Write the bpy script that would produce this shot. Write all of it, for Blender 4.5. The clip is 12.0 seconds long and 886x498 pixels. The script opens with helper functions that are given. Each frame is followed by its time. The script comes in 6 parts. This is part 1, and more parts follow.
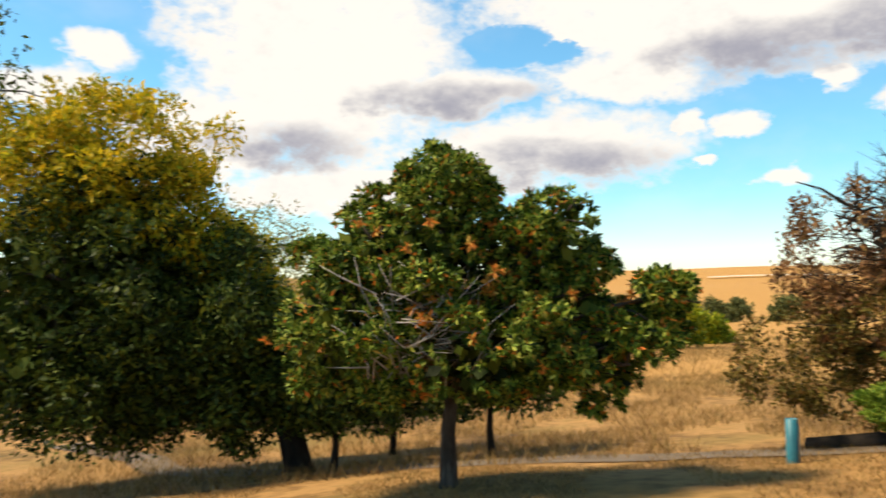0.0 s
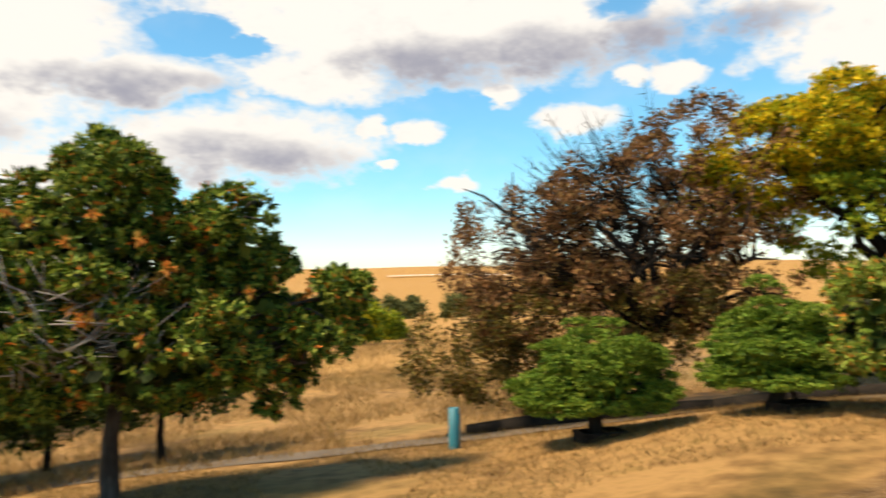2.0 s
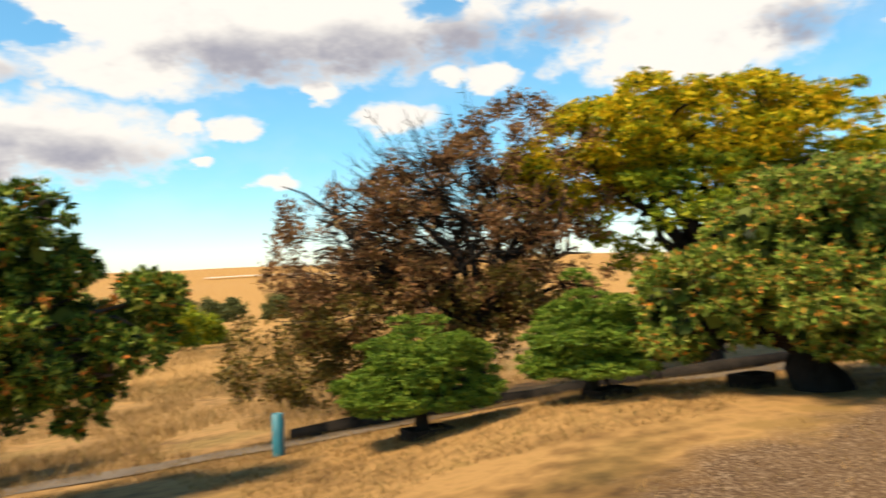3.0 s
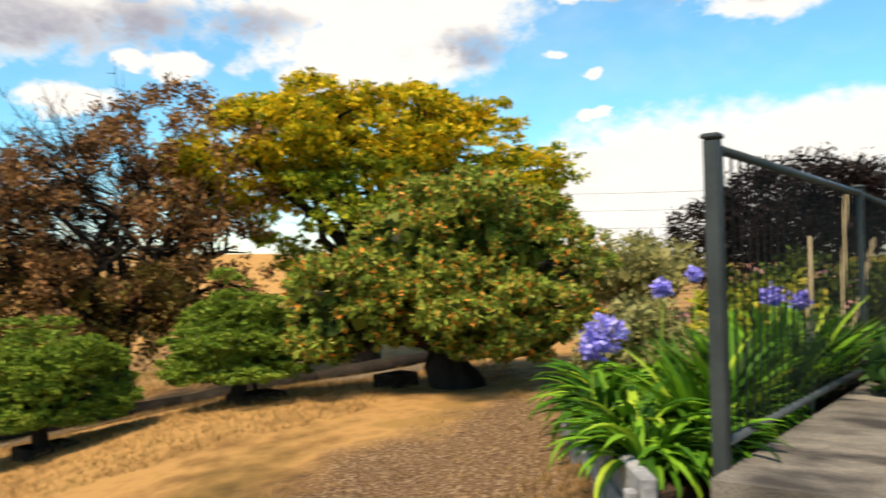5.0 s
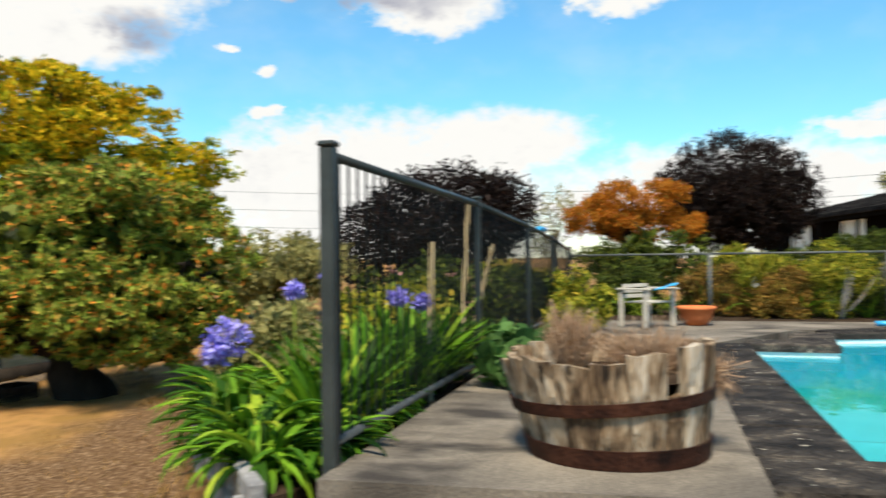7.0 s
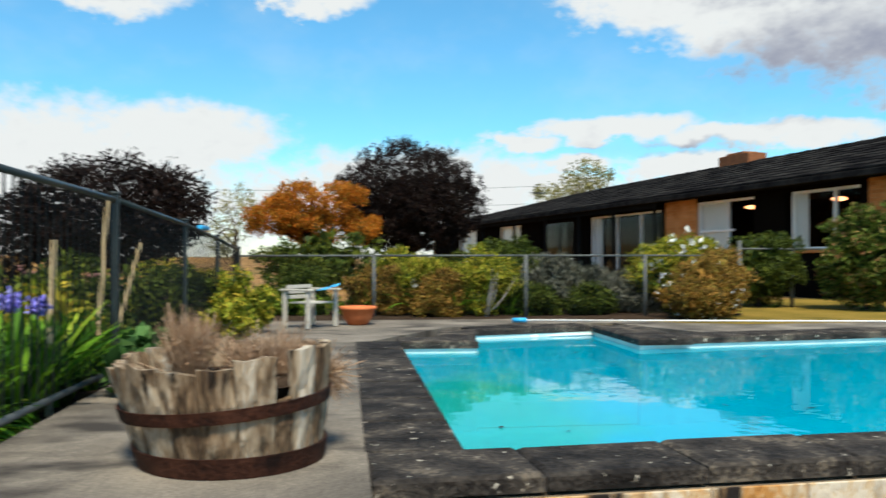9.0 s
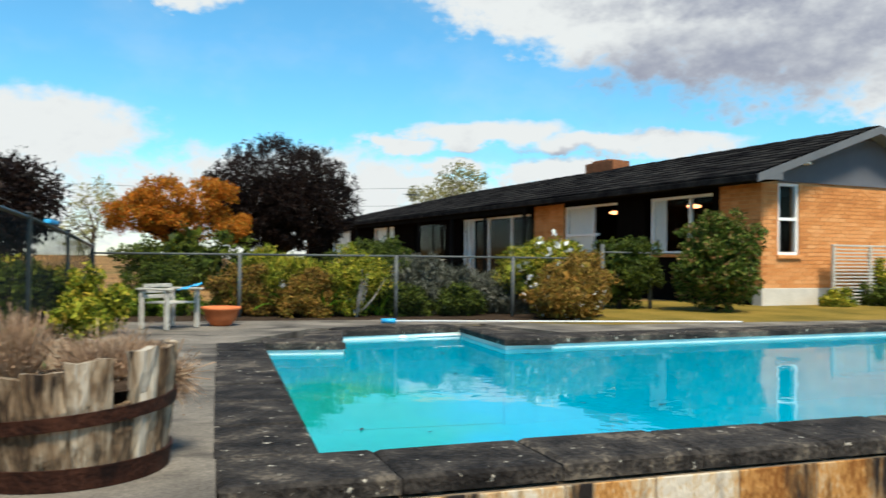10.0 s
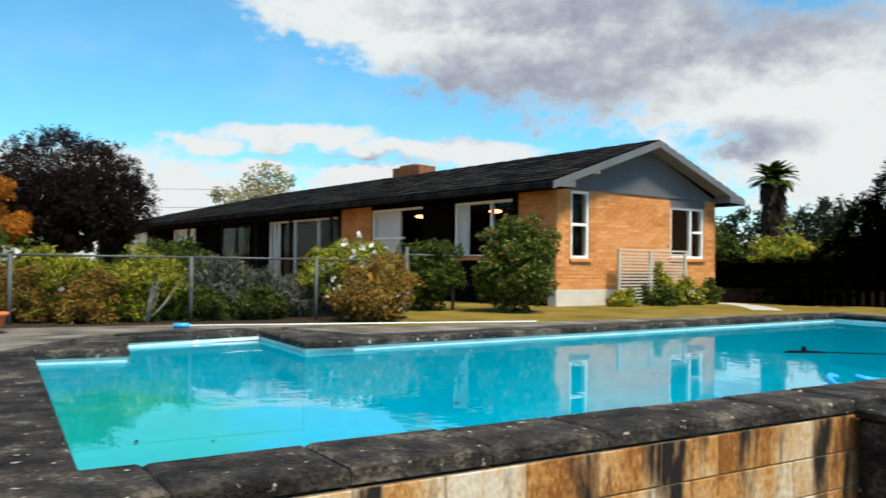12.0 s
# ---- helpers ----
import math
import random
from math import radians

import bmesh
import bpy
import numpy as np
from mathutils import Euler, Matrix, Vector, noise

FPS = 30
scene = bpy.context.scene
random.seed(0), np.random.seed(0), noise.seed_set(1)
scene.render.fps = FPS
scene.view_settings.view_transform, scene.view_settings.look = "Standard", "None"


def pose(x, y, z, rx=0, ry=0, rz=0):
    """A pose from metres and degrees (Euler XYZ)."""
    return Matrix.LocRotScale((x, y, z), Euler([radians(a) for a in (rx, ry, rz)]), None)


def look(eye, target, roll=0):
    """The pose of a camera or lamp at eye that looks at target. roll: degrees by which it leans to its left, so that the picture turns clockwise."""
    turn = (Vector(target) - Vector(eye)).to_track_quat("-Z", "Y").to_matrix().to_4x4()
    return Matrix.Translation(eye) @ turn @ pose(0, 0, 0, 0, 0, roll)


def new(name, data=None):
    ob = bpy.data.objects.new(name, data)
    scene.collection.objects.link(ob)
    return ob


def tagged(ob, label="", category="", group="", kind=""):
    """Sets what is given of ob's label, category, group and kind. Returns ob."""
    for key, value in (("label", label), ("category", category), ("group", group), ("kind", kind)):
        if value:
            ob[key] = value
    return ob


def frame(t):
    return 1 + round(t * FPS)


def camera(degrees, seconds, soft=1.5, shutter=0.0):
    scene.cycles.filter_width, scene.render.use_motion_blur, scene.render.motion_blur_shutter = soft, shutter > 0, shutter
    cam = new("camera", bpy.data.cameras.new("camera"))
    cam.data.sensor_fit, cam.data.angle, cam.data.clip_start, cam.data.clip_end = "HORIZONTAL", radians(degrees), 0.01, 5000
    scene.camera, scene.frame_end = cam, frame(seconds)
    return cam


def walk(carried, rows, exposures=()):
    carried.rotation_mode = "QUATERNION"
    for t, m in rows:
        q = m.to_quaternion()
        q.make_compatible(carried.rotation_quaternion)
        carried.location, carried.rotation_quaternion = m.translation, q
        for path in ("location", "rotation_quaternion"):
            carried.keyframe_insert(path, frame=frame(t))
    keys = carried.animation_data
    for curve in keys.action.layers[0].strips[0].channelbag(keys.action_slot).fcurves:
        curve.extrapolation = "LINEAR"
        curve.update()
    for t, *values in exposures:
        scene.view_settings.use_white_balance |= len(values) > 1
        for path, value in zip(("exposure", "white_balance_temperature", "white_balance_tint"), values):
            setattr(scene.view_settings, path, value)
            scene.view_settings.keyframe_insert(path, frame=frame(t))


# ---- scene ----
cam = camera(57.0, 12.0, soft=1.5, shutter=0.75)
# seconds, x, y, z, yaw, pitch, roll
ROWS = [
    (0.0, -0.412, 0.117, 0.760, 3.65, 2.93, 1.09),
    (0.5, -0.407, 0.095, 0.759, -0.85, 2.89, 1.42),
    (1.0, -0.391, 0.098, 0.757, -6.46, 2.77, 1.17),
    (1.5, -0.378, 0.120, 0.756, -11.98, 2.62, 0.91),
    (2.0, -0.356, 0.158, 0.759, -18.24, 2.42, 0.98),
    (2.5, -0.336, 0.219, 0.763, -24.10, 2.19, 1.59),
    (3.0, -0.308, 0.278, 0.766, -30.61, 1.92, 2.49),
    (5.0, 0.027, 0.223, 0.754, -52.40, 1.25, 1.35),
    (5.5, 0.051, 0.189, 0.761, -57.86, 1.11, 1.16),
    (6.0, 0.082, 0.156, 0.766, -64.04, 0.99, 1.19),
    (6.5, 0.115, 0.111, 0.771, -69.34, 0.79, 0.70),
    (7.0, 0.144, 0.061, 0.766, -75.30, 0.79, 0.66),
    (9.0, 0.205, -0.212, 0.776, -96.84, 0.64, 0.04),
    (9.5, 0.237, -0.243, 0.767, -101.50, 0.74, -0.73),
    (10.0, 0.270, -0.288, 0.761, -105.60, 0.79, -0.60),
    (10.5, 0.319, -0.307, 0.746, -109.27, 0.91, -0.88),
    (11.0, 0.329, -0.342, 0.756, -112.66, 0.96, -0.85),
    (11.5, 0.387, -0.384, 0.728, -115.80, 1.17, -0.85),
    (12.0, 0.375, -0.419, 0.725, -118.89, 1.26, -0.68),
]
walk(cam, [(t, pose(x, y, z, 90 + pitch, roll, yaw)) for t, x, y, z, yaw, pitch, roll in ROWS],
     exposures=[(0.0, 0.36, 6950, 10), (2.5, 0.34, 6950, 10), (5.0, 0.44, 6900, 10), (7.0, 0.32, 6550, 8), (9.5, 0.14, 6150, 5), (12.0, 0.13, 6150, 5)])

# ---- light ----
SUN = Vector((-0.53, -0.04, 0.84)).normalized()
sun_el = math.asin(SUN.z)
sun_az = math.atan2(SUN.x, SUN.y)
lamp = bpy.data.lights.new("sun", "SUN")
lamp.energy, lamp.angle, lamp.color = 6.3, radians(13.0), (1.0, 0.86, 0.66)
sun = new("sun", lamp)
sun.matrix_world = look(SUN * 50, (0, 0, 0))

# clouds as soft ellipses on the sky: azimuth, elevation, half width, half height (degrees)
CLOUDS_NORTH = [
    (-12.1, 16.6, 9.2, 8.8), (-19.4, 10.7, 5.6, 3.4), (-26.9, 15.8, 2.3, 1.2), (-29.2, 13.1, 4.4, 1.4), (14.7, 18.6, 14.5, 4.9),
    (9.6, 14.0, 5.6, 2.0), (-2.7, 13.7, 6.4, 1.5), (4.7, 9.7, 8.9, 2.6), (14.1, 11.0, 0.9, 0.9), (16.8, 10.5, 1.6, 1.0),
    (14.3, 8.4, 0.8, 0.35), (19.5, 7.1, 1.7, 0.7), (-37.5, 12.6, 3.8, 4.8), (22.0, 18.3, 14.5, 4.4), (22.5, 13.1, 1.5, 0.8),
    (27.7, 11.1, 2.8, 1.1), (35.0, 13.6, 1.6, 0.9), (47.8, 14.3, 8.0, 2.2), (48.5, 17.6, 10.5, 3.4), (32.3, 13.9, 1.3, 0.7),
    (-10.0, 7.0, 9.0, 1.6), (63.7, 13.0, 0.9, 0.45), (63.3, 10.1, 0.7, 0.45), (60.9, 14.5, 0.7, 0.4),
]
CLOUDS_EAST = [
    (63.2, 18.4, 2.9, 0.9), (74.4, 17.5, 4.9, 1.8), (70.6, 4.6, 13.2, 5.2), (79.0, 8.2, 6.6, 2.3), (95.0, 3.8, 12.6, 3.7),
    (87.7, 17.9, 3.2, 1.6), (102.3, 7.9, 2.7, 0.6), (102.4, 5.1, 2.5, 0.7), (108.5, 8.9, 5.4, 1.0), (117.8, 8.1, 7.6, 0.8),
    (106.4, 6.6, 3.4, 0.6), (113.8, 6.2, 4.2, 1.0), (103.7, 5.0, 5.4, 0.9), (112.5, 18.4, 7.6, 3.2), (117.0, 16.2, 6.0, 3.2),
    (127.8, 15.3, 11.5, 4.7), (140.3, 12.4, 12.0, 4.2), (146.3, 7.8, 9.0, 4.6), (160.0, 14.0, 14.0, 6.0), (101.3, 8.2, 2.3, 0.5),
]
GREY_BASES = [
    (-2.5, 13.4, 6.4, 1.2), (5.4, 8.7, 6.4, 1.6), (18.6, 15.2, 7.2, 1.7), (-14.3, 10.2, 5.0, 1.6), (25.0, 15.6, 7.0, 1.6),
    (32.8, 16.4, 3.5, 1.7), (55.2, 15.0, 2.8, 1.2), (70.5, 17.7, 6.4, 1.1), (121.5, 12.0, 7.0, 3.0), (126.3, 13.0, 10.0, 3.4),
    (137.4, 15.3, 13.1, 3.0), (140.0, 8.6, 3.4, 1.5), (112.0, 7.4, 6.0, 0.5), (40.0, 16.6, 3.0, 1.2), (130.0, 17.5, 14.0, 2.0),
]
BLUE_GAPS = [(1.2, 16.8, 3.4, 1.4), (4.2, 15.9, 2.2, 0.8), (31.0, 18.4, 3.2, 1.0)]


def sky():
    world = bpy.data.worlds.new("sky")
    scene.world = world
    world.use_nodes = True
    nt = world.node_tree
    nt.nodes.clear()
    N, Lk = nt.nodes.new, nt.links.new

    def m(op, a, b=None, c=None):
        n = N("ShaderNodeMath")
        n.operation = op
        for i, v in enumerate((a, b, c)):
            if v is None:
                continue
            if isinstance(v, (int, float)):
                n.inputs[i].default_value = v
            else:
                Lk(v, n.inputs[i])
        return n.outputs[0]

    def ramp(x, lo, hi):
        n = N("ShaderNodeMapRange")
        n.interpolation_type = "SMOOTHSTEP"
        Lk(x, n.inputs[0])
        n.inputs[1].default_value, n.inputs[2].default_value = lo, hi
        return n.outputs[0]

    def blend(fac, a, b):
        n = N("ShaderNodeMix")
        n.data_type = "RGBA"
        Lk(fac, n.inputs[0])
        n.inputs[6].default_value, n.inputs[7].default_value = (*a, 1), (*b, 1)
        return n.outputs[2]

    tc = N("ShaderNodeTexCoord")
    sep = N("ShaderNodeSeparateXYZ")
    Lk(tc.outputs["Generated"], sep.inputs[0])
    az = m("MULTIPLY", m("ARCTAN2", sep.outputs[0], sep.outputs[1]), 57.2958)
    el = m("MULTIPLY", m("ARCSINE", sep.outputs[2]), 57.2958)

    def nz(scale, detail, rough, stretch=1.0):
        mp = N("ShaderNodeMapping")
        mp.inputs["Scale"].default_value = (1, 1, stretch)
        Lk(tc.outputs["Generated"], mp.inputs[0])
        n = N("ShaderNodeTexNoise")
        n.inputs["Scale"].default_value, n.inputs["Detail"].default_value, n.inputs["Roughness"].default_value = scale, detail, rough
        Lk(mp.outputs[0], n.inputs["Vector"])
        return m("SUBTRACT", n.outputs["Fac"], 0.5)

    broad, puffs, billow, fine = nz(8, 4, 0.55, 1.8), nz(22, 7, 0.6, 1.6), nz(13, 5, 0.55, 2.0), nz(46, 6, 0.62, 1.5)
    azd = m("ADD", az, m("ADD", m("MULTIPLY", broad, 5.0), m("MULTIPLY", puffs, 4.0)))
    eld = m("ADD", el, m("ADD", m("MULTIPLY", billow, 2.2), m("MULTIPLY", puffs, 1.6)))

    def cover(items):
        """One inside the middle of an ellipse, nought at its rim, less beyond; the largest of all."""
        total = None
        for a, e, ra, re in items:
            qa = m("DIVIDE", m("SUBTRACT", azd, a), ra)
            qe = m("DIVIDE", m("SUBTRACT", eld, e), re)
            v = m("SUBTRACT", 1.0, m("MULTIPLY_ADD", qe, qe, m("MULTIPLY", qa, qa)))
            total = v if total is None else m("SMOOTH_MAX", total, v, 0.25)
        return total

    total = m("MAXIMUM", cover(CLOUDS_NORTH), cover(CLOUDS_EAST))
    gaps = m("MAXIMUM", cover(BLUE_GAPS), 0.0)
    dens = m("SUBTRACT", m("MINIMUM", total, 0.8), m("MULTIPLY", gaps, m("MULTIPLY_ADD", fine, 4.0, 1.5)))
    dens = m("ADD", dens, m("ADD", m("MULTIPLY", puffs, 1.9), m("MULTIPLY", fine, 1.3)))
    veil = m("MULTIPLY", ramp(broad, -0.1, 0.25), 0.14)
    mask = m("MAXIMUM", ramp(dens, -0.60, 0.52), veil)
    grey = m("MAXIMUM", cover([(a, e, ra * 1.35, re * 1.3) for a, e, ra, re in GREY_BASES]), 0.0)
    grey = m("ADD", m("MULTIPLY", grey, 0.8), m("ADD", m("MULTIPLY", puffs, 1.1), m("ADD", m("MULTIPLY", fine, 0.45), m("MULTIPLY", broad, 0.5))))
    body = blend(ramp(grey, 0.03, 1.05), (1.0, 0.98, 0.95), (0.40, 0.41, 0.50))
    st = N("ShaderNodeTexSky")
    st.sky_type, st.sun_disc = "NISHITA", False
    st.sun_elevation, st.sun_rotation = sun_el, sun_az
    st.air_density, st.dust_density, st.ozone_density = 1.0, 0.3, 2.5
    bg = N("ShaderNodeBackground")
    bg.inputs[1].default_value = 0.15
    tint = N("ShaderNodeMix")
    tint.data_type, tint.blend_type = "RGBA", "MULTIPLY"
    tint.inputs[0].default_value = 1.0
    Lk(blend(ramp(el, 0.5, 8.5), (1.0, 1.04, 1.04), (0.59, 1.04, 1.10)), tint.inputs[7])
    Lk(st.outputs[0], tint.inputs[6])
    Lk(tint.outputs[2], bg.inputs[0])
    bc = N("ShaderNodeBackground")
    bc.inputs[1].default_value = 0.80
    Lk(body, bc.inputs[0])
    mix = N("ShaderNodeMixShader")
    Lk(mask, mix.inputs[0])
    Lk(bg.outputs[0], mix.inputs[1])
    Lk(bc.outputs[0], mix.inputs[2])
    out = N("ShaderNodeOutputWorld")
    Lk(mix.outputs[0], out.inputs[0])


sky()


# ---- materials ----
def surface(name, colours, scale=4.0, rough=0.8, bump=0.2, fine=40.0, metal=0.0, stretch=(1, 1, 1), spread=0.5, island=0.0, per_object=0.0, stain=None, world=False):
    """Two noises, coarse and fine, blend the colours; bump from the fine one. world: pieces on one mesh take the pattern of their place."""
    mt = bpy.data.materials.new(name)
    mt.use_nodes = True
    nt = mt.node_tree
    N, Lk = nt.nodes.new, nt.links.new
    b = nt.nodes["Principled BSDF"]
    tc = N("ShaderNodeTexCoord")
    mp = N("ShaderNodeMapping")
    mp.inputs["Scale"].default_value = stretch
    where = N("ShaderNodeNewGeometry").outputs["Position"] if world else tc.outputs["Object"]
    Lk(where, mp.inputs[0])
    a, c = N("ShaderNodeTexNoise"), N("ShaderNodeTexNoise")
    for n, s, d in ((a, scale, 5), (c, fine, 4)):
        n.inputs["Scale"].default_value, n.inputs["Detail"].default_value = s, d
        Lk(mp.outputs[0], n.inputs["Vector"])
    ad = N("ShaderNodeMath")
    ad.operation = "MULTIPLY_ADD"
    Lk(c.outputs["Fac"], ad.inputs[0])
    ad.inputs[1].default_value = 0.6
    Lk(a.outputs["Fac"], ad.inputs[2])
    last = ad.outputs[0]
    for amount, node, outname in ((island, "ShaderNodeNewGeometry", "Random Per Island"), (per_object, "ShaderNodeObjectInfo", "Random")):
        if amount:
            g = N(node)
            k = N("ShaderNodeMath")
            k.operation = "MULTIPLY_ADD"
            Lk(g.outputs[outname], k.inputs[0])
            k.inputs[1].default_value = amount
            Lk(last, k.inputs[2])
            sb = N("ShaderNodeMath")
            sb.operation = "SUBTRACT"
            Lk(k.outputs[0], sb.inputs[0])
            sb.inputs[1].default_value = amount / 2
            last = sb.outputs[0]
    cr = N("ShaderNodeValToRGB")
    lo, hi = 0.8 - spread / 2, 0.8 + spread / 2
    els = cr.color_ramp.elements
    while len(els) < len(colours):
        els.new(0.5)
    for i, col in enumerate(colours):
        els[i].position = lo + (hi - lo) * i / max(1, len(colours) - 1)
        els[i].color = (*col, 1)
    Lk(last, cr.inputs[0])
    colour = cr.outputs[0]
    if stain:
        sc, stretch2, col, lo2, hi2 = stain
        mp2 = N("ShaderNodeMapping")
        mp2.inputs["Scale"].default_value = stretch2
        Lk(where, mp2.inputs[0])
        s = N("ShaderNodeTexNoise")
        s.inputs["Scale"].default_value, s.inputs["Detail"].default_value = sc, 6
        Lk(mp2.outputs[0], s.inputs["Vector"])
        r = N("ShaderNodeMapRange")
        r.inputs[1].default_value, r.inputs[2].default_value = lo2, hi2
        Lk(s.outputs["Fac"], r.inputs[0])
        mx = N("ShaderNodeMix")
        mx.data_type = "RGBA"
        Lk(r.outputs[0], mx.inputs[0])
        Lk(colour, mx.inputs[6])
        mx.inputs[7].default_value = (*col, 1)
        colour = mx.outputs[2]
    Lk(colour, b.inputs["Base Color"])
    b.inputs["Roughness"].default_value, b.inputs["Metallic"].default_value = rough, metal
    b.inputs["Specular IOR Level"].default_value = 0.0 if rough > 0.97 else 0.15 if rough > 0.65 else 0.4
    if bump:
        bp = N("ShaderNodeBump")
        bp.inputs["Strength"].default_value = bump
        bp.inputs["Distance"].default_value = 0.02
        Lk(c.outputs["Fac"], bp.inputs["Height"])
        Lk(bp.outputs[0], b.inputs["Normal"])
    return mt


def bare_patch(mt, centre, turn, radii, colours, rim=(1.35, 1.85), wander=1.3):
    """A patch of other colours with a ragged edge in a material, such as worn earth."""
    nt = mt.node_tree
    N, Lk = nt.nodes.new, nt.links.new
    b = nt.nodes.get("Principled BSDF") or nt.nodes["Diffuse BSDF"]
    into = b.inputs[0]
    old = into.links[0].from_socket
    tc, mp, ln, nz, nf = N("ShaderNodeTexCoord"), N("ShaderNodeMapping"), N("ShaderNodeVectorMath"), N("ShaderNodeTexNoise"), N("ShaderNodeTexNoise")
    mp.vector_type = "TEXTURE"
    mp.inputs["Location"].default_value = (*centre, 0)
    mp.inputs["Rotation"].default_value = (0, 0, radians(turn))
    mp.inputs["Scale"].default_value = (*radii, 1000)
    Lk(tc.outputs["Object"], mp.inputs[0])
    ln.operation = "LENGTH"
    Lk(mp.outputs[0], ln.inputs[0])
    nz.inputs["Scale"].default_value, nz.inputs["Detail"].default_value = 2.4, 6
    nf.inputs["Scale"].default_value, nf.inputs["Detail"].default_value = 38, 4
    Lk(tc.outputs["Object"], nz.inputs["Vector"])
    Lk(tc.outputs["Object"], nf.inputs["Vector"])
    ad, mr, cr, mx = N("ShaderNodeMath"), N("ShaderNodeMapRange"), N("ShaderNodeValToRGB"), N("ShaderNodeMix")
    ad.operation = "MULTIPLY_ADD"
    Lk(nz.outputs["Fac"], ad.inputs[0])
    ad.inputs[1].default_value = wander
    Lk(ln.outputs["Value"], ad.inputs[2])
    mr.inputs[1].default_value, mr.inputs[2].default_value, mr.inputs[3].default_value, mr.inputs[4].default_value = *rim, 0.92, 0.0
    Lk(ad.outputs[0], mr.inputs[0])
    els = cr.color_ramp.elements
    els.new(0.5)
    for k, c in enumerate(colours):
        els[k].position, els[k].color = 0.36 + 0.16 * k, (*c, 1)
    Lk(nf.outputs["Fac"], cr.inputs[0])
    mx.data_type = "RGBA"
    Lk(mr.outputs[0], mx.inputs[0])
    Lk(old, mx.inputs[6])
    Lk(cr.outputs[0], mx.inputs[7])
    Lk(mx.outputs[2], into)


def leafy(name, colours, through_light=0.35, weights=None, per_object=False):
    """Leaves: one colour a leaf out of the ramp, some light through."""
    mt = bpy.data.materials.new(name)
    mt.use_nodes = True
    nt = mt.node_tree
    N, Lk = nt.nodes.new, nt.links.new
    b = nt.nodes["Principled BSDF"]
    g = N("ShaderNodeObjectInfo" if per_object else "ShaderNodeNewGeometry")
    cr = N("ShaderNodeValToRGB")
    els = cr.color_ramp.elements
    while len(els) < len(colours):
        els.new(0.5)
    for i, col in enumerate(colours):
        # the first tone is halved, to put deeper shade into the crowns
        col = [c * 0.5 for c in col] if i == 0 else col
        els[i].position = weights[i] if weights else i / (len(colours) - 1)
        els[i].color = (*col, 1)
    Lk(g.outputs["Random" if per_object else "Random Per Island"], cr.inputs[0])
    Lk(cr.outputs[0], b.inputs["Base Color"])
    b.inputs["Roughness"].default_value = 0.55
    b.inputs["Specular IOR Level"].default_value = 0.12
    t = N("ShaderNodeBsdfTranslucent")
    Lk(cr.outputs[0], t.inputs[0])
    mx = N("ShaderNodeMixShader")
    mx.inputs[0].default_value = through_light
    Lk(b.outputs[0], mx.inputs[1])
    Lk(t.outputs[0], mx.inputs[2])
    Lk(mx.outputs[0], nt.nodes["Material Output"].inputs[0])
    return mt


def glassy(name, tint, ior=1.33, rough=0.0, ripple=0.0, scale=3.0, cloudy=None):
    """Clear sheet: see-through tint with a Fresnel gloss."""
    mt = bpy.data.materials.new(name)
    mt.use_nodes = True
    nt = mt.node_tree
    nt.nodes.clear()
    N, Lk = nt.nodes.new, nt.links.new
    t, gl, fr, mx, out = N("ShaderNodeBsdfTransparent"), N("ShaderNodeBsdfGlossy"), N("ShaderNodeFresnel"), N("ShaderNodeMixShader"), N("ShaderNodeOutputMaterial")
    t.inputs[0].default_value = (*tint, 1)
    gl.inputs["Roughness"].default_value = rough
    fr.inputs[0].default_value = ior
    if ripple:
        tc, n, bp = N("ShaderNodeTexCoord"), N("ShaderNodeTexNoise"), N("ShaderNodeBump")
        n.inputs["Scale"].default_value, n.inputs["Detail"].default_value = scale, 3
        Lk(tc.outputs["Object"], n.inputs["Vector"])
        bp.inputs["Strength"].default_value, bp.inputs["Distance"].default_value = ripple, 0.02
        Lk(n.outputs["Fac"], bp.inputs["Height"])
        Lk(bp.outputs[0], gl.inputs["Normal"])
        Lk(bp.outputs[0], fr.inputs["Normal"])
    base = t.outputs[0]
    if cloudy:
        df, m2 = N("ShaderNodeBsdfDiffuse"), N("ShaderNodeMixShader")
        rgb = N("ShaderNodeRGB")
        rgb.outputs[0].default_value = (*cloudy[1], 1)
        Lk(rgb.outputs[0], df.inputs[0])
        m2.inputs[0].default_value = cloudy[0]
        Lk(t.outputs[0], m2.inputs[1])
        Lk(df.outputs[0], m2.inputs[2])
        base = m2.outputs[0]
    Lk(fr.outputs[0], mx.inputs[0])
    Lk(base, mx.inputs[1])
    Lk(gl.outputs[0], mx.inputs[2])
    Lk(mx.outputs[0], out.inputs[0])
    return mt


def glowing(name, colour, strength):
    mt = bpy.data.materials.new(name)
    mt.use_nodes = True
    b = mt.node_tree.nodes["Principled BSDF"]
    b.inputs["Base Color"].default_value = (*colour, 1)
    b.inputs["Emission Color"].default_value = (*colour, 1)
    b.inputs["Emission Strength"].default_value = strength
    return mt


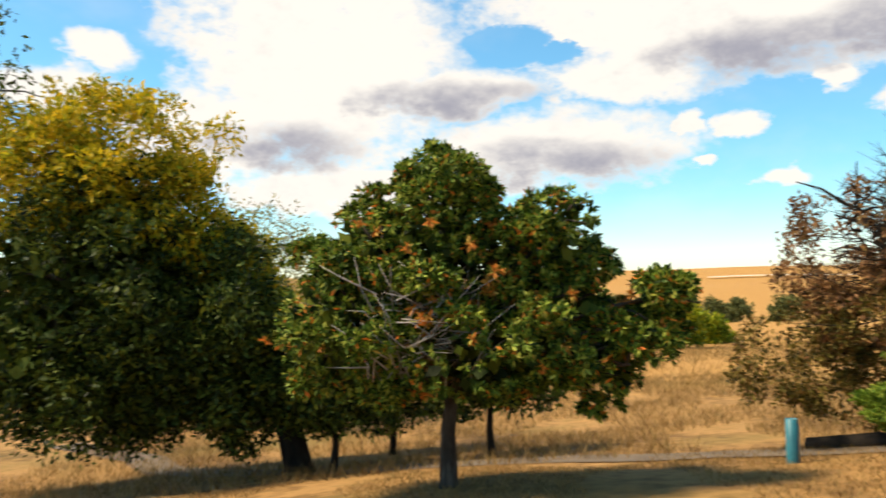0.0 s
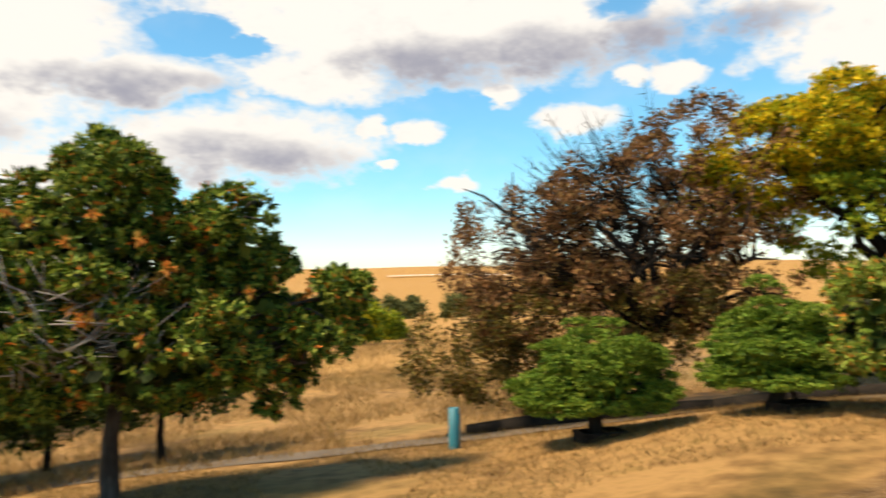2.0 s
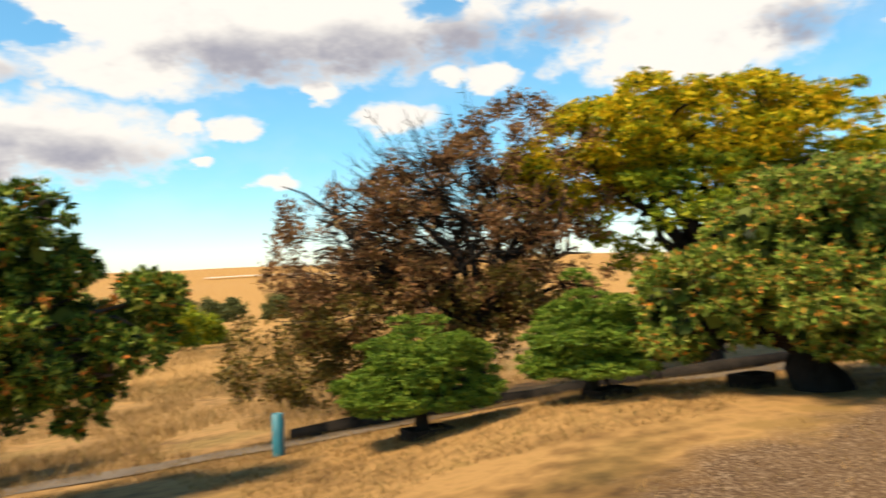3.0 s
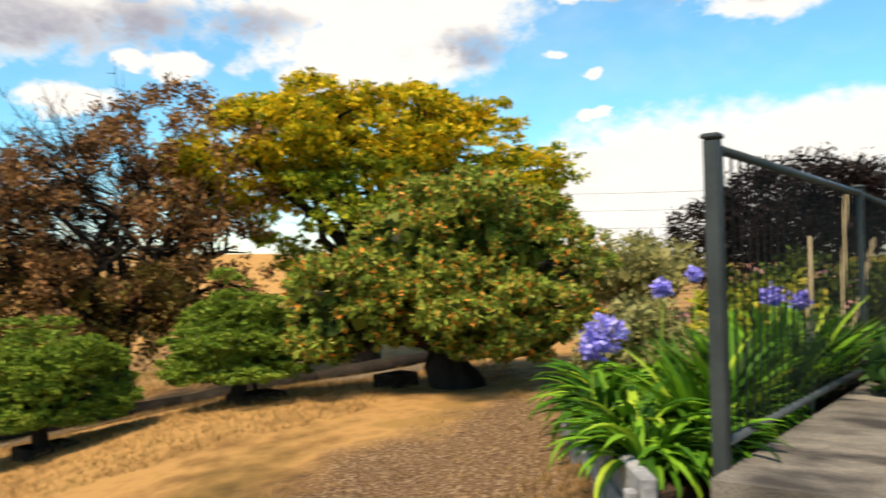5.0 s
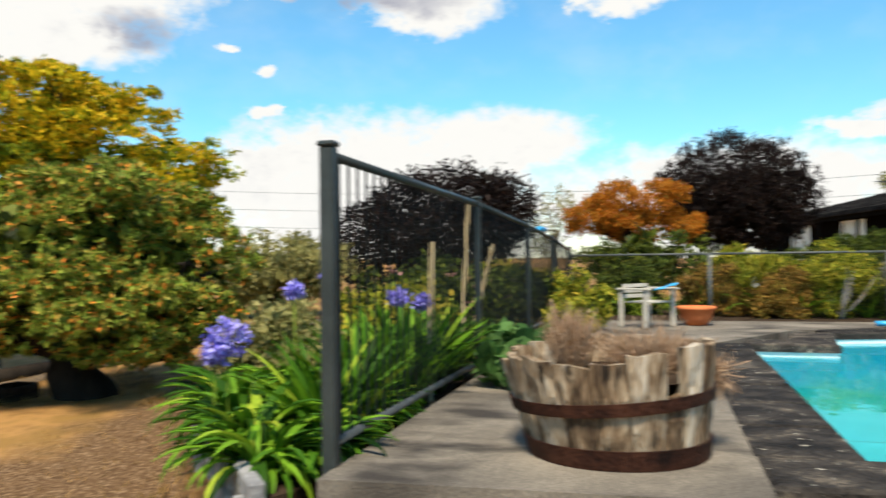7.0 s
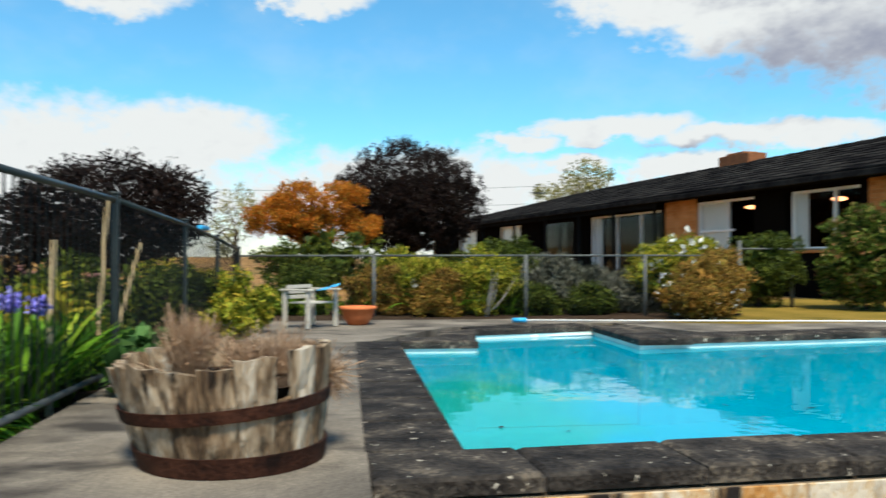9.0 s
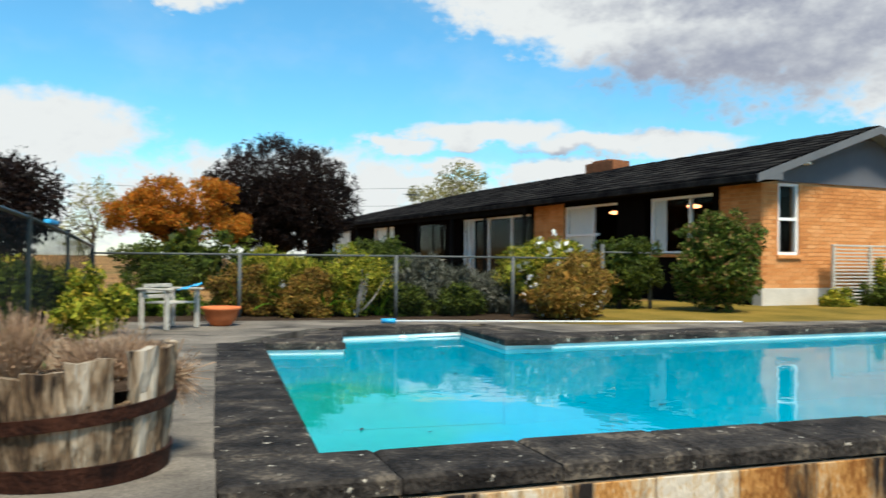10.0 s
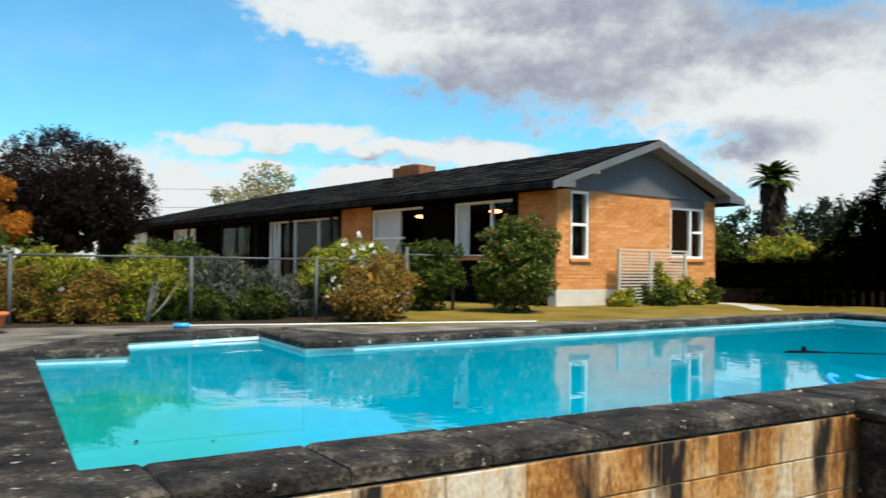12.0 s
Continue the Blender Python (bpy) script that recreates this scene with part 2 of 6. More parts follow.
M_GROUND = surface("dry_grass_ground", [(0.070, 0.037, 0.013), (0.175, 0.093, 0.030), (0.31, 0.170, 0.058), (0.22, 0.125, 0.038)], 0.42, 0.95, 0.6, 5.0, spread=0.5,
                   stain=(0.16, (1, 1.6, 1), (0.12, 0.095, 0.024), 0.54, 0.72))
bare_patch(M_GROUND, (3.1, 2.7), 12, (2.6, 0.95), [(0.05, 0.028, 0.014), (0.105, 0.060, 0.030), (0.24, 0.165, 0.10)])
# brighter golden colours for the ground from the valley outward
bare_patch(M_GROUND, (60, 815), 0, (800, 800), [(0.26, 0.125, 0.032), (0.38, 0.20, 0.054), (0.50, 0.29, 0.095)], (1.005, 1.015), 0.03)
M_LAWN = surface("lawn", [(0.085, 0.068, 0.009), (0.17, 0.12, 0.018), (0.235, 0.155, 0.03)], 1.2, 0.95, 0.5, 40.0)

M_PATH = surface("path_gravel", [(0.095, 0.072, 0.052), (0.165, 0.125, 0.088)], 2.0, 0.95, 0.4, 60.0)
M_CONCRETE = surface("weathered_concrete", [(0.06, 0.053, 0.046), (0.15, 0.132, 0.11), (0.25, 0.22, 0.18)], 1.6, 0.9, 0.3, 90.0, spread=0.6,
                     stain=(1.9, (1.6, 0.8, 1), (0.040, 0.035, 0.031), 0.53, 0.68))
M_COPING = surface("dark_lichened_coping", [(0.005, 0.0045, 0.0045), (0.016, 0.014, 0.013), (0.045, 0.039, 0.034), (0.11, 0.092, 0.072)], 5.0, 0.9, 1.0, 38.0, spread=0.6, per_object=0.2,
                   stain=(17.0, (1, 1, 1), (0.40, 0.37, 0.31), 0.655, 0.70))
M_BLOCK = surface("stained_concrete_block", [(0.19, 0.075, 0.018), (0.40, 0.20, 0.06), (0.46, 0.34, 0.20), (0.52, 0.46, 0.37)], 3.6, 0.95, 0.5, 60.0, stretch=(1, 1, 0.45), spread=0.5, per_object=0.22,
                  stain=(2.6, (2.2, 2.2, 0.42), (0.016, 0.013, 0.012), 0.53, 0.63), world=True)
M_MORTAR = surface("mortar", [(0.10, 0.07, 0.045), (0.26, 0.20, 0.14)], 4, 0.95, 0.3)
M_BRICK = surface("orange_brick", [(0.42, 0.165, 0.052), (0.55, 0.235, 0.078), (0.63, 0.31, 0.125)], 2.0, 0.9, 0.3, 60.0, per_object=0.28, island=0.25)
M_BRICKJOINT = surface("brick_mortar", [(0.42, 0.215, 0.095), (0.51, 0.28, 0.13)], 6, 0.95, 0.2)
M_FOUND = surface("pale_plaster_foundation", [(0.42, 0.385, 0.33), (0.58, 0.54, 0.475)], 2.0, 0.9, 0.15)
M_ROOF = surface("dark_roof_tile", [(0.006, 0.006, 0.007), (0.016, 0.0155, 0.016), (0.03, 0.029, 0.028)], 3.0, 0.98, 0.4, 30.0, per_object=0.3, island=0.3)
M_FASCIA = surface("pale_grey_paint", [(0.085, 0.09, 0.10), (0.125, 0.13, 0.14)], 1.5, 0.6, 0.05)
M_GABLE = surface("slate_grey_board", [(0.085, 0.09, 0.105), (0.115, 0.12, 0.14)], 1.0, 0.7, 0.1, stretch=(1, 1, 0.2))
# near black: shade below eave and verandah is put into this colour
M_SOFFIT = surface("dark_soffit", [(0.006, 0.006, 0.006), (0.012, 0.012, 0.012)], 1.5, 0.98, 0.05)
# near black: the deep shade under the eave is put into the wall
M_LONG = surface("eave_shade_wall", [(0.003, 0.0027, 0.0024), (0.007, 0.006, 0.005)], 2.0, 0.98, 0.1, stretch=(6, 6, 0.5))
M_WHITE = surface("white_paint", [(0.70, 0.70, 0.70), (0.82, 0.82, 0.81)], 2.0, 0.5, 0.05)
# the unlit look of the rooms is put into this near-black colour
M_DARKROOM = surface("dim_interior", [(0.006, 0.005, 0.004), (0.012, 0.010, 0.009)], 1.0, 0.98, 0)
M_CURTAIN = surface("net_curtain", [(0.78, 0.76, 0.73), (0.88, 0.86, 0.83)], 4.0, 0.9, 0.3, 30.0, stretch=(8, 8, 0.4))
M_GLASS = glassy("window_glass", (0.85, 0.88, 0.88), 1.17)
M_WATER = glassy("pool_water", (0.50, 0.97, 1.0), 1.50, 0.0, 0.13, 2.6, (0.55, (0.008, 0.40, 0.60)))
M_POOL = surface("turquoise_pool_paint", [(0.03, 0.42, 0.60), (0.05, 0.58, 0.76), (0.09, 0.68, 0.83)], 0.5, 0.6, 0.1, 6.0,
                 stain=(0.35, (1, 1, 1), (0.14, 0.66, 0.45), 0.56, 0.74))
bare_patch(M_WATER, (4.2, -0.9), -12, (1.9, 0.7), [(0.02, 0.33, 0.16), (0.03, 0.42, 0.24), (0.03, 0.43, 0.34)])
bare_patch(M_POOL, (4.3, -1.0), -12, (2.2, 0.9), [(0.03, 0.30, 0.10), (0.07, 0.45, 0.18), (0.10, 0.55, 0.30)])
M_BAND = surface("pale_waterline_band", [(0.40, 0.58, 0.58), (0.58, 0.70, 0.68)], 3, 0.5, 0.05, stain=(4, (1, 1, 1), (0.35, 0.55, 0.42), 0.6, 0.8))
M_STEEL = surface("grey_green_painted_steel", [(0.015, 0.020, 0.020), (0.029, 0.036, 0.036)], 6.0, 0.45, 0.1)
M_PICKET = surface("dark_green_painted_bar", [(0.006, 0.008, 0.008), (0.012, 0.015, 0.015)], 6.0, 0.8, 0.0)
M_MESH = surface("dark_fence_wire", [(0.004, 0.005, 0.005), (0.009, 0.011, 0.011)], 6.0, 0.8, 0.0)
M_GALV = surface("dull_galvanised_pipe", [(0.045, 0.051, 0.051), (0.09, 0.098, 0.098)], 8.0, 0.55, 0.1)
M_STAVE = surface("weathered_stave_wood", [(0.05, 0.032, 0.02), (0.17, 0.115, 0.07), (0.34, 0.27, 0.19), (0.44, 0.39, 0.32)], 7.0, 0.9, 1.0, 30.0, stretch=(2.2, 2.2, 0.35), spread=0.5, per_object=0.3,
                  stain=(9, (2.0, 2.0, 0.4), (0.022, 0.016, 0.012), 0.60, 0.68))
M_RUST = surface("rusty_hoop_iron", [(0.012, 0.006, 0.005), (0.042, 0.016, 0.010), (0.075, 0.03, 0.018)], 9, 0.7, 0.4, 60, metal=0.3)
M_SOIL = surface("dark_soil", [(0.02, 0.014, 0.01), (0.06, 0.042, 0.03)], 12, 1.0, 0.9)
M_BARK = surface("grey_brown_bark", [(0.022, 0.016, 0.012), (0.055, 0.042, 0.032), (0.11, 0.088, 0.07)], 6, 0.95, 0.9, 30, stretch=(1, 1, 0.3))
M_DARKBARK = surface("dark_bark", [(0.010, 0.008, 0.006), (0.03, 0.023, 0.017)], 6, 0.95, 0.8, 30, stretch=(1, 1, 0.3))
M_PALEBARK = surface("pale_lichened_twigs", [(0.22, 0.19, 0.16), (0.38, 0.34, 0.30)], 6, 0.95, 0.4, 30)
M_TEAL = surface("faded_teal_plastic", [(0.014, 0.105, 0.135), (0.024, 0.165, 0.20)], 5, 0.5, 0.1)
M_POT = surface("terracotta", [(0.48, 0.13, 0.045), (0.60, 0.19, 0.07)], 6, 0.8, 0.2)
M_BENCH = surface("silvered_outdoor_timber", [(0.34, 0.32, 0.28), (0.54, 0.51, 0.45)], 8, 0.9, 0.4, 40, stretch=(1, 6, 6))
M_BLUE = surface("bright_blue_plastic", [(0.03, 0.30, 0.62), (0.05, 0.40, 0.75)], 6, 0.4, 0.0)
M_STAKE = surface("bleached_stake_wood", [(0.38, 0.28, 0.15), (0.56, 0.44, 0.27)], 8, 0.9, 0.3, 40, stretch=(4, 4, 0.5))
M_SLEEPER = surface("grey_edging_timber", [(0.14, 0.14, 0.145), (0.27, 0.27, 0.275)], 4, 0.9, 0.4, 30)
M_ROADPALE = surface("pale_far_road", [(0.55, 0.50, 0.44), (0.68, 0.63, 0.56)], 0.2, 0.9, 0)
M_WOODBOX = surface("old_brown_timber", [(0.016, 0.010, 0.007), (0.04, 0.025, 0.017)], 6, 0.9, 0.4, 30)
# near-black leaves: the hedge's deep shade is put into their colour
M_HEDGE = leafy("shade_toned_hedge_leaf", [(0.0008, 0.0012, 0.0006), (0.0022, 0.003, 0.0012)], 0.03)
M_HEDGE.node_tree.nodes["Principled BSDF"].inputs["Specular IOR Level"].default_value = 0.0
M_LAMP = glowing("warm_ceiling_lamp", (1.0, 0.36, 0.14), 5.0)
L_ORANGE = leafy("glossy_green_with_orange", [(0.010, 0.022, 0.004), (0.055, 0.10, 0.010), (0.19, 0.26, 0.03), (0.40, 0.40, 0.065), (0.66, 0.16, 0.02), (0.80, 0.26, 0.04)], 0.2, [0, 0.35, 0.7, 0.955, 0.965, 1.0])
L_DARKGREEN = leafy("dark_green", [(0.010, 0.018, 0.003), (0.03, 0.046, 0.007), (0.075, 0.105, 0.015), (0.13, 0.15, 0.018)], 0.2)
L_YELLOWTOP = leafy("yellowing_green", [(0.14, 0.20, 0.012), (0.46, 0.38, 0.018), (0.72, 0.46, 0.02), (0.24, 0.30, 0.02)], 0.4)
L_YELLOW = leafy("golden_green", [(0.05, 0.085, 0.006), (0.22, 0.27, 0.010), (0.54, 0.44, 0.014), (0.74, 0.50, 0.016), (0.62, 0.34, 0.010)], 0.4)
L_GREENY = leafy("leaf_green_yellow", [(0.06, 0.11, 0.008), (0.15, 0.22, 0.014), (0.30, 0.33, 0.02), (0.46, 0.40, 0.02)], 0.35)
L_BROAD = leafy("broad_dark_leaf", [(0.03, 0.075, 0.02), (0.06, 0.14, 0.035), (0.11, 0.20, 0.06)], 0.2)
L_RHODO = leafy("olive_green_with_rust", [(0.018, 0.038, 0.005), (0.125, 0.185, 0.020), (0.26, 0.33, 0.042), (0.36, 0.33, 0.065), (0.60, 0.20, 0.03), (0.80, 0.28, 0.035)], 0.2, [0, 0.3, 0.62, 0.87, 0.93, 1.0])
L_ROUND = leafy("fresh_green", [(0.03, 0.065, 0.006), (0.09, 0.16, 0.014), (0.19, 0.27, 0.028), (0.20, 0.22, 0.022)], 0.2)
L_COPPER = leafy("brown_copper", [(0.025, 0.014, 0.006), (0.14, 0.066, 0.027), (0.35, 0.165, 0.062), (0.21, 0.135, 0.04)], 0.25)
L_DARKRED = leafy("dark_maroon", [(0.004, 0.003, 0.003), (0.010, 0.006, 0.005), (0.022, 0.011, 0.008)], 0.1)
L_BURNT = leafy("burnt_orange", [(0.32, 0.085, 0.012), (0.55, 0.17, 0.016), (0.48, 0.20, 0.02), (0.14, 0.12, 0.02)], 0.35)
L_CLUSTER = leafy("orange_leaf", [(0.20, 0.25, 0.03), (0.55, 0.17, 0.03), (0.70, 0.26, 0.05), (0.42, 0.34, 0.06)], 0.3, [0, 0.4, 0.75, 1.0])
L_DEAD = leafy("dead_brown_frond", [(0.016, 0.010, 0.007), (0.045, 0.028, 0.018), (0.08, 0.055, 0.035)], 0.2)
L_BRONZE = leafy("bronze_olive", [(0.03, 0.025, 0.006), (0.10, 0.08, 0.014), (0.19, 0.14, 0.027), (0.18, 0.08, 0.025)], 0.25)
L_OLIVE = leafy("pale_olive", [(0.16, 0.165, 0.05), (0.27, 0.26, 0.09), (0.36, 0.32, 0.13)], 0.35)
L_SHRUB = leafy("shrub_green", [(0.03, 0.05, 0.005), (0.14, 0.185, 0.016), (0.36, 0.36, 0.03), (0.50, 0.36, 0.045)], 0.3)
L_TAN = leafy("tan_shrub", [(0.04, 0.034, 0.008), (0.16, 0.105, 0.022), (0.38, 0.19, 0.04), (0.22, 0.20, 0.033)], 0.3)
L_PINKISH = leafy("green_with_dusty_pink", [(0.02, 0.04, 0.006), (0.06, 0.10, 0.012), (0.16, 0.20, 0.032), (0.30, 0.13, 0.07)], 0.2, [0, 0.45, 0.8, 1.0])
L_LAVENDER = leafy("grey_green", [(0.04, 0.045, 0.028), (0.115, 0.12, 0.085), (0.20, 0.195, 0.165)], 0.2)
L_STRAP = leafy("strap_leaf", [(0.012, 0.05, 0.003), (0.055, 0.15, 0.008), (0.17, 0.33, 0.020), (0.34, 0.41, 0.035)], 0.25, [0, 0.45, 0.9, 1.0], True)
L_FLOWER = leafy("violet_blue_petal", [(0.20, 0.16, 0.62), (0.33, 0.29, 0.84), (0.48, 0.46, 0.92)], 0.3)
L_WHITEF = leafy("white_petal", [(0.75, 0.75, 0.70), (0.85, 0.85, 0.8)], 0.2)
L_PINKF = leafy("pink_petal", [(0.6, 0.25, 0.25), (0.75, 0.4, 0.38)], 0.2)
L_STRAW = leafy("dead_straw", [(0.26, 0.15, 0.08), (0.42, 0.27, 0.17), (0.52, 0.38, 0.26)], 0.3)
L_GRASS = leafy("dry_grass_blade", [(0.12, 0.068, 0.021), (0.26, 0.15, 0.05), (0.40, 0.245, 0.09), (0.14, 0.11, 0.03)], 0.3)
L_FAR = leafy("far_green", [(0.06, 0.075, 0.025), (0.12, 0.13, 0.04), (0.2, 0.2, 0.06)], 0.2)
L_PINE = leafy("pine_green", [(0.010, 0.018, 0.008), (0.022, 0.034, 0.014)], 0.1)


# ---- mesh helpers ----
def mesh(name, verts, faces, material, parent=None, smooth=False):
    me = bpy.data.meshes.new(name)
    me.from_pydata([tuple(v) for v in verts], [], faces)
    me.materials.append(material)
    if smooth:
        me.polygons.foreach_set("use_smooth", [True] * len(me.polygons))
    me.update()
    ob = new(name, me)
    if parent:
        ob.parent = parent
    return ob


def part(name, bm, material, parent=None, label="", smooth=False):
    me = bpy.data.meshes.new(name)
    bm.normal_update()
    bm.to_mesh(me)
    bm.free()
    me.materials.append(material)
    if smooth:
        me.polygons.foreach_set("use_smooth", [True] * len(me.polygons))
    ob = new(name, me)
    if parent:
        ob.parent = parent
    return tagged(ob, label)


def base_at(name, m, label, category, group="", kind=""):
    ob = new(name)
    ob.empty_display_size = 0.1
    ob.matrix_world = m
    return tagged(ob, label, category, group, kind)


def add_box(bm, x0, x1, y0, y1, z0, z1, bevel=0.0, m=None):
    r = bmesh.ops.create_cube(bm, size=1.0)
    vs = r["verts"]
    for v in vs:
        v.co = Vector(((x0 + x1) / 2 + v.co.x * (x1 - x0), (y0 + y1) / 2 + v.co.y * (y1 - y0), (z0 + z1) / 2 + v.co.z * (z1 - z0)))
        if m is not None:
            v.co = m @ v.co
    if bevel:
        es = list({e for v in vs for e in v.link_edges})
        bmesh.ops.bevel(bm, geom=es, offset=bevel, segments=1, affect="EDGES")
    return bm


def box(x0, x1, y0, y1, z0, z1, bevel=0.0, m=None):
    return add_box(bmesh.new(), x0, x1, y0, y1, z0, z1, bevel, m)


def tube(points, radii, sides=7, caps=True):
    """Verts and faces of a tapered tube along points."""
    verts, faces = [], []
    pts = [Vector(p) for p in points]
    up = Vector((0.31, 0.17, 0.93))
    for i, p in enumerate(pts):
        d = (pts[min(i + 1, len(pts) - 1)] - pts[max(i - 1, 0)]).normalized()
        a = d.cross(up)
        if a.length < 0.05:
            a = d.cross(Vector((1, 0, 0)))
        a.normalize()
        b = d.cross(a)
        for k in range(sides):
            an = 2 * math.pi * k / sides
            verts.append(p + radii[i] * (math.cos(an) * a + math.sin(an) * b))
    for i in range(len(pts) - 1):
        for k in range(sides):
            k2 = (k + 1) % sides
            faces.append((i * sides + k, i * sides + k2, (i + 1) * sides + k2, (i + 1) * sides + k))
    if caps:
        faces.append(tuple(range(sides))[::-1])
        n = (len(pts) - 1) * sides
        faces.append(tuple(range(n, n + sides)))
    return verts, faces


class Shape:
    """Verts and faces gathered for one mesh."""

    def __init__(self):
        self.v, self.f = [], []

    def add(self, vf):
        n = len(self.v)
        self.v += list(vf[0])
        self.f += [tuple(i + n for i in f) for f in vf[1]]
        return self

    def put(self, name, material, parent=None, smooth=True):
        return mesh(name, self.v, self.f, material, parent, smooth)


def leaves(centres, outward, rng, size, ratio=0.42, droop=0.25, jitter=0.9):
    """Diamond leaves, folded a little along the middle: arrays of verts and faces."""
    n = len(centres)
    d = outward + rng.normal(0, jitter, (n, 3))
    d[:, 2] -= droop
    d /= np.linalg.norm(d, axis=1)[:, None] + 1e-9
    r = rng.normal(0, 1, (n, 3))
    s = np.cross(d, r)
    s /= np.linalg.norm(s, axis=1)[:, None] + 1e-9
    nn = np.cross(s, d)
    L = size * rng.uniform(0.6, 1.3, n)[:, None]
    w = L * ratio * 0.5
    v = np.empty((n, 4, 3))
    v[:, 0] = centres - d * L * 0.5
    v[:, 1] = centres + s * w + nn * w * 0.3
    v[:, 2] = centres + d * L * 0.5
    v[:, 3] = centres - s * w + nn * w * 0.3
    f = np.arange(n * 4).reshape(n, 4)
    return v.reshape(-1, 3), f


def quads(name, v, f, material, parent=None):
    me = bpy.data.meshes.new(name)
    me.vertices.add(len(v))
    me.vertices.foreach_set("co", np.ascontiguousarray(v, dtype=np.float32).ravel())
    k = f.shape[1]
    me.loops.add(f.size)
    me.loops.foreach_set("vertex_index", f.ravel().astype(np.int32))
    me.polygons.add(len(f))
    me.polygons.foreach_set("loop_start", np.arange(0, f.size, k, dtype=np.int32))
    me.update(calc_edges=True)
    me.validate()
    me.materials.append(material)
    ob = new(name, me)
    if parent:
        ob.parent = parent
    return ob


def crown(name, blobs, material, parent, seed, clumps=900, per=14, size=0.09, clump=0.16, ratio=0.42, droop=0.25, shell=0.75, flat=1.0, tuft=False, keep=None, lumps=0, lump=0.22, squash=0.72):
    """Leaves in clumps over ellipsoids (x, y, z, rx, ry, rz), thick towards their skins, with an uneven outline."""
    rng = np.random.default_rng(seed)
    vol = np.array([(b[3] * b[4] + b[4] * b[5] + b[3] * b[5]) for b in blobs])
    pick = rng.choice(len(blobs), clumps, p=vol / vol.sum())
    B = np.array(blobs)[pick]
    d = rng.normal(0, 1, (clumps, 3))
    d /= np.linalg.norm(d, axis=1)[:, None]
    wob = np.array([noise.noise(Vector(x * 2.3) + Vector((seed, 0, 0))) for x in d])
    rad = np.where(rng.random(clumps) < shell, rng.uniform(0.80, 1.03, clumps), rng.uniform(0.25, 0.85, clumps)) * (1 + 0.22 * wob)
    c = B[:, :3] + d * B[:, 3:] * rad[:, None]
    if lumps:
        # boughs: leaves gather round lumps on the skin, with gaps of shade between them
        pl = np.concatenate([np.repeat(np.arange(len(blobs)), 4), rng.choice(len(blobs), max(0, lumps - 4 * len(blobs)), p=vol / vol.sum())])
        lumps = len(pl)
        dl = rng.normal(0, 1, (lumps, 3))
        dl /= np.linalg.norm(dl, axis=1)[:, None]
        wl = np.array([noise.noise(Vector(x * 2.3) + Vector((seed, 0, 0))) for x in dl])
        BL = np.array(blobs)[pl]
        cl = BL[:, :3] + dl * BL[:, 3:] * (rng.uniform(0.7, 0.98, lumps) * (1 + 0.2 * wl))[:, None]
        rl = lump * rng.uniform(0.55, 1.35, lumps)
        q = rng.choice(lumps, clumps, p=rl ** 2 / (rl ** 2).sum())
        u = rng.normal(0, 1, (clumps, 3)) + dl[q] * 0.7 + np.array([0, 0, 0.35])
        u /= np.linalg.norm(u, axis=1)[:, None]
        cc_ = cl[q] + u * (rl[q] * rng.uniform(0.6, 1.0, clumps))[:, None] * np.array([1, 1, squash])
        use = rng.random(clumps) < 0.80
        c = np.where(use[:, None], cc_, B[:, :3] + d * B[:, 3:] * np.minimum(rad, 0.8)[:, None])
        d = np.where(use[:, None], u, d)
    if keep is not None:
        ok = np.array([keep(*p) for p in c])
        c, d = c[ok], d[ok]
    n = len(c) * per
    cc = np.repeat(c, per, 0)
    o = rng.normal(0, 1, (n, 3))
    o /= np.linalg.norm(o, axis=1)[:, None]
    if tuft:
        cc = cc + o * size * 0.45
        v, f = leaves(cc, o * 1.5 + np.repeat(d, per, 0) * 0.5, rng, size, ratio, droop, 0.25)
    else:
        cc = cc + o * (clump * rng.random(n) ** 0.5)[:, None] * np.array([1, 1, flat])
        v, f = leaves(cc, np.repeat(d, per, 0), rng, size, ratio, droop)
    return quads(name, v, f, material, parent)


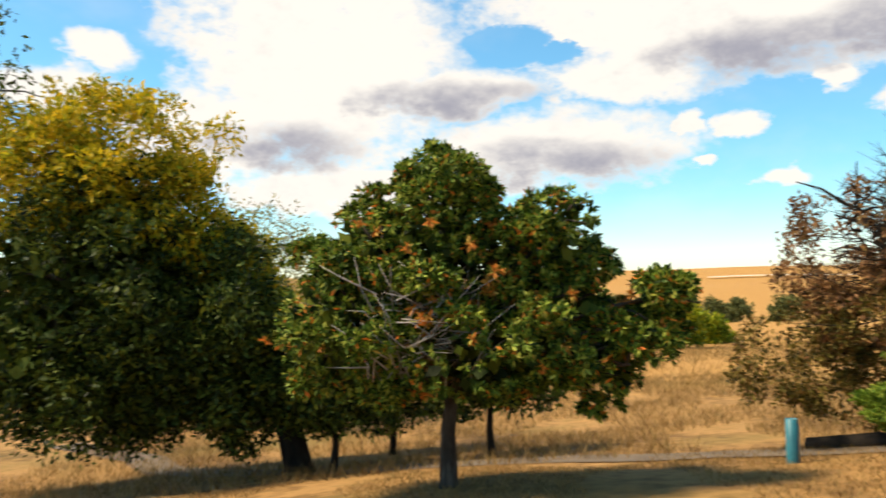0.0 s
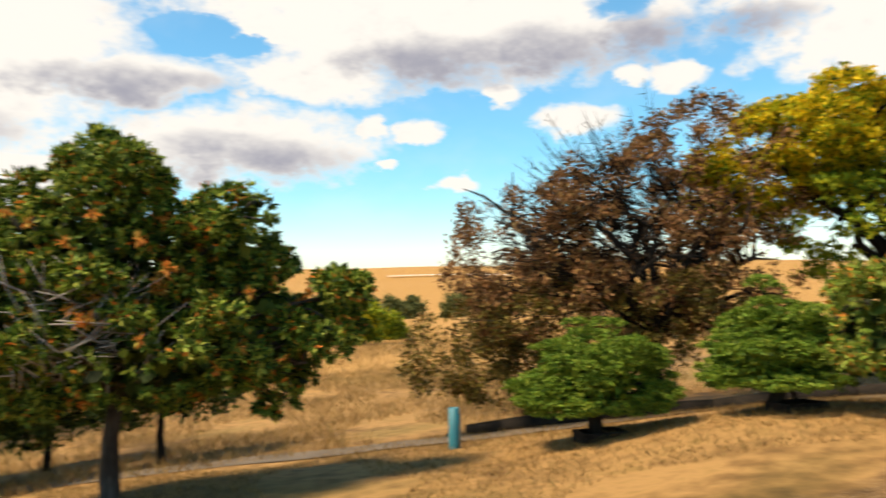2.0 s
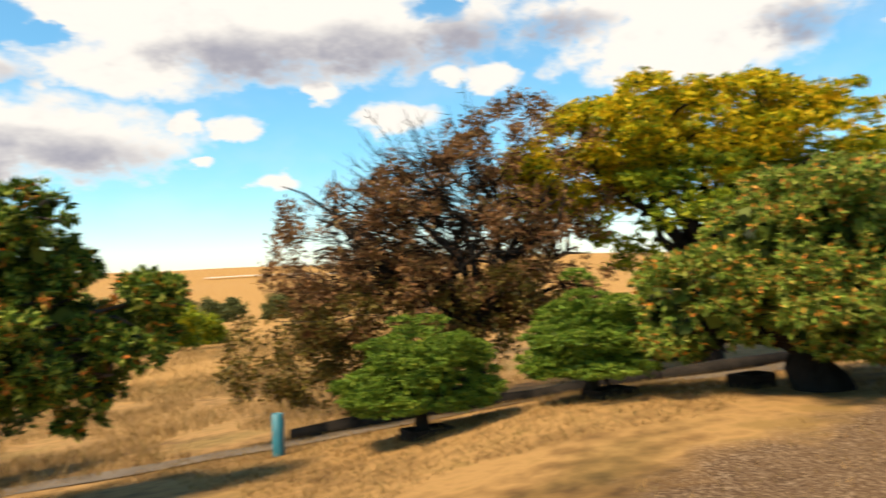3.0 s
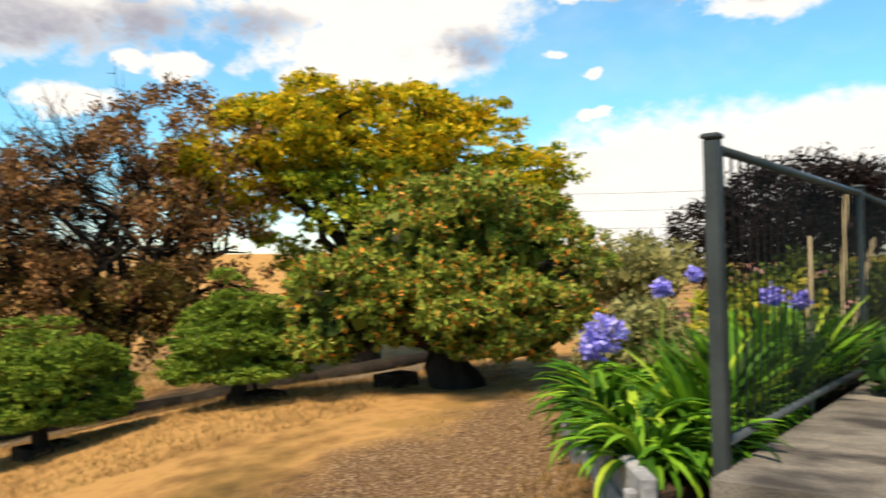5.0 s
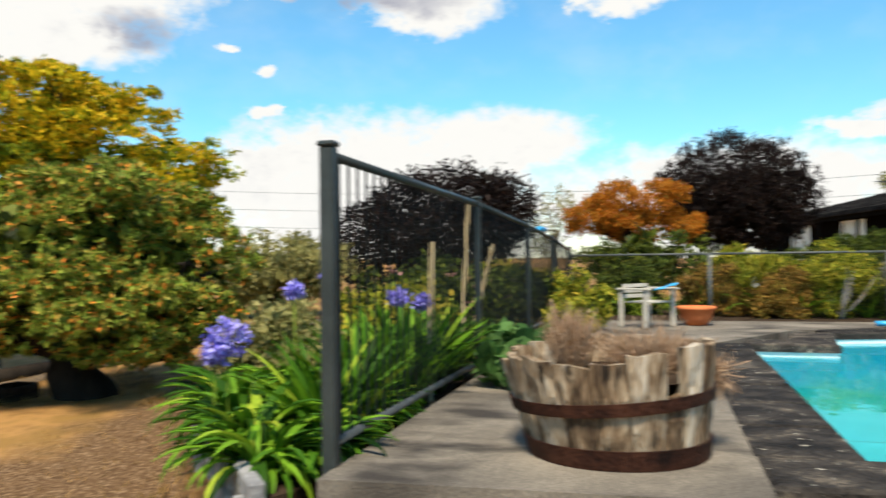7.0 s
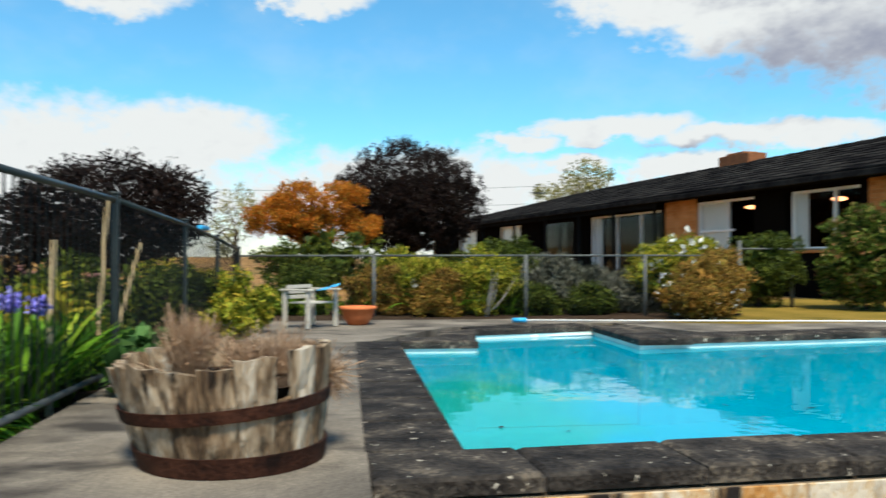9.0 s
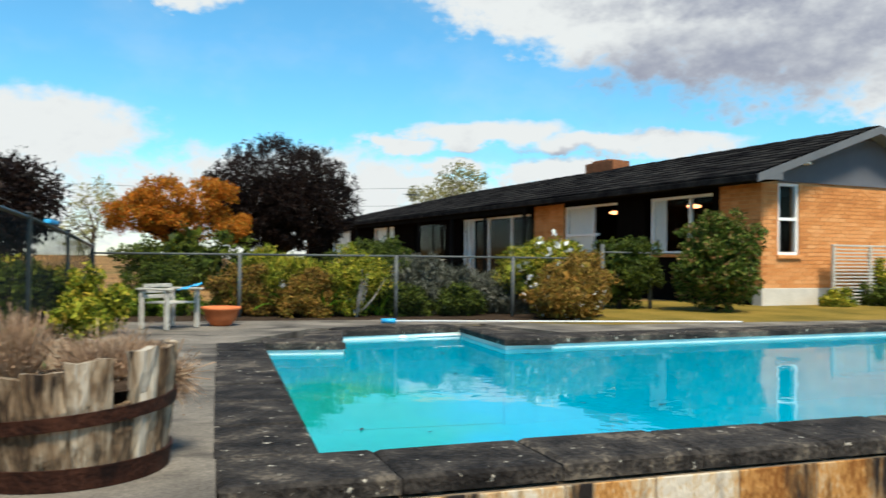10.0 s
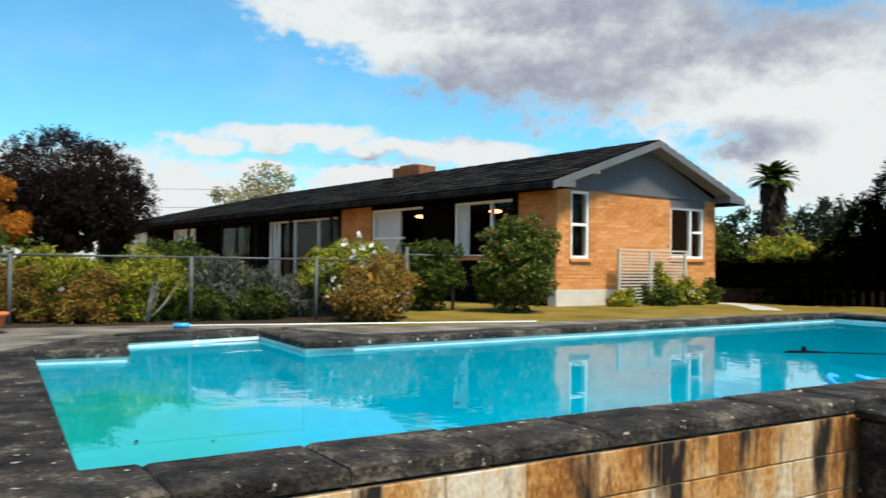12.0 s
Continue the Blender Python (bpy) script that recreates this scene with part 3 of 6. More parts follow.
def limbs(base, top, r0, targets, seed, name="trunk", material=None, parent=None, bend=0.15, fork=0.45, twigs=3, r_end=0.012):
    """A tapered trunk and bent limbs to the targets, with twigs."""
    rng = random.Random(seed)
    sh = Shape()
    base, top = Vector(base), Vector(top)
    mid = base.lerp(top, 0.5) + Vector((rng.uniform(-1, 1), rng.uniform(-1, 1), 0)) * r0 * 0.8
    sh.add(tube([base + Vector((0, 0, -0.15)), base + Vector((0, 0, 0.04)), mid, top], [r0 * 1.7, r0 * 1.15, r0 * 0.9, r0 * 0.75], 9))
    for tg in targets:
        tg = Vector(tg)
        st = mid.lerp(top, rng.uniform(fork, 1.0))
        m1 = st.lerp(tg, 0.35) + Vector((rng.uniform(-1, 1), rng.uniform(-1, 1), rng.uniform(0, 1))) * bend
        m2 = st.lerp(tg, 0.7) + Vector((rng.uniform(-1, 1), rng.uniform(-1, 1), rng.uniform(-0.5, 1))) * bend
        rr = r0 * rng.uniform(0.35, 0.55)
        sh.add(tube([st, m1, m2, tg], [rr, rr * 0.7, rr * 0.45, r_end], 6))
        for _ in range(twigs):
            s2 = m1.lerp(tg, rng.random())
            e2 = s2 + Vector((rng.uniform(-1, 1), rng.uniform(-1, 1), rng.uniform(-0.3, 0.9))).normalized() * min(0.6, (tg - st).length * rng.uniform(0.18, 0.32))
            sh.add(tube([s2, s2.lerp(e2, 0.5) + Vector((0, 0, 0.05)), e2], [rr * 0.3 + 0.004, rr * 0.2 + 0.003, r_end * 0.5], 4))
    return sh.put(name, material, parent)


def smooth01(a, b, x):
    k = min(1.0, max(0.0, (x - a) / (b - a)))
    return k * k * (3 - 2 * k)


def profile(r, pts):
    for (r0, z0), (r1, z1) in zip(pts, pts[1:]):
        if r <= r1:
            return z0 + (z1 - z0) * smooth01(r0, r1, r) if r1 - r0 > 100 else z0 + (z1 - z0) * (r - r0) / (r1 - r0)
    return pts[-1][1]


NORTH = [(0, 0.0), (14, 0.0), (30, -0.55), (60, -2.2), (90, -2.6), (200, -5.3), (420, 2.0), (640, 15.5), (900, 12.0), (3000, -20.0)]
EAST = [(0, 0.0), (14, 0.0), (40, -0.2), (120, 0.3), (400, 1.5), (3000, -5.0)]


def ground_z(x, y):
    """Height of the ground: a slope falling northwards to a valley and dry hills, level lawn round the house."""
    r = math.hypot(x, y)
    az = math.degrees(math.atan2(x, y))
    k = min(1.0, 14.0 / max(r, 1e-6))
    plane = min(-0.13, -0.31 + 0.075 * x * k - 0.098 * y * k)
    low = -0.82
    near = low + (plane - low) * smooth01(-0.3, 2.6, y + 0.25 * max(0.0, x - 1.0))
    n = 1.0 - smooth01(48, 80, abs(az + 5))
    far = profile(r, NORTH) * n + profile(r, EAST) * (1 - n)
    if r > 100:
        far += 7.0 * smooth01(250, 600, r) * noise.noise(Vector((az * 0.075, r * 0.002, 3.1))) * n
    # behind the pool and round the house the lawn is level
    lawn = smooth01(9.5, 10.1, x) * (1 - smooth01(1.8, 3.0, y)) * (1 - smooth01(30, 60, r))
    near += 0.13 * math.exp(-((x + 0.86) ** 2 + (y - 7.45) ** 2) / 3.0)
    near += 0.065 * math.exp(-((x - 3.03) ** 2 + (y - 6.37) ** 2) / 2.5) + 0.205 * math.exp(-((x - 4.36) ** 2 + (y - 5.68) ** 2) / 2.5)
    if r < 40:
        near += 0.03 * noise.noise(Vector((x * 0.7, y * 0.7, 0.3)))
    under = smooth01(2.4, 3.0, x) * (1 - smooth01(1.3, 1.9, y)) * (1 - lawn)
    return ((near + far) * (1 - lawn) + (-0.05) * lawn) * (1 - under) - 1.5 * under


def terrain():
    verts, faces = [], []
    rings = [0.0] + [0.35 * 1.085 ** i for i in range(112)]
    nseg = 180
    for r in rings:
        for k in range(nseg):
            a = 2 * math.pi * k / nseg
            x, y = r * math.sin(a), r * math.cos(a)
            verts.append((x, y, ground_z(x, y)))
    for i in range(len(rings) - 1):
        for k in range(nseg):
            k2 = (k + 1) % nseg
            faces.append((i * nseg + k, (i + 1) * nseg + k, (i + 1) * nseg + k2, i * nseg + k2))
    return tagged(mesh("ground", verts, faces, M_GROUND, None, True), "dry yellow-brown grass slope falling to a valley and hills", "ground", kind="structure")


terrain()


def strip(name, pts, half, material, lift, label, category, step=0.5):
    """A narrow sheet that follows the ground along a line."""
    line = []
    for (x0, y0), (x1, y1) in zip(pts, pts[1:]):
        n = max(1, int(math.hypot(x1 - x0, y1 - y0) / step))
        line += [(x0 + (x1 - x0) * i / n, y0 + (y1 - y0) * i / n) for i in range(n)]
    line.append(pts[-1])
    verts, faces = [], []
    for i, (x, y) in enumerate(line):
        xa, ya = line[max(0, i - 1)]
        xb, yb = line[min(len(line) - 1, i + 1)]
        d = Vector((xb - xa, yb - ya)).normalized()
        for j in range(5):
            s = (j - 2) / 2 * half * (1 + 0.2 * noise.noise(Vector((x * 0.8, y * 0.8, j))))
            px, py = x - d.y * s, y + d.x * s
            verts.append((px, py, ground_z(px, py) + lift))
        if i:
            for j in range(4):
                a = (i - 1) * 5 + j
                faces.append((a, a + 1, a + 6, a + 5))
    return tagged(mesh(name, verts, faces, material, None, True), label, category, kind="structure")


strip("path", [(-9, 16), (-6.5, 14), (-5.6, 12.6), (-4.0, 11.4), (-1.0, 10.2), (2.0, 9.2), (4.6, 7.4), (6.6, 6.2), (9, 5.4), (14, 4.5)], 0.34, M_PATH, 0.012, "pale gravel path across the dry grass", "path")
strip("lawn_path", [(13.6, -15.0), (12.6, -14.6), (11.6, -13.9), (10.9, -13.2)], 0.28, M_BENCH, 0.031, "pale paved path across the lawn", "path", 0.3)
strip("road", [(120, 470), (170, 455), (215, 440), (260, 420)], 2.2, M_ROADPALE, 1.2, "pale road across the far hillside", "road", 10)


# ---- pool, deck and retaining wall ----
def near_x(y):
    return 3.47 + 0.062 * max(0.0, -0.7 - y)


def far_x(y):
    return 7.83 + 0.146 * max(0.0, -3.0 - y)


POOL_END = -12.9
pool_ring = [(near_x(-0.7), -0.70), (7.82, -0.72), (7.78, -1.44), (9.0, -1.62), (9.35, -3.05), (far_x(-3.05), -3.05), (far_x(POOL_END), POOL_END), (near_x(POOL_END), POOL_END)]


def prism(pts, z0, z1, cap_top=True, cap_bottom=True, inward=False):
    bm = bmesh.new()
    lo = [bm.verts.new((x, y, z0)) for x, y in pts]
    hi = [bm.verts.new((x, y, z1)) for x, y in pts]
    n = len(pts)
    for i in range(n):
        j = (i + 1) % n
        bm.faces.new((lo[i], lo[j], hi[j], hi[i]))
    if cap_top:
        bm.faces.new(hi)
    if cap_bottom:
        bm.faces.new(lo[::-1])
    bmesh.ops.recalc_face_normals(bm, faces=bm.faces)
    if inward:
        bmesh.ops.reverse_faces(bm, faces=bm.faces)
    return bm


pool = tagged(new("pool"), "turquoise painted swimming pool with a stepped recess, full of clear water", "swimming pool", kind="structure")
part("shell", prism(pool_ring, -0.85, -0.16, cap_top=False, inward=True), M_POOL, pool)
part("waterline_band", prism(pool_ring, -0.16, -0.045, cap_top=False, cap_bottom=False, inward=True), M_BAND, pool, "pale waterline band")
part("step", prism([(8.35, -1.50), (9.0, -1.62), (9.35, -3.05), (8.5, -3.05)], -0.84, -0.38), M_POOL, pool)
part("step", prism([(7.9, -1.46), (8.35, -1.50), (8.5, -3.05), (7.9, -3.05)], -0.84, -0.60), M_POOL, pool)
wv = bmesh.new()
wf = wv.faces.new([wv.verts.new((x, y, -0.112)) for x, y in pool_ring])
wf.normal_update()
if wf.normal.z < 0:
    wf.normal_flip()
water = tagged(part("water", wv, M_WATER), "clear pale blue pool water with faint ripples", "water", kind="structure")


def ring_sheet(name, outer, inner, z0, z1, material):
    """A slab between two rings of equally many corners."""
    bm = bmesh.new()
    n = len(outer)
    v = [[bm.verts.new((x, y, z)) for x, y in ring] for ring in (outer, inner) for z in (z0, z1)]
    for i in range(n - 1):
        j = i + 1
        bm.faces.new((v[1][i], v[1][j], v[3][j], v[3][i]))
        bm.faces.new((v[0][i], v[0][j], v[1][j], v[1][i]))
        bm.faces.new((v[2][i], v[2][j], v[3][j], v[3][i]))
        bm.faces.new((v[0][j], v[0][i], v[2][i], v[2][j]))
    bmesh.ops.recalc_face_normals(bm, faces=bm.faces)
    return part(name, bm, material)


deck_outer = [(3.0, -0.36), (2.98, 1.22), (10.55, 1.22), (10.5, -3.05), (9.6, -4.3), (9.35, -5.0), (9.85, POOL_END - 1.0), (4.0, POOL_END - 1.0)]
deck_inner = [(near_x(-0.7) - 0.01, -0.30), (7.82, -0.4), (9.3, -1.3), (9.7, -2.2), (9.72, -3.4), (far_x(-4) + 0.3, -4.0), (far_x(POOL_END) + 0.4, POOL_END - 0.45), (near_x(POOL_END), POOL_END - 0.45)]
tagged(ring_sheet("pool_deck", [(2.88, -0.30), (2.84, 1.24)] + deck_outer[2:], deck_inner, -0.14, -0.006, M_CONCRETE), "weathered grey concrete deck slab round the pool", "deck", kind="structure")
# fill under the slab, set back from its edge
fill = box(2.95, 10.4, -0.42, 1.16, -1.2, -0.142, 0.0)
tagged(part("deck_base", fill, M_CONCRETE), "grey concrete base under the deck slab", "base", kind="structure")

coping = tagged(new("coping"), "dark lichen-spotted concrete coping slabs round the pool", "coping", kind="structure")


def coping_run(a, b, width, out, length, z=0.0, thick=0.07, seed=1):
    """Slabs along the inner edge from a to b; out: the side they lie on."""
    rng = random.Random(seed)
    a, b, out = Vector(a), Vector(b), Vector(out).normalized()
    d = (b - a).normalized()
    n = max(1, round((b - a).length / length))
    step = (b - a).length / n
    for i in range(n):
        p = a + d * step * i
        g = 0.0025
        pts = [p + d * g, p + d * (step - g), p + d * (step - g) + out * width, p + d * g + out * width]
        bm = bmesh.new()
        dz = rng.uniform(-0.003, 0.003)
        top, tb = [], []
        o = sum((Vector((q.x, q.y)) for q in pts), Vector((0, 0))) / 4
        lo = [bm.verts.new((q.x, q.y, z - thick)) for q in pts]
        mid = [bm.verts.new((q.x, q.y, z - 0.014 + dz)) for q in pts]
        hi = [bm.verts.new((o.x + (q.x - o.x) * 0.93, o.y + (q.y - o.y) * 0.93, z + dz + rng.uniform(-0.002, 0.002))) for q in pts]
        for r0, r1 in ((lo, mid), (mid, hi)):
            for k in range(4):
                bm.faces.new((r0[k], r0[(k + 1) % 4], r1[(k + 1) % 4], r1[k]))
        bm.faces.new(hi)
        bm.faces.new(lo[::-1])
        bmesh.ops.recalc_face_normals(bm, faces=bm.faces)
        part("slab", bm, M_COPING, coping)


NA, NB = (near_x(-0.7) + 0.02, -0.28), (near_x(-8.5) + 0.02, -8.5)
coping_run(NA, NB, 0.43, (-1, -0.062), 0.62, seed=3)
coping_run((near_x(-0.7) + 0.025, -0.70), (7.85, -0.72), 0.42, (0, 1), 0.60, seed=4)
coping_run((7.80, -0.72), (7.76, -1.46), 0.42, (1, 0), 0.6, seed=5)
coping_run((7.80, -1.44), (9.0, -1.62), 0.40, (0, 1), 0.6, seed=6)
coping_run((8.98, -1.60), (9.35, -3.05), 0.42, (1, 0.2), 0.6, seed=7)
coping_run((9.4, -3.03), (far_x(-3.05) - 0.03, -3.03), 0.55, (0, -1), 0.6, seed=8)
coping_run((far_x(-3.58) - 0.02, -3.58), (far_x(POOL_END) - 0.02, POOL_END), 0.45, (1, 0.146), 0.75, seed=9)
coping_run((near_x(POOL_END), POOL_END), (far_x(POOL_END), POOL_END), 0.45, (0, -1), 0.75, seed=10)

# retaining wall of concrete blocks under the near coping
wall = tagged(new("retaining_wall"), "rust-stained concrete block wall carrying the pool edge", "wall", kind="structure")


def wall_front(y):
    return near_x(y) - 0.385


bm = bmesh.new()
ys = [-0.40 - 0.4 * i for i in range(22)]
f0 = [(wall_front(y) + 0.001, y) for y in ys]
ring = f0 + [(x + 0.16, y) for x, y in f0[::-1]]
part("mortar_core", prism(ring, -1.15, -0.086), M_MORTAR, wall)
blk = bpy.data.meshes.new("block")
tb = box(-0.005, 0.10, -0.197, 0.197, -0.098, 0.098, 0.004)
tb.to_mesh(blk)
tb.free()
blk.materials.append(M_BLOCK)
for row in range(5):
    z = -0.188 - 0.203 * row
    for k in range(21):
        y = -0.58 - 0.40 * k - (0.2 if row % 2 else 0.0)
        b = new("block", blk)
        b.parent = wall
        b.matrix_world = pose(wall_front(y), y, z, 0, 0, 3.55)

# plinth jutting from the wall
pl = base_at("plinth", pose(2.75, -5.47, 0), "concrete step block against the pool wall, shade in its dark colour", "step", kind="structure")
# dark coping material: the block's shade is put into its colour
part("body", box(-0.75, 0.55, -0.75, 0.75, -1.1, -0.10, 0.02), M_COPING, pl)
part("top_slab", box(-0.78, 0.55, -0.78, 0.78, -0.096, -0.045, 0.01), M_COPING, pl)


# ---- house ----
HOUSE = Matrix(((0.989, -0.150, 0, 13.38), (0.150, 0.989, 0, -10.15), (0, 0, 1, 0), (0, 0, 0, 1)))
house = base_at("house", HOUSE, "long low orange brick house with a dark tiled roof", "house", kind="structure")
HL, HW, ZB, ZT, ZR = 33.0, 5.28, -0.12, 2.36, 3.42
RIDGE = 17.5  # where the ridge ends and the long hip begins


def wall_with_holes(name, length, z0, z1, holes, thick, place, material):
    """A wall along its x, with openings (x0, x1, z0, z1); place maps (x, depth, z) to the house."""
    xs = sorted({0.0, length, *[h[0] for h in holes], *[h[1] for h in holes]})
    zs = sorted({z0, z1, *[h[2] for h in holes], *[h[3] for h in holes]})
    bm = bmesh.new()
    for xa, xb in zip(xs, xs[1:]):
        for za, zb in zip(zs, zs[1:]):
            cx, cz = (xa + xb) / 2, (za + zb) / 2
            if any(h[0] < cx < h[1] and h[2] < cz < h[3] for h in holes):
                continue
            add_box(bm, xa, xb, 0, thick, za, zb, 0, place)
    bmesh.ops.remove_doubles(bm, verts=bm.verts, dist=0.0005)
    return part(name, bm, material, house)


# maps: gable wall runs along -y at x = 0, long wall along +x at y = 0
GAB = Matrix(((0, 1, 0, 0), (-1, 0, 0, 0), (0, 0, 1, 0), (0, 0, 0, 1)))
LON = Matrix(((1, 0, 0, 0), (0, -1, 0, 0), (0, 0, 1, 0), (0, 0, 0, 1)))
g_holes = [(0.40, 0.93, 0.93, 2.30), (3.60, 4.83, 0.98, 2.14)]
l_holes = [(1.10, 3.25, 0.95, 2.18), (4.30, 6.75, 0.95, 2.18), (8.35, 12.9, 0.02, 2.10), (14.2, 17.0, 0.3, 2.1), (19.2, 21.8, 0.6, 2.1), (25.0, 28.0, 0.6, 2.1)]
wall_with_holes("gable_wall", HW, 0.30, ZT, g_holes, 0.20, GAB, M_BRICKJOINT)
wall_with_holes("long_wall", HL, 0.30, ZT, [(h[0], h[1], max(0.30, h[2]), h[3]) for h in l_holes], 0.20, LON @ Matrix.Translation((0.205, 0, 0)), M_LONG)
for a, b in ((0.205, 1.08), (6.80, 8.30)):
    part("brick_pier", box(a, b, -0.1, 0.012, 0.30, ZT - 0.05), M_BRICKJOINT, house)
part("foundation", box(-0.02, 0.22, -HW - 0.02, 0.02, ZB - 0.3, 0.298, 0.01), M_FOUND, house, "pale plastered foundation")
part("foundation", box(0.222, HL, -0.2, 0.02, ZB - 0.3, 0.298, 0.01), M_LONG, house, "foundation with the eave shade in its colour")
part("back_wall", box(0.2, HL, -HW, -HW + 0.2, ZB, ZT), M_BRICKJOINT, house)
part("end_wall", box(HL - 0.2, HL, -HW, 0, ZB, ZT - 0.1), M_BRICKJOINT, house)
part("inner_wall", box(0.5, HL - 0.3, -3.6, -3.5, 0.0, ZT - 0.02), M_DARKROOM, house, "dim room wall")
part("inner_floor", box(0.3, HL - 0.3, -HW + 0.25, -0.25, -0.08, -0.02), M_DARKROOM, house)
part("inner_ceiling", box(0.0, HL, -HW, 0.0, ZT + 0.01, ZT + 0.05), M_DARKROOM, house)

# roof: two tiled slopes with overhang, fascia, rake boards, gable panel
OV, OG = 0.50, 0.42
slope = (ZR - (ZT - 0.02)) / (HW / 2 + OV)


def roof_z(y):
    return ZR - slope * abs(y + HW / 2)


for side in (1, -1):
    sh = Shape()
    courses = 11
    half = HW / 2 + OV
    for c in range(courses):
        d0, d1 = half * c / courses, half * (c + 1) / courses + 0.03
        y0, y1 = -HW / 2 + side * d0, -HW / 2 + side * d1
        za, zb = ZR - slope * d0 + 0.08, ZR - slope * d1 + 0.10
        cols = 55
        for k in range(cols):
            xa, xb = -OG + (HL + OG) * k / cols + 0.004, -OG + (HL + OG) * (k + 1) / cols - 0.004
            if xb > RIDGE + (HL + 1.0 - RIDGE) * (c + 0.5) / courses:
                continue
            xm = (xa + xb) / 2
            v = [(xa, y0, za), (xm, y0, za + 0.012), (xb, y0, za), (xb, y1, zb), (xm, y1, zb + 0.012), (xa, y1, zb), (xa, y1, zb - 0.025), (xb, y1, zb - 0.025)]
            sh.add((v, [(0, 1, 4, 5), (1, 2, 3, 4), (5, 4, 3, 7, 6)]))
    sh.put("roof_tiles", M_ROOF, house, False)
    bm = bmesh.new()
    pts = [(-OG, -HW / 2, ZR + 0.05), (RIDGE, -HW / 2, ZR + 0.05), (HL, -HW / 2 + side * half, roof_z(-HW / 2 + half) + 0.05), (-OG, -HW / 2 + side * half, roof_z(-HW / 2 + half) + 0.05)]
    up = [bm.verts.new(p) for p in pts]
    dn = [bm.verts.new((p[0], p[1], p[2] - 0.05)) for p in pts]
    bm.faces.new(up)
    bm.faces.new(dn[::-1])
    for i in range(4):
        bm.faces.new((up[i], up[(i + 1) % 4], dn[(i + 1) % 4], dn[i]))
    bmesh.ops.recalc_face_normals(bm, faces=bm.faces)
    part("roof", bm, M_ROOF, house)
    ye = -HW / 2 + side * half
    part("gutter", box(-OG, HL, min(ye, ye + side * 0.09), max(ye, ye + side * 0.09), ZT - 0.10, ZT + 0.02, 0.01), M_ROOF, house, "dark gutter")
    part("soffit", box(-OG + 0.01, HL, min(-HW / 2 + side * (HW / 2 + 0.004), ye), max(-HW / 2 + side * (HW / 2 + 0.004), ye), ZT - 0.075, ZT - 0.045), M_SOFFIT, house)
    # rake board, a sloping plank with thickness
    bm = bmesh.new()
    ya, yb = -HW / 2, ye + side * 0.05
    za, zb = ZR + 0.06, ZR - slope * (half + 0.05) + 0.06
    vs = [bm.verts.new((x, y, z)) for x in (-OG - 0.03, -OG) for y, z in ((ya, za), (ya, za - 0.15), (yb, zb - 0.15), (yb, zb))]
    bm.faces.new(vs[0:4])
    bm.faces.new(vs[4:8][::-1])
    for i in range(4):
        bm.faces.new((vs[i], vs[4 + i], vs[4 + (i + 1) % 4], vs[(i + 1) % 4]))
    bmesh.ops.recalc_face_normals(bm, faces=bm.faces)
    part("rake_board", bm, M_FASCIA, house, "pale grey rake board")
    # boxed eave end
    bm = bmesh.new()
    yi = -HW / 2 + side * (HW / 2 - 0.05)
    vs = [bm.verts.new((x, y, z)) for x in (-OG - 0.025, -0.02) for y, z in ((yi, ZT - 0.06), (yb, ZT - 0.08), (yb, zb - 0.1), (yi, roof_z(yi) - 0.02))]
    bm.faces.new(vs[0:4])
    bm.faces.new(vs[4:8][::-1])
    for i in range(4):
        bm.faces.new((vs[i], vs[4 + i], vs[4 + (i + 1) % 4], vs[(i + 1) % 4]))
    bmesh.ops.recalc_face_normals(bm, faces=bm.faces)
    part("eave_box", bm, M_FASCIA, house, "pale grey boxed eave end")
M_VERGE = surface("grey_soffit_board", [(0.15, 0.155, 0.165), (0.20, 0.205, 0.215)], 2.0, 0.7, 0.05)
for side in (1, -1):
    yo = -HW / 2 + side * (HW / 2 - 0.06)
    bm = bmesh.new()
    vs = [bm.verts.new((x, y, z)) for x in (-OG + 0.004, -0.03) for y, z in ((-HW / 2, ZR - 0.035), (yo, roof_z(yo) - 0.035), (yo, roof_z(yo) - 0.055), (-HW / 2, ZR - 0.055))]
    bm.faces.new(vs[0:4])
    bm.faces.new(vs[4:8][::-1])
    for i in range(4):
        bm.faces.new((vs[i], vs[4 + i], vs[4 + (i + 1) % 4], vs[(i + 1) % 4]))
    bmesh.ops.recalc_face_normals(bm, faces=bm.faces)
    part("verge_soffit", bm, M_VERGE, house, "grey soffit board under the gable overhang")
bm = bmesh.new()
tri = [(0.02, ZT - 0.02), (-HW - 0.02, ZT - 0.02), (-HW / 2, ZR - 0.02)]
vs = [bm.verts.new((x, y, z)) for x in (-0.025, 0.1) for y, z in tri]
bm.faces.new(vs[0:3])
bm.faces.new(vs[3:6][::-1])
for i in range(3):
    bm.faces.new((vs[i], vs[3 + i], vs[3 + (i + 1) % 3], vs[(i + 1) % 3]))
bmesh.ops.recalc_face_normals(bm, faces=bm.faces)
part("gable_panel", bm, M_GABLE, house, "slate grey gable panel")
part("gable_trim", box(-0.04, -0.026, -HW, 0.02, ZT - 0.035, ZT + 0.03), M_GABLE, house)
for h in g_holes:
    part("window_head", box(-0.012, 0.1, -h[1] - 0.02, -h[0] + 0.02, h[3] + 0.002, ZT - 0.04), M_GABLE, house, "slate grey panel over the window")
part("floodlight", box(-0.20, -0.045, -1.05, -0.92, 2.66, 2.71, 0.01), M_WHITE, house, "small white floodlight")
# long hip falling to the far end
ze, yr = ZT + 0.045, -HW / 2
sh = Shape()
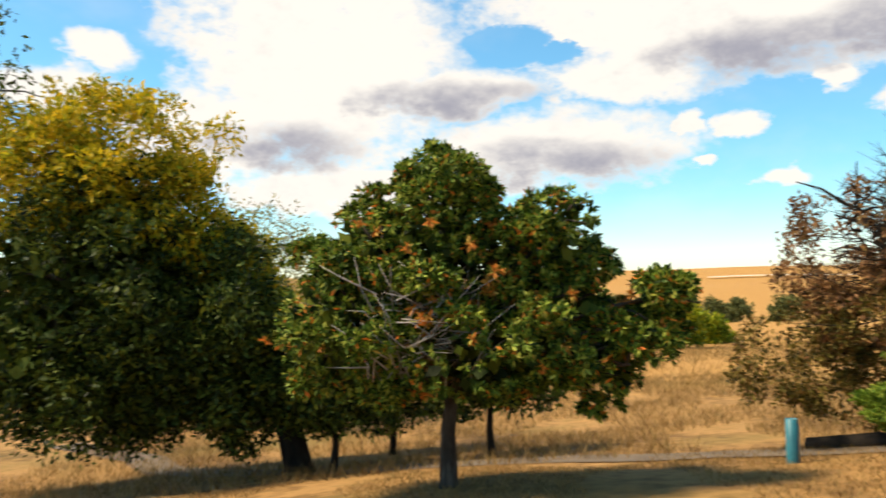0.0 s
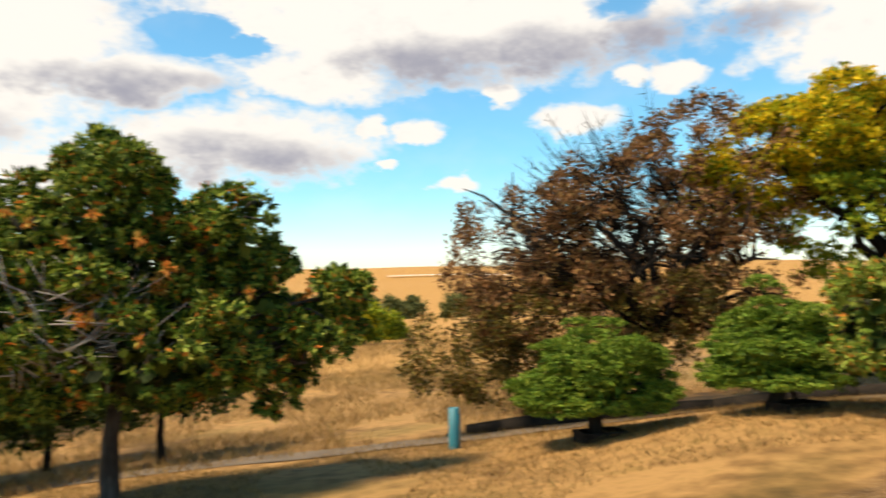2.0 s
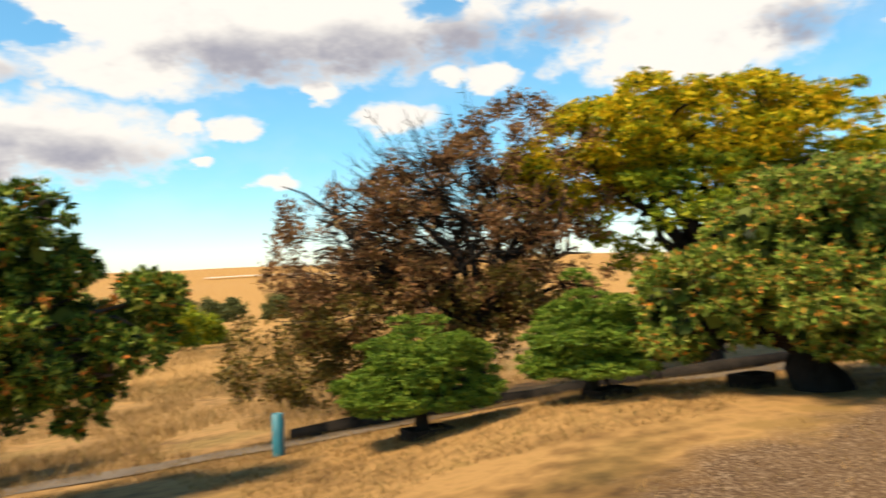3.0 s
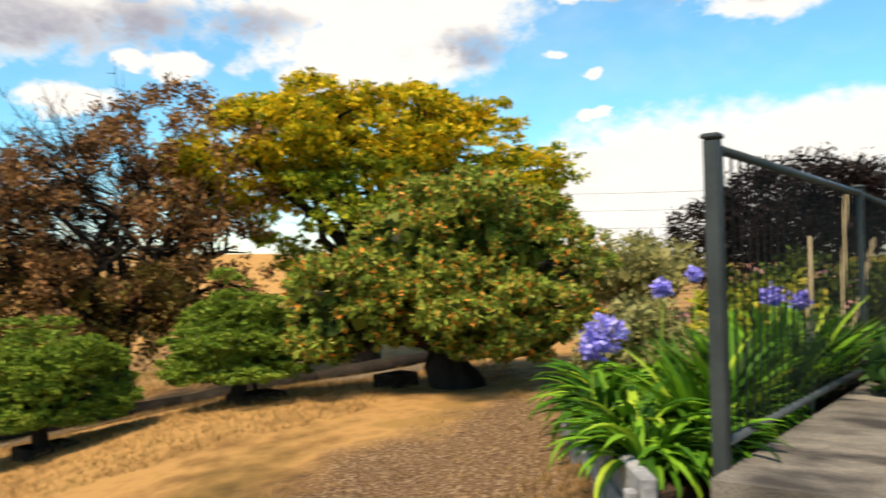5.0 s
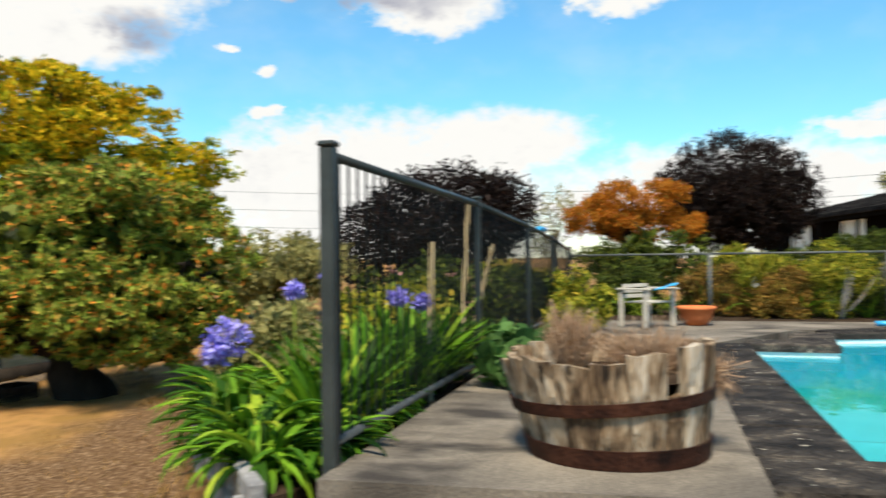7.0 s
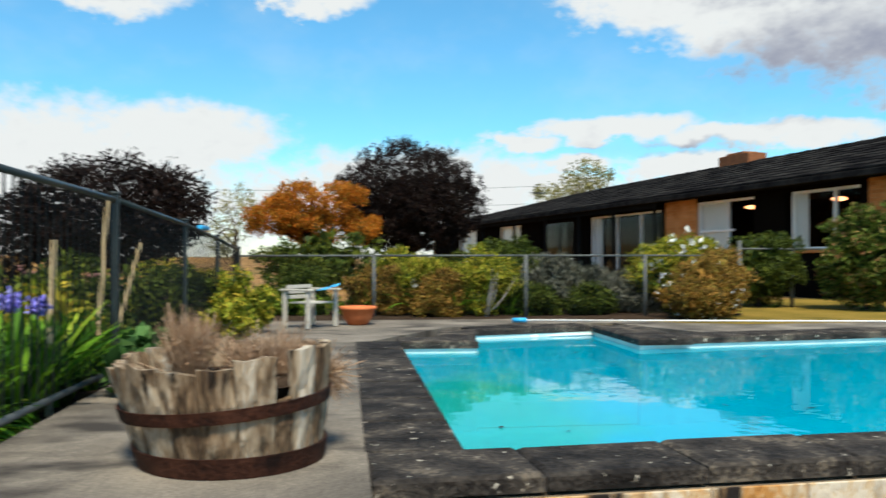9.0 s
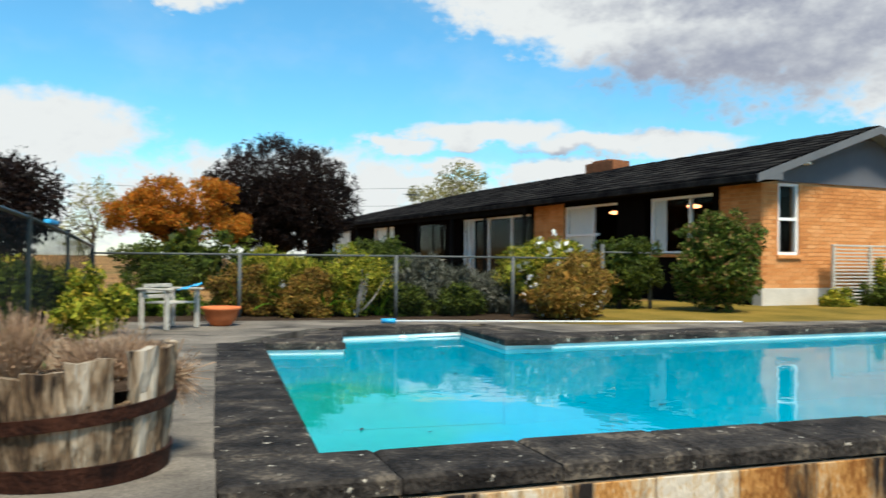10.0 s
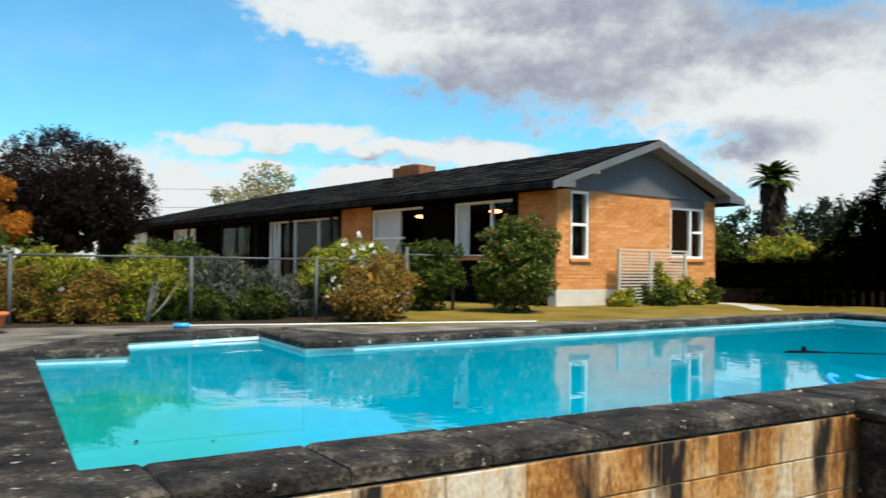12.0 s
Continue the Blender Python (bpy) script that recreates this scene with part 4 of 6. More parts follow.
sh.add(([(RIDGE - 0.1, yr, ZR + 0.085), (HL + 1.2, OV + 0.05, ze), (HL + 1.2, -HW - OV - 0.05, ze), (HL + 1.2, OV + 0.05, ze - 0.14), (HL + 1.2, -HW - OV - 0.05, ze - 0.14), (RIDGE - 0.1, yr, ZR - 0.05)],
        [(0, 1, 2), (1, 3, 4, 2), (5, 4, 3), (0, 5, 3, 1), (0, 2, 4, 5)]))
sh.put("hip_end", M_ROOF, house, False)
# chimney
# browner than the walls: the chimney's shade is put into the brick colour
M_CHIMNEY = surface("shade_browned_brick", [(0.16, 0.062, 0.028), (0.27, 0.11, 0.05)], 5.0, 0.9, 0.5, 30.0, stretch=(1, 1, 4))
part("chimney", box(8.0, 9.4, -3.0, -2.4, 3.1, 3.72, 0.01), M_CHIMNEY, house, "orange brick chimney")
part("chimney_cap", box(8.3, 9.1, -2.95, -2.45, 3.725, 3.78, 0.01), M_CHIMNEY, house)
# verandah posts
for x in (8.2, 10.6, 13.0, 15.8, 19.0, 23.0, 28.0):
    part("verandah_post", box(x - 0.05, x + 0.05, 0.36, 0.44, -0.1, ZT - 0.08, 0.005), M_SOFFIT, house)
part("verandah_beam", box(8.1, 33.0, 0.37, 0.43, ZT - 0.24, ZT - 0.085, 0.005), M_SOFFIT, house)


def window(name, h, place, bars, sills, parent, curtain=(), lamp_at=None, paint=None):
    """Frame, mullions, panes and sill in the opening h; bars: fractions across or (fraction across from, fraction up)."""
    x0, x1, z0, z1 = h
    f = 0.055
    paint = paint or M_WHITE
    w = new(name)
    w.parent = parent
    w.matrix_basis = place
    bm = bmesh.new()
    for a, b, c, d in ((x0, x1, z0, z0 + f), (x0, x1, z1 - f, z1), (x0, x0 + f, z0 + f, z1 - f), (x1 - f, x1, z0 + f, z1 - f)):
        add_box(bm, a, b, 0.02, 0.10, c, d)
    part("frame", bm, paint, w)
    for kind, at, a, b in bars:
        if kind == "v":
            x = x0 + (x1 - x0) * at
            part("mullion", box(x - 0.03, x + 0.03, 0.022, 0.098, z0 + f + (z1 - z0) * a, z0 - f + (z1 - z0) * b), paint, w)
        else:
            z = z0 + (z1 - z0) * at
            part("transom", box(x0 + f + (x1 - x0) * a, x0 - f + (x1 - x0) * b, 0.024, 0.096, z - 0.028, z + 0.028), paint, w)
    pane = mesh("pane", [(x0 + f, 0.058, z0 + f), (x1 - f, 0.058, z0 + f), (x1 - f, 0.058, z1 - f), (x0 + f, 0.058, z1 - f)], [(0, 1, 2, 3)], M_GLASS, w)
    pane.visible_shadow = False
    if sills:
        part("sill", box(x0 - 0.05, x1 + 0.05, -0.06, 0.10, z0 - 0.07, z0 - 0.003, 0.005), M_BRICK, w)
    for a, b in curtain:
        sh = Shape()
        n = 24
        xa, xb = x0 + (x1 - x0) * a, x0 + (x1 - x0) * b
        v, fc = [], []
        for i in range(n + 1):
            x = xa + (xb - xa) * i / n
            y = 0.092 + 0.02 * math.sin(i * 1.9)
            v += [(x, y, z0 - 0.1), (x, y, z1 - 0.04)]
            if i:
                fc.append((2 * i - 2, 2 * i, 2 * i + 1, 2 * i - 1))
        sh.add((v, fc))
        sh.put("curtain", M_CURTAIN, w, True)
    if lamp_at:
        lx, lz = lamp_at
        bmm = bmesh.new()
        bmesh.ops.create_uvsphere(bmm, u_segments=12, v_segments=6, radius=0.13, matrix=Matrix.Translation((x0 + (x1 - x0) * lx, 0.7, z0 + (z1 - z0) * lz)) @ Matrix.Diagonal((1.2, 1.2, 0.35, 1)))
        part("lamp", bmm, M_LAMP, w, "warm lit ceiling lamp seen through glass")
    return w


window("window", g_holes[0], GAB, [("h", 0.5, 0, 1)], True, house)
window("window", g_holes[1], GAB, [("v", 0.62, 0, 1), ("h", 0.52, 0.65, 1)], True, house)
window("window", l_holes[0], LON, [("v", 0.42, 0, 1)], True, house, [(0.80, 0.99), (0.03, 0.1)], (0.72, 0.86))
window("window", l_holes[1], LON, [("v", 0.5, 0, 1), ("h", 0.4, 0.4, 1)], True, house, [(0.03, 0.10), (0.52, 0.98)], (0.5, 0.86))
window("glass_door", l_holes[2], LON, [("v", 0.3, 0, 1), ("v", 0.62, 0, 1), ("v", 0.92, 0, 1)], False, house, [(0.86, 0.98)])
# frame in the soffit's near black, with the verandah shade in it
window("window", l_holes[3], LON, [("v", 0.5, 0, 1)], True, house, paint=M_SOFFIT)
window("window", l_holes[4], LON, [("v", 0.5, 0, 1)], True, house, [(0.1, 0.95)], (0.6, 0.9))
window("window", l_holes[5], LON, [("v", 0.5, 0, 1)], True, house, [(0.1, 0.9)])

part_lawn = [(9.2, -3.2), (15.5, -3.2), (15.0, -17.0), (9.8, -17.0)]
tagged(part("lawn", prism(part_lawn, -0.3, -0.028), M_LAWN), "short yellowing lawn between pool and house", "lawn", kind="structure")


# ---- fences ----
def pipe(a, b, r, sides=8):
    return tube([a, b], [r, r], sides)


def near_fence():
    f = base_at("pool_fence", pose(0, 0, 0), "grey-green steel pool fence with slim upright pickets", "fence")
    posts = [(3.02, 1.26, 1.2), (5.75, 1.28, 1.19), (8.2, 1.30, 1.13), (10.2, 1.30, 1.04), (12.0, 1.28, 0.92)]
    for i, (x, y, h) in enumerate(posts):
        w = 0.028 if i == 0 else 0.022
        p = part("post", box(x - w, x + w, y - w, y + w, -0.2 if i else -0.12, h, 0.005), M_STEEL, f)
        part("cap", box(x - w - 0.008, x + w + 0.008, y - w - 0.008, y + w + 0.008, h + 0.001, h + 0.022, 0.007), M_STEEL, p)
    for (xa, ya, ha), (xb, yb, hb) in zip(posts, posts[1:]):
        sh = Shape().add(pipe((xa + 0.03, ya, ha - 0.03), (xb - 0.03, yb, hb - 0.03), 0.019))
        sh.put("top_rail", M_STEEL, f)
        Shape().add(pipe((xa + 0.03, ya, 0.075), (xb - 0.03, yb, 0.05), 0.019)).put("bottom_rail", M_GALV, f)
        n = round((xb - xa) / 0.105)
        for k in range(1, n):
            x, y, h = xa + (xb - xa) * k / n, ya + (yb - ya) * k / n, ha + (hb - ha) * k / n
            Shape().add(tube([(x, y, 0.07), (x, y, h - 0.04)], [0.0055, 0.0055], 6, False)).put("picket", M_PICKET, f)
    part("clip", box(9.0, 9.45, 1.27, 1.33, 1.08, 1.125, 0.01), M_BLUE, f, "bright blue clip on the top rail")


near_fence()


def far_fence():
    f = base_at("boundary_fence", pose(0, 0, 0), "low fence of dull pipe posts and rail with wire netting", "fence")
    posts = [(12.0, 1.28), (11.3, -0.6), (10.95, -2.62), (11.0, -4.3), (11.4, -5.6)]
    H = 0.82
    for x, y in posts[1:]:
        Shape().add(pipe((x, y, -0.15), (x, y, H), 0.025)).put("post", M_GALV, f)
    for (xa, ya), (xb, yb) in zip(posts, posts[1:]):
        Shape().add(pipe((xa, ya, H - 0.01), (xb, yb, H - 0.01), 0.014)).put("rail", M_GALV, f)
        sh = Shape()
        n = int(math.hypot(xb - xa, yb - ya) / 0.06)
        for s in (1, -1):
            for k in range(-12, n):
                pts = []
                for j in (k, k + 12):
                    q = min(1.0, max(0.0, j / n))
                    z = (q * n - k) / 12 * H
                    z = z if s > 0 else H - z
                    pts.append((xa + (xb - xa) * q, ya + (yb - ya) * q, z))
                if pts[0][:2] != pts[1][:2]:
                    sh.add(tube(pts, [0.0014, 0.0014], 3, False))
        tagged(sh.put("wire_netting", M_MESH, f), "thin wire netting", kind="stuff")
    g = base_at("garden_gate", pose(0, 0, 0), "pipe gate with netting standing before the house", "gate")
    gp = [(12.45, -6.4, 1.05), (12.75, -7.45, 0.94)]
    for x, y, h in gp:
        Shape().add(pipe((x, y, -0.15), (x, y, h), 0.032)).put("post", M_GALV, g)
    Shape().add(pipe((12.45, -6.4, 0.92), (12.95, -8.2, 0.92), 0.016)).put("rail", M_GALV, g)


far_fence()


# ---- half-barrel planter ----
def planter():
    c = Vector((3.51, 0.225, -0.004))
    p = base_at("barrel_planter", Matrix.Translation(c), "weathered half-barrel planter with broken staves and rusty hoops", "planter")
    rng = random.Random(12)
    n = 21
    R0, R1, H = 0.345, 0.43, 0.44
    # staves rotted to uneven heights round the rim
    RIM = [(0, 0.43), (60, 0.41), (97, 0.365), (130, 0.395), (160, 0.38), (180, 0.395), (200, 0.42), (217, 0.44), (235, 0.445), (270, 0.44), (320, 0.42), (360, 0.43)]
    rad = lambda z: R0 + (R1 - R0) * (z / H) ** 0.9
    lean = 0.045
    a = 0.0
    widths = [rng.uniform(0.55, 1.6) for _ in range(n)]
    tot = sum(widths)
    for i in range(n):
        da = 2 * math.pi * widths[i] / tot
        mid = a + da / 2
        deg = math.degrees(mid) % 360
        h = profile(deg, RIM) + rng.uniform(-0.010, 0.010)
        if 214 < deg < 229:
            h = 0.27
        gap = 0.004 if rng.random() < 0.7 else 0.02
        seg, lev = 4, 6
        bm = bmesh.new()
        grid = {}
        slant = rng.uniform(-0.016, 0.012)
        tops = [h + slant * (q / seg - 0.5) + rng.uniform(-0.006, 0.005) for q in range(seg + 1)]
        for s in range(seg + 1):
            an = a + gap + (da - 2 * gap) * s / seg
            for l in range(lev + 1):
                z = tops[s] * l / lev
                w = 0.012 * noise.noise(Vector((i * 3.1, s * 1.3, l * 0.9))) - (0.008 if s in (0, seg) else 0.0)
                for k, t in enumerate((0.0, -0.034)):
                    r = rad(z) + t + w + (0.012 * (l / lev) ** 3 * math.sin(i * 2.4))
                    grid[s, l, k] = bm.verts.new((r * math.cos(an), r * math.sin(an) + lean * z / H, z))
        for s in range(seg):
            for l in range(lev):
                bm.faces.new((grid[s, l, 0], grid[s + 1, l, 0], grid[s + 1, l + 1, 0], grid[s, l + 1, 0]))
                bm.faces.new((grid[s, l, 1], grid[s, l + 1, 1], grid[s + 1, l + 1, 1], grid[s + 1, l, 1]))
            bm.faces.new((grid[s, lev, 0], grid[s + 1, lev, 0], grid[s + 1, lev, 1], grid[s, lev, 1]))
        for l in range(lev):
            bm.faces.new((grid[0, l, 0], grid[0, l + 1, 0], grid[0, l + 1, 1], grid[0, l, 1]))
            bm.faces.new((grid[seg, l, 0], grid[seg, l, 1], grid[seg, l + 1, 1], grid[seg, l + 1, 0]))
        bmesh.ops.recalc_face_normals(bm, faces=bm.faces)
        part("stave", bm, M_STAVE, p)
        a += da

    def hoop(z0, z1, tilt, name="hoop"):
        sh = Shape()
        v, f = [], []
        N = 64
        for k in range(N):
            an = 2 * math.pi * k / N
            dz = tilt * math.cos(an + 1.4)
            for z, t in ((z0, 0.004), (z1, 0.004), (z1, 0.013), (z0, 0.013)):
                r = rad(z) + t
                v.append((r * math.cos(an), r * math.sin(an) + lean * z / H, z + dz))
        for k in range(N):
            for j in range(4):
                a0, b0 = k * 4 + j, k * 4 + (j + 1) % 4
                a1, b1 = ((k + 1) % N) * 4 + j, ((k + 1) % N) * 4 + (j + 1) % 4
                f.append((a0, b0, b1, a1))
        sh.add((v, f))
        return sh.put(name, M_RUST, p, False)

    hoop(0.0, 0.075, 0.0)
    hoop(0.205, 0.252, 0.028)
    bm = bmesh.new()
    bmesh.ops.create_circle(bm, cap_ends=True, segments=32, radius=0.36, matrix=Matrix.Translation((0, 0, 0.31)))
    part("soil", bm, M_SOIL, p)
    rng2 = np.random.default_rng(5)
    # dead wispy stems leaning out of the soil, each plant a thing of its own
    for name, px, py, spread, hh, cnt in (("dead_plant", 0.10, 0.19, 0.085, 0.21, 800), ("dead_plant", 0.12, -0.12, 0.17, 0.12, 1200), ("dead_plant", 0.10, -0.345, 0.05, 0.08, 420)):
        b = base_at(name, Matrix.Translation(c + Vector((px, py, 0.31))), "dead straw-coloured wispy plant in the barrel", "plant", "dead plants in the barrel")
        an = rng2.uniform(0, 2 * np.pi, cnt)
        rr = spread * np.sqrt(rng2.random(cnt))
        st = np.stack([rr * np.cos(an) * 0.6, rr * np.sin(an) * 0.6, np.zeros(cnt)], 1)
        en = st * 1.9 + rng2.normal(0, 0.035, (cnt, 3)) + np.stack([np.zeros(cnt), np.zeros(cnt), hh * rng2.uniform(0.4, 1.1, cnt)], 1)
        if py < -0.3:
            en[:, 1] -= 0.06 * rng2.random(cnt)
            en[:, 2] -= 0.14 * rng2.random(cnt)
        sd = rng2.normal(0, 1, (cnt, 3)) * 0.0007
        v = np.stack([st - sd, st + sd, en + sd * 1.6, en - sd * 1.6], 1).reshape(-1, 3)
        tagged(quads("straw", v, np.arange(cnt * 4).reshape(-1, 4), L_STRAW, b), kind="stuff")
        cen = st + (en - st) * rng2.uniform(0.4, 1.0, (cnt, 1))
        v, f = leaves(np.repeat(cen, 3, 0) + rng2.normal(0, 0.015, (cnt * 3, 3)), np.tile([0.0, 0, 0.5], (cnt * 3, 1)), rng2, 0.014, 0.3)
        tagged(quads("chaff", v, f, L_STRAW, b), kind="stuff")


planter()


# ---- garden bed ----
def bed():
    bm = bmesh.new()
    ring_pts = [(2.80, 1.50), (3.15, 1.75), (3.8, 2.2), (5.2, 3.0), (7.5, 3.2), (11.5, 3.0), (12.0, 1.45), (7, 1.42), (3.0, 1.40)]
    tagged(part("garden_bed", prism(ring_pts, -0.9, -0.10), M_SOIL), "dark soil of the raised garden bed", "soil", kind="structure")
    e = base_at("bed_edging", pose(0, 0, 0), "low grey timber edging holding the garden bed", "edging", kind="structure")
    line = [(2.74, 1.42), (3.22, 1.79), (3.72, 2.18), (4.30, 2.62)]
    for (xa, ya), (xb, yb) in zip(line, line[1:]):
        L = math.hypot(xb - xa, yb - ya)
        m = pose(xa, ya, 0, 0, 0, math.degrees(math.atan2(yb - ya, xb - xa)))
        for z in (-0.08, -0.25, -0.42):
            part("board", box(0.005, L - 0.005, -0.03, 0.03, z - 0.075, z + 0.075, 0.008, m), M_SLEEPER, e)
        part("peg", box(0.03, 0.09, 0.032, 0.075, -0.7, -0.06, 0.006, m), M_SLEEPER, e)


bed()


STRAPS = {}


def strap_mesh(key, seed, bend, width):
    """One leaf, a metre long along x before it arches over."""
    rng = random.Random(seed)
    v, f = [], []
    p, ang = Vector((0, 0, 0)), 0.0
    seg = 7
    for i in range(seg + 1):
        q = i / seg
        w = width * (0.7 + 0.6 * q) * (1 - q ** 3) + 0.003
        v += [p + Vector((0, -w / 2, w * 0.22)), p.copy(), p + Vector((0, w / 2, w * 0.22))]
        ang = 1.25 - bend * q
        p = p + Vector((math.cos(ang), rng.uniform(-0.03, 0.03), math.sin(ang))) / seg
        if i:
            a = 3 * i - 3
            f += [(a, a + 1, a + 4, a + 3), (a + 1, a + 2, a + 5, a + 4)]
    me = bpy.data.meshes.new("leaf")
    me.from_pydata([tuple(x) for x in v], [], f)
    me.materials.append(L_STRAP)
    me.polygons.foreach_set("use_smooth", [True] * len(f))
    return me


def strap_clump(x, y, z, n, length, seed, label="clump of arching bright green strap leaves", spread=1.0, upright=0.0, width=0.03, name="agapanthus"):
    rng = random.Random(seed)
    b = base_at(name, pose(x, y, z), label, "plant", "strap-leaved plants in the bed")
    for i in range(n):
        k = (round(upright, 1), width, rng.randrange(7))
        if k not in STRAPS:
            STRAPS[k] = strap_mesh(k, 40 + k[2], (1.5 + 0.22 * k[2]) * (1 - upright * 0.72), width / length)
        leaf = new("leaf", STRAPS[k])
        leaf.parent = b
        an = rng.uniform(0, 360)
        L = length * rng.uniform(0.6, 1.15)
        d = Vector((math.cos(radians(an)), math.sin(radians(an)), 0)) * rng.uniform(0, 0.07)
        leaf.matrix_basis = pose(d.x, d.y, 0, rng.uniform(-12, 12), rng.uniform(-18, 22) * spread, an) @ Matrix.Diagonal((L * spread, L, L, 1))
    return b


def flower_head(parent_m, x, y, z0, z1, seed, r=0.085, mat=None, lean=(0, 0)):
    rng = np.random.default_rng(seed)
    b = base_at("agapanthus_flower", pose(x, y, z0), "violet-blue agapanthus flower head on a tall stalk", "flower", "agapanthus flowers")
    h = z1 - z0
    Shape().add(tube([(0, 0, 0), (lean[0] * 0.4, lean[1] * 0.4, h * 0.5), (lean[0], lean[1], h)], [0.006, 0.005, 0.004], 5)).put("stalk", L_ROUND, b)
    n = 60
    d = rng.normal(0, 1, (n, 3))
    d /= np.linalg.norm(d, axis=1)[:, None]
    c = np.array([lean[0], lean[1], h]) + d * r * rng.uniform(0.6, 1.0, (n, 1))
    cc = np.repeat(c, 5, 0) + rng.normal(0, 0.010, (n * 5, 3))
    v, f = leaves(cc, np.repeat(d, 5, 0), rng, 0.036, 0.5, 0.1, 0.7)
    quads("petals", v, f, mat or L_FLOWER, b)


rb = random.Random(77)
spots = [(3.02, 1.62, 0.62), (3.28, 1.78, 0.66), (3.20, 1.48, 0.55), (3.55, 1.72, 0.62), (3.62, 2.05, 0.66), (3.95, 2.25, 0.66), (3.90, 1.85, 0.60),
         (4.25, 2.45, 0.66), (4.35, 2.05, 0.66), (4.7, 2.35, 0.66), (3.45, 1.50, 0.5), (4.05, 1.55, 0.5), (4.5, 1.62, 0.5)]
for i, (x, y, ln) in enumerate(spots):
    strap_clump(x + 0.10, y - 0.02, -0.11, 92, ln * 0.70, 100 + i, width=0.047)
for i, (x, y, ln) in enumerate([(3.75, 1.60, 0.6), (4.1, 1.60, 0.62), (4.45, 1.65, 0.66), (4.75, 1.50, 0.72), (5.0, 1.65, 0.70), (5.3, 1.5, 0.72), (5.6, 1.6, 0.66), (5.9, 1.5, 0.6)]):
    strap_clump(x, y, -0.11, 68, ln, 300 + i, "upright clump of green and yellowing sword leaves", 0.8, 0.8, 0.036, "iris_clump")
for i, (x, y, z) in enumerate([(3.46, 1.94, 0.43), (4.4, 2.05, 0.61), (4.65, 1.95, 0.68), (4.8, 1.56, 0.55), (4.8, 1.42, 0.52)]):
    flower_head(None, x, y, -0.1, z, 500 + i, (0.095, 0.045, 0.035, 0.05, 0.045)[i])
flower_head(None, 3.43, 1.99, -0.1, 0.37, 520, 0.06)

for xa, ya, xb, yb, h in ((6.06, 1.50, 6.08, 1.42, 1.18), (6.84, 1.66, 6.92, 1.40, 0.90), (4.96, 1.42, 4.98, 1.40, 0.88)):
    b = base_at("garden_stake", pose(xa, ya, -0.1), "bleached wooden garden stake in the bed", "stake", "garden stakes")
    Shape().add(tube([(0, 0, -0.1), (xb - xa, yb - ya, h + 0.1)], [0.019, 0.016], 6)).put("shaft", M_STAKE, b, False)


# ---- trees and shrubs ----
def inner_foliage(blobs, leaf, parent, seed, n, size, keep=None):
    """Large leaves added deep in the crown to close it against the light."""
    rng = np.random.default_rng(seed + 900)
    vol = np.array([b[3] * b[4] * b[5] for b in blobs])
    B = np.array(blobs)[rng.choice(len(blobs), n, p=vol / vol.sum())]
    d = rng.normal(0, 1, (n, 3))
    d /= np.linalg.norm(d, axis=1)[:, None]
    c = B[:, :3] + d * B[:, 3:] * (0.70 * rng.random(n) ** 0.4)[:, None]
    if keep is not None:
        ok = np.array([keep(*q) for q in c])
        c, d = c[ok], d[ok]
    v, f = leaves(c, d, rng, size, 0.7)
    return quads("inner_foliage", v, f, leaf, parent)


def tree(name, base, r0, top, blobs, leaf, label, category="tree", seed=1, bark=None, clumps=900, per=14, size=0.09, clump=0.16, twigs=3, limb_count=None, extra=(), bend=0.15, inner=0, inner_leaf=None, **kw):
    b = base_at(name, pose(*base), label, category)
    B = [(x - base[0], y - base[1], z - base[2], a, c, d) for x, y, z, a, c, d in blobs]
    tg = []
    rng = random.Random(seed)
    for bl in B:
        for _ in range(limb_count or 3):
            u = Vector((rng.gauss(0, 1), rng.gauss(0, 1), rng.gauss(0.2, 0.8))).normalized()
            tg.append((bl[0] + u.x * bl[3] * 0.65, bl[1] + u.y * bl[4] * 0.65, bl[2] + u.z * bl[5] * 0.65))
    limbs((0, 0, 0), Vector(top) - Vector(base), r0, tg, seed, "trunk", bark or M_BARK, b, bend=bend, twigs=twigs)
    crown("crown", B, leaf, b, seed, clumps, per, size, clump, **kw)
    # inner_leaf: a darker leaf that puts the crown's inner shade into colour
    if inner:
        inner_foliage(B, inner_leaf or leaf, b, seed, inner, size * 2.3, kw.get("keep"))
    for nm, bl2, lf, cl in extra:
        crown(nm, [(x - base[0], y - base[1], z - base[2], a, c, d) for x, y, z, a, c, d in bl2], lf, b, seed + 50, cl, per, size, clump, **kw)
    return b


def on_ground(x, y, dz=0.0):
    return (x, y, ground_z(x, y) + dz)


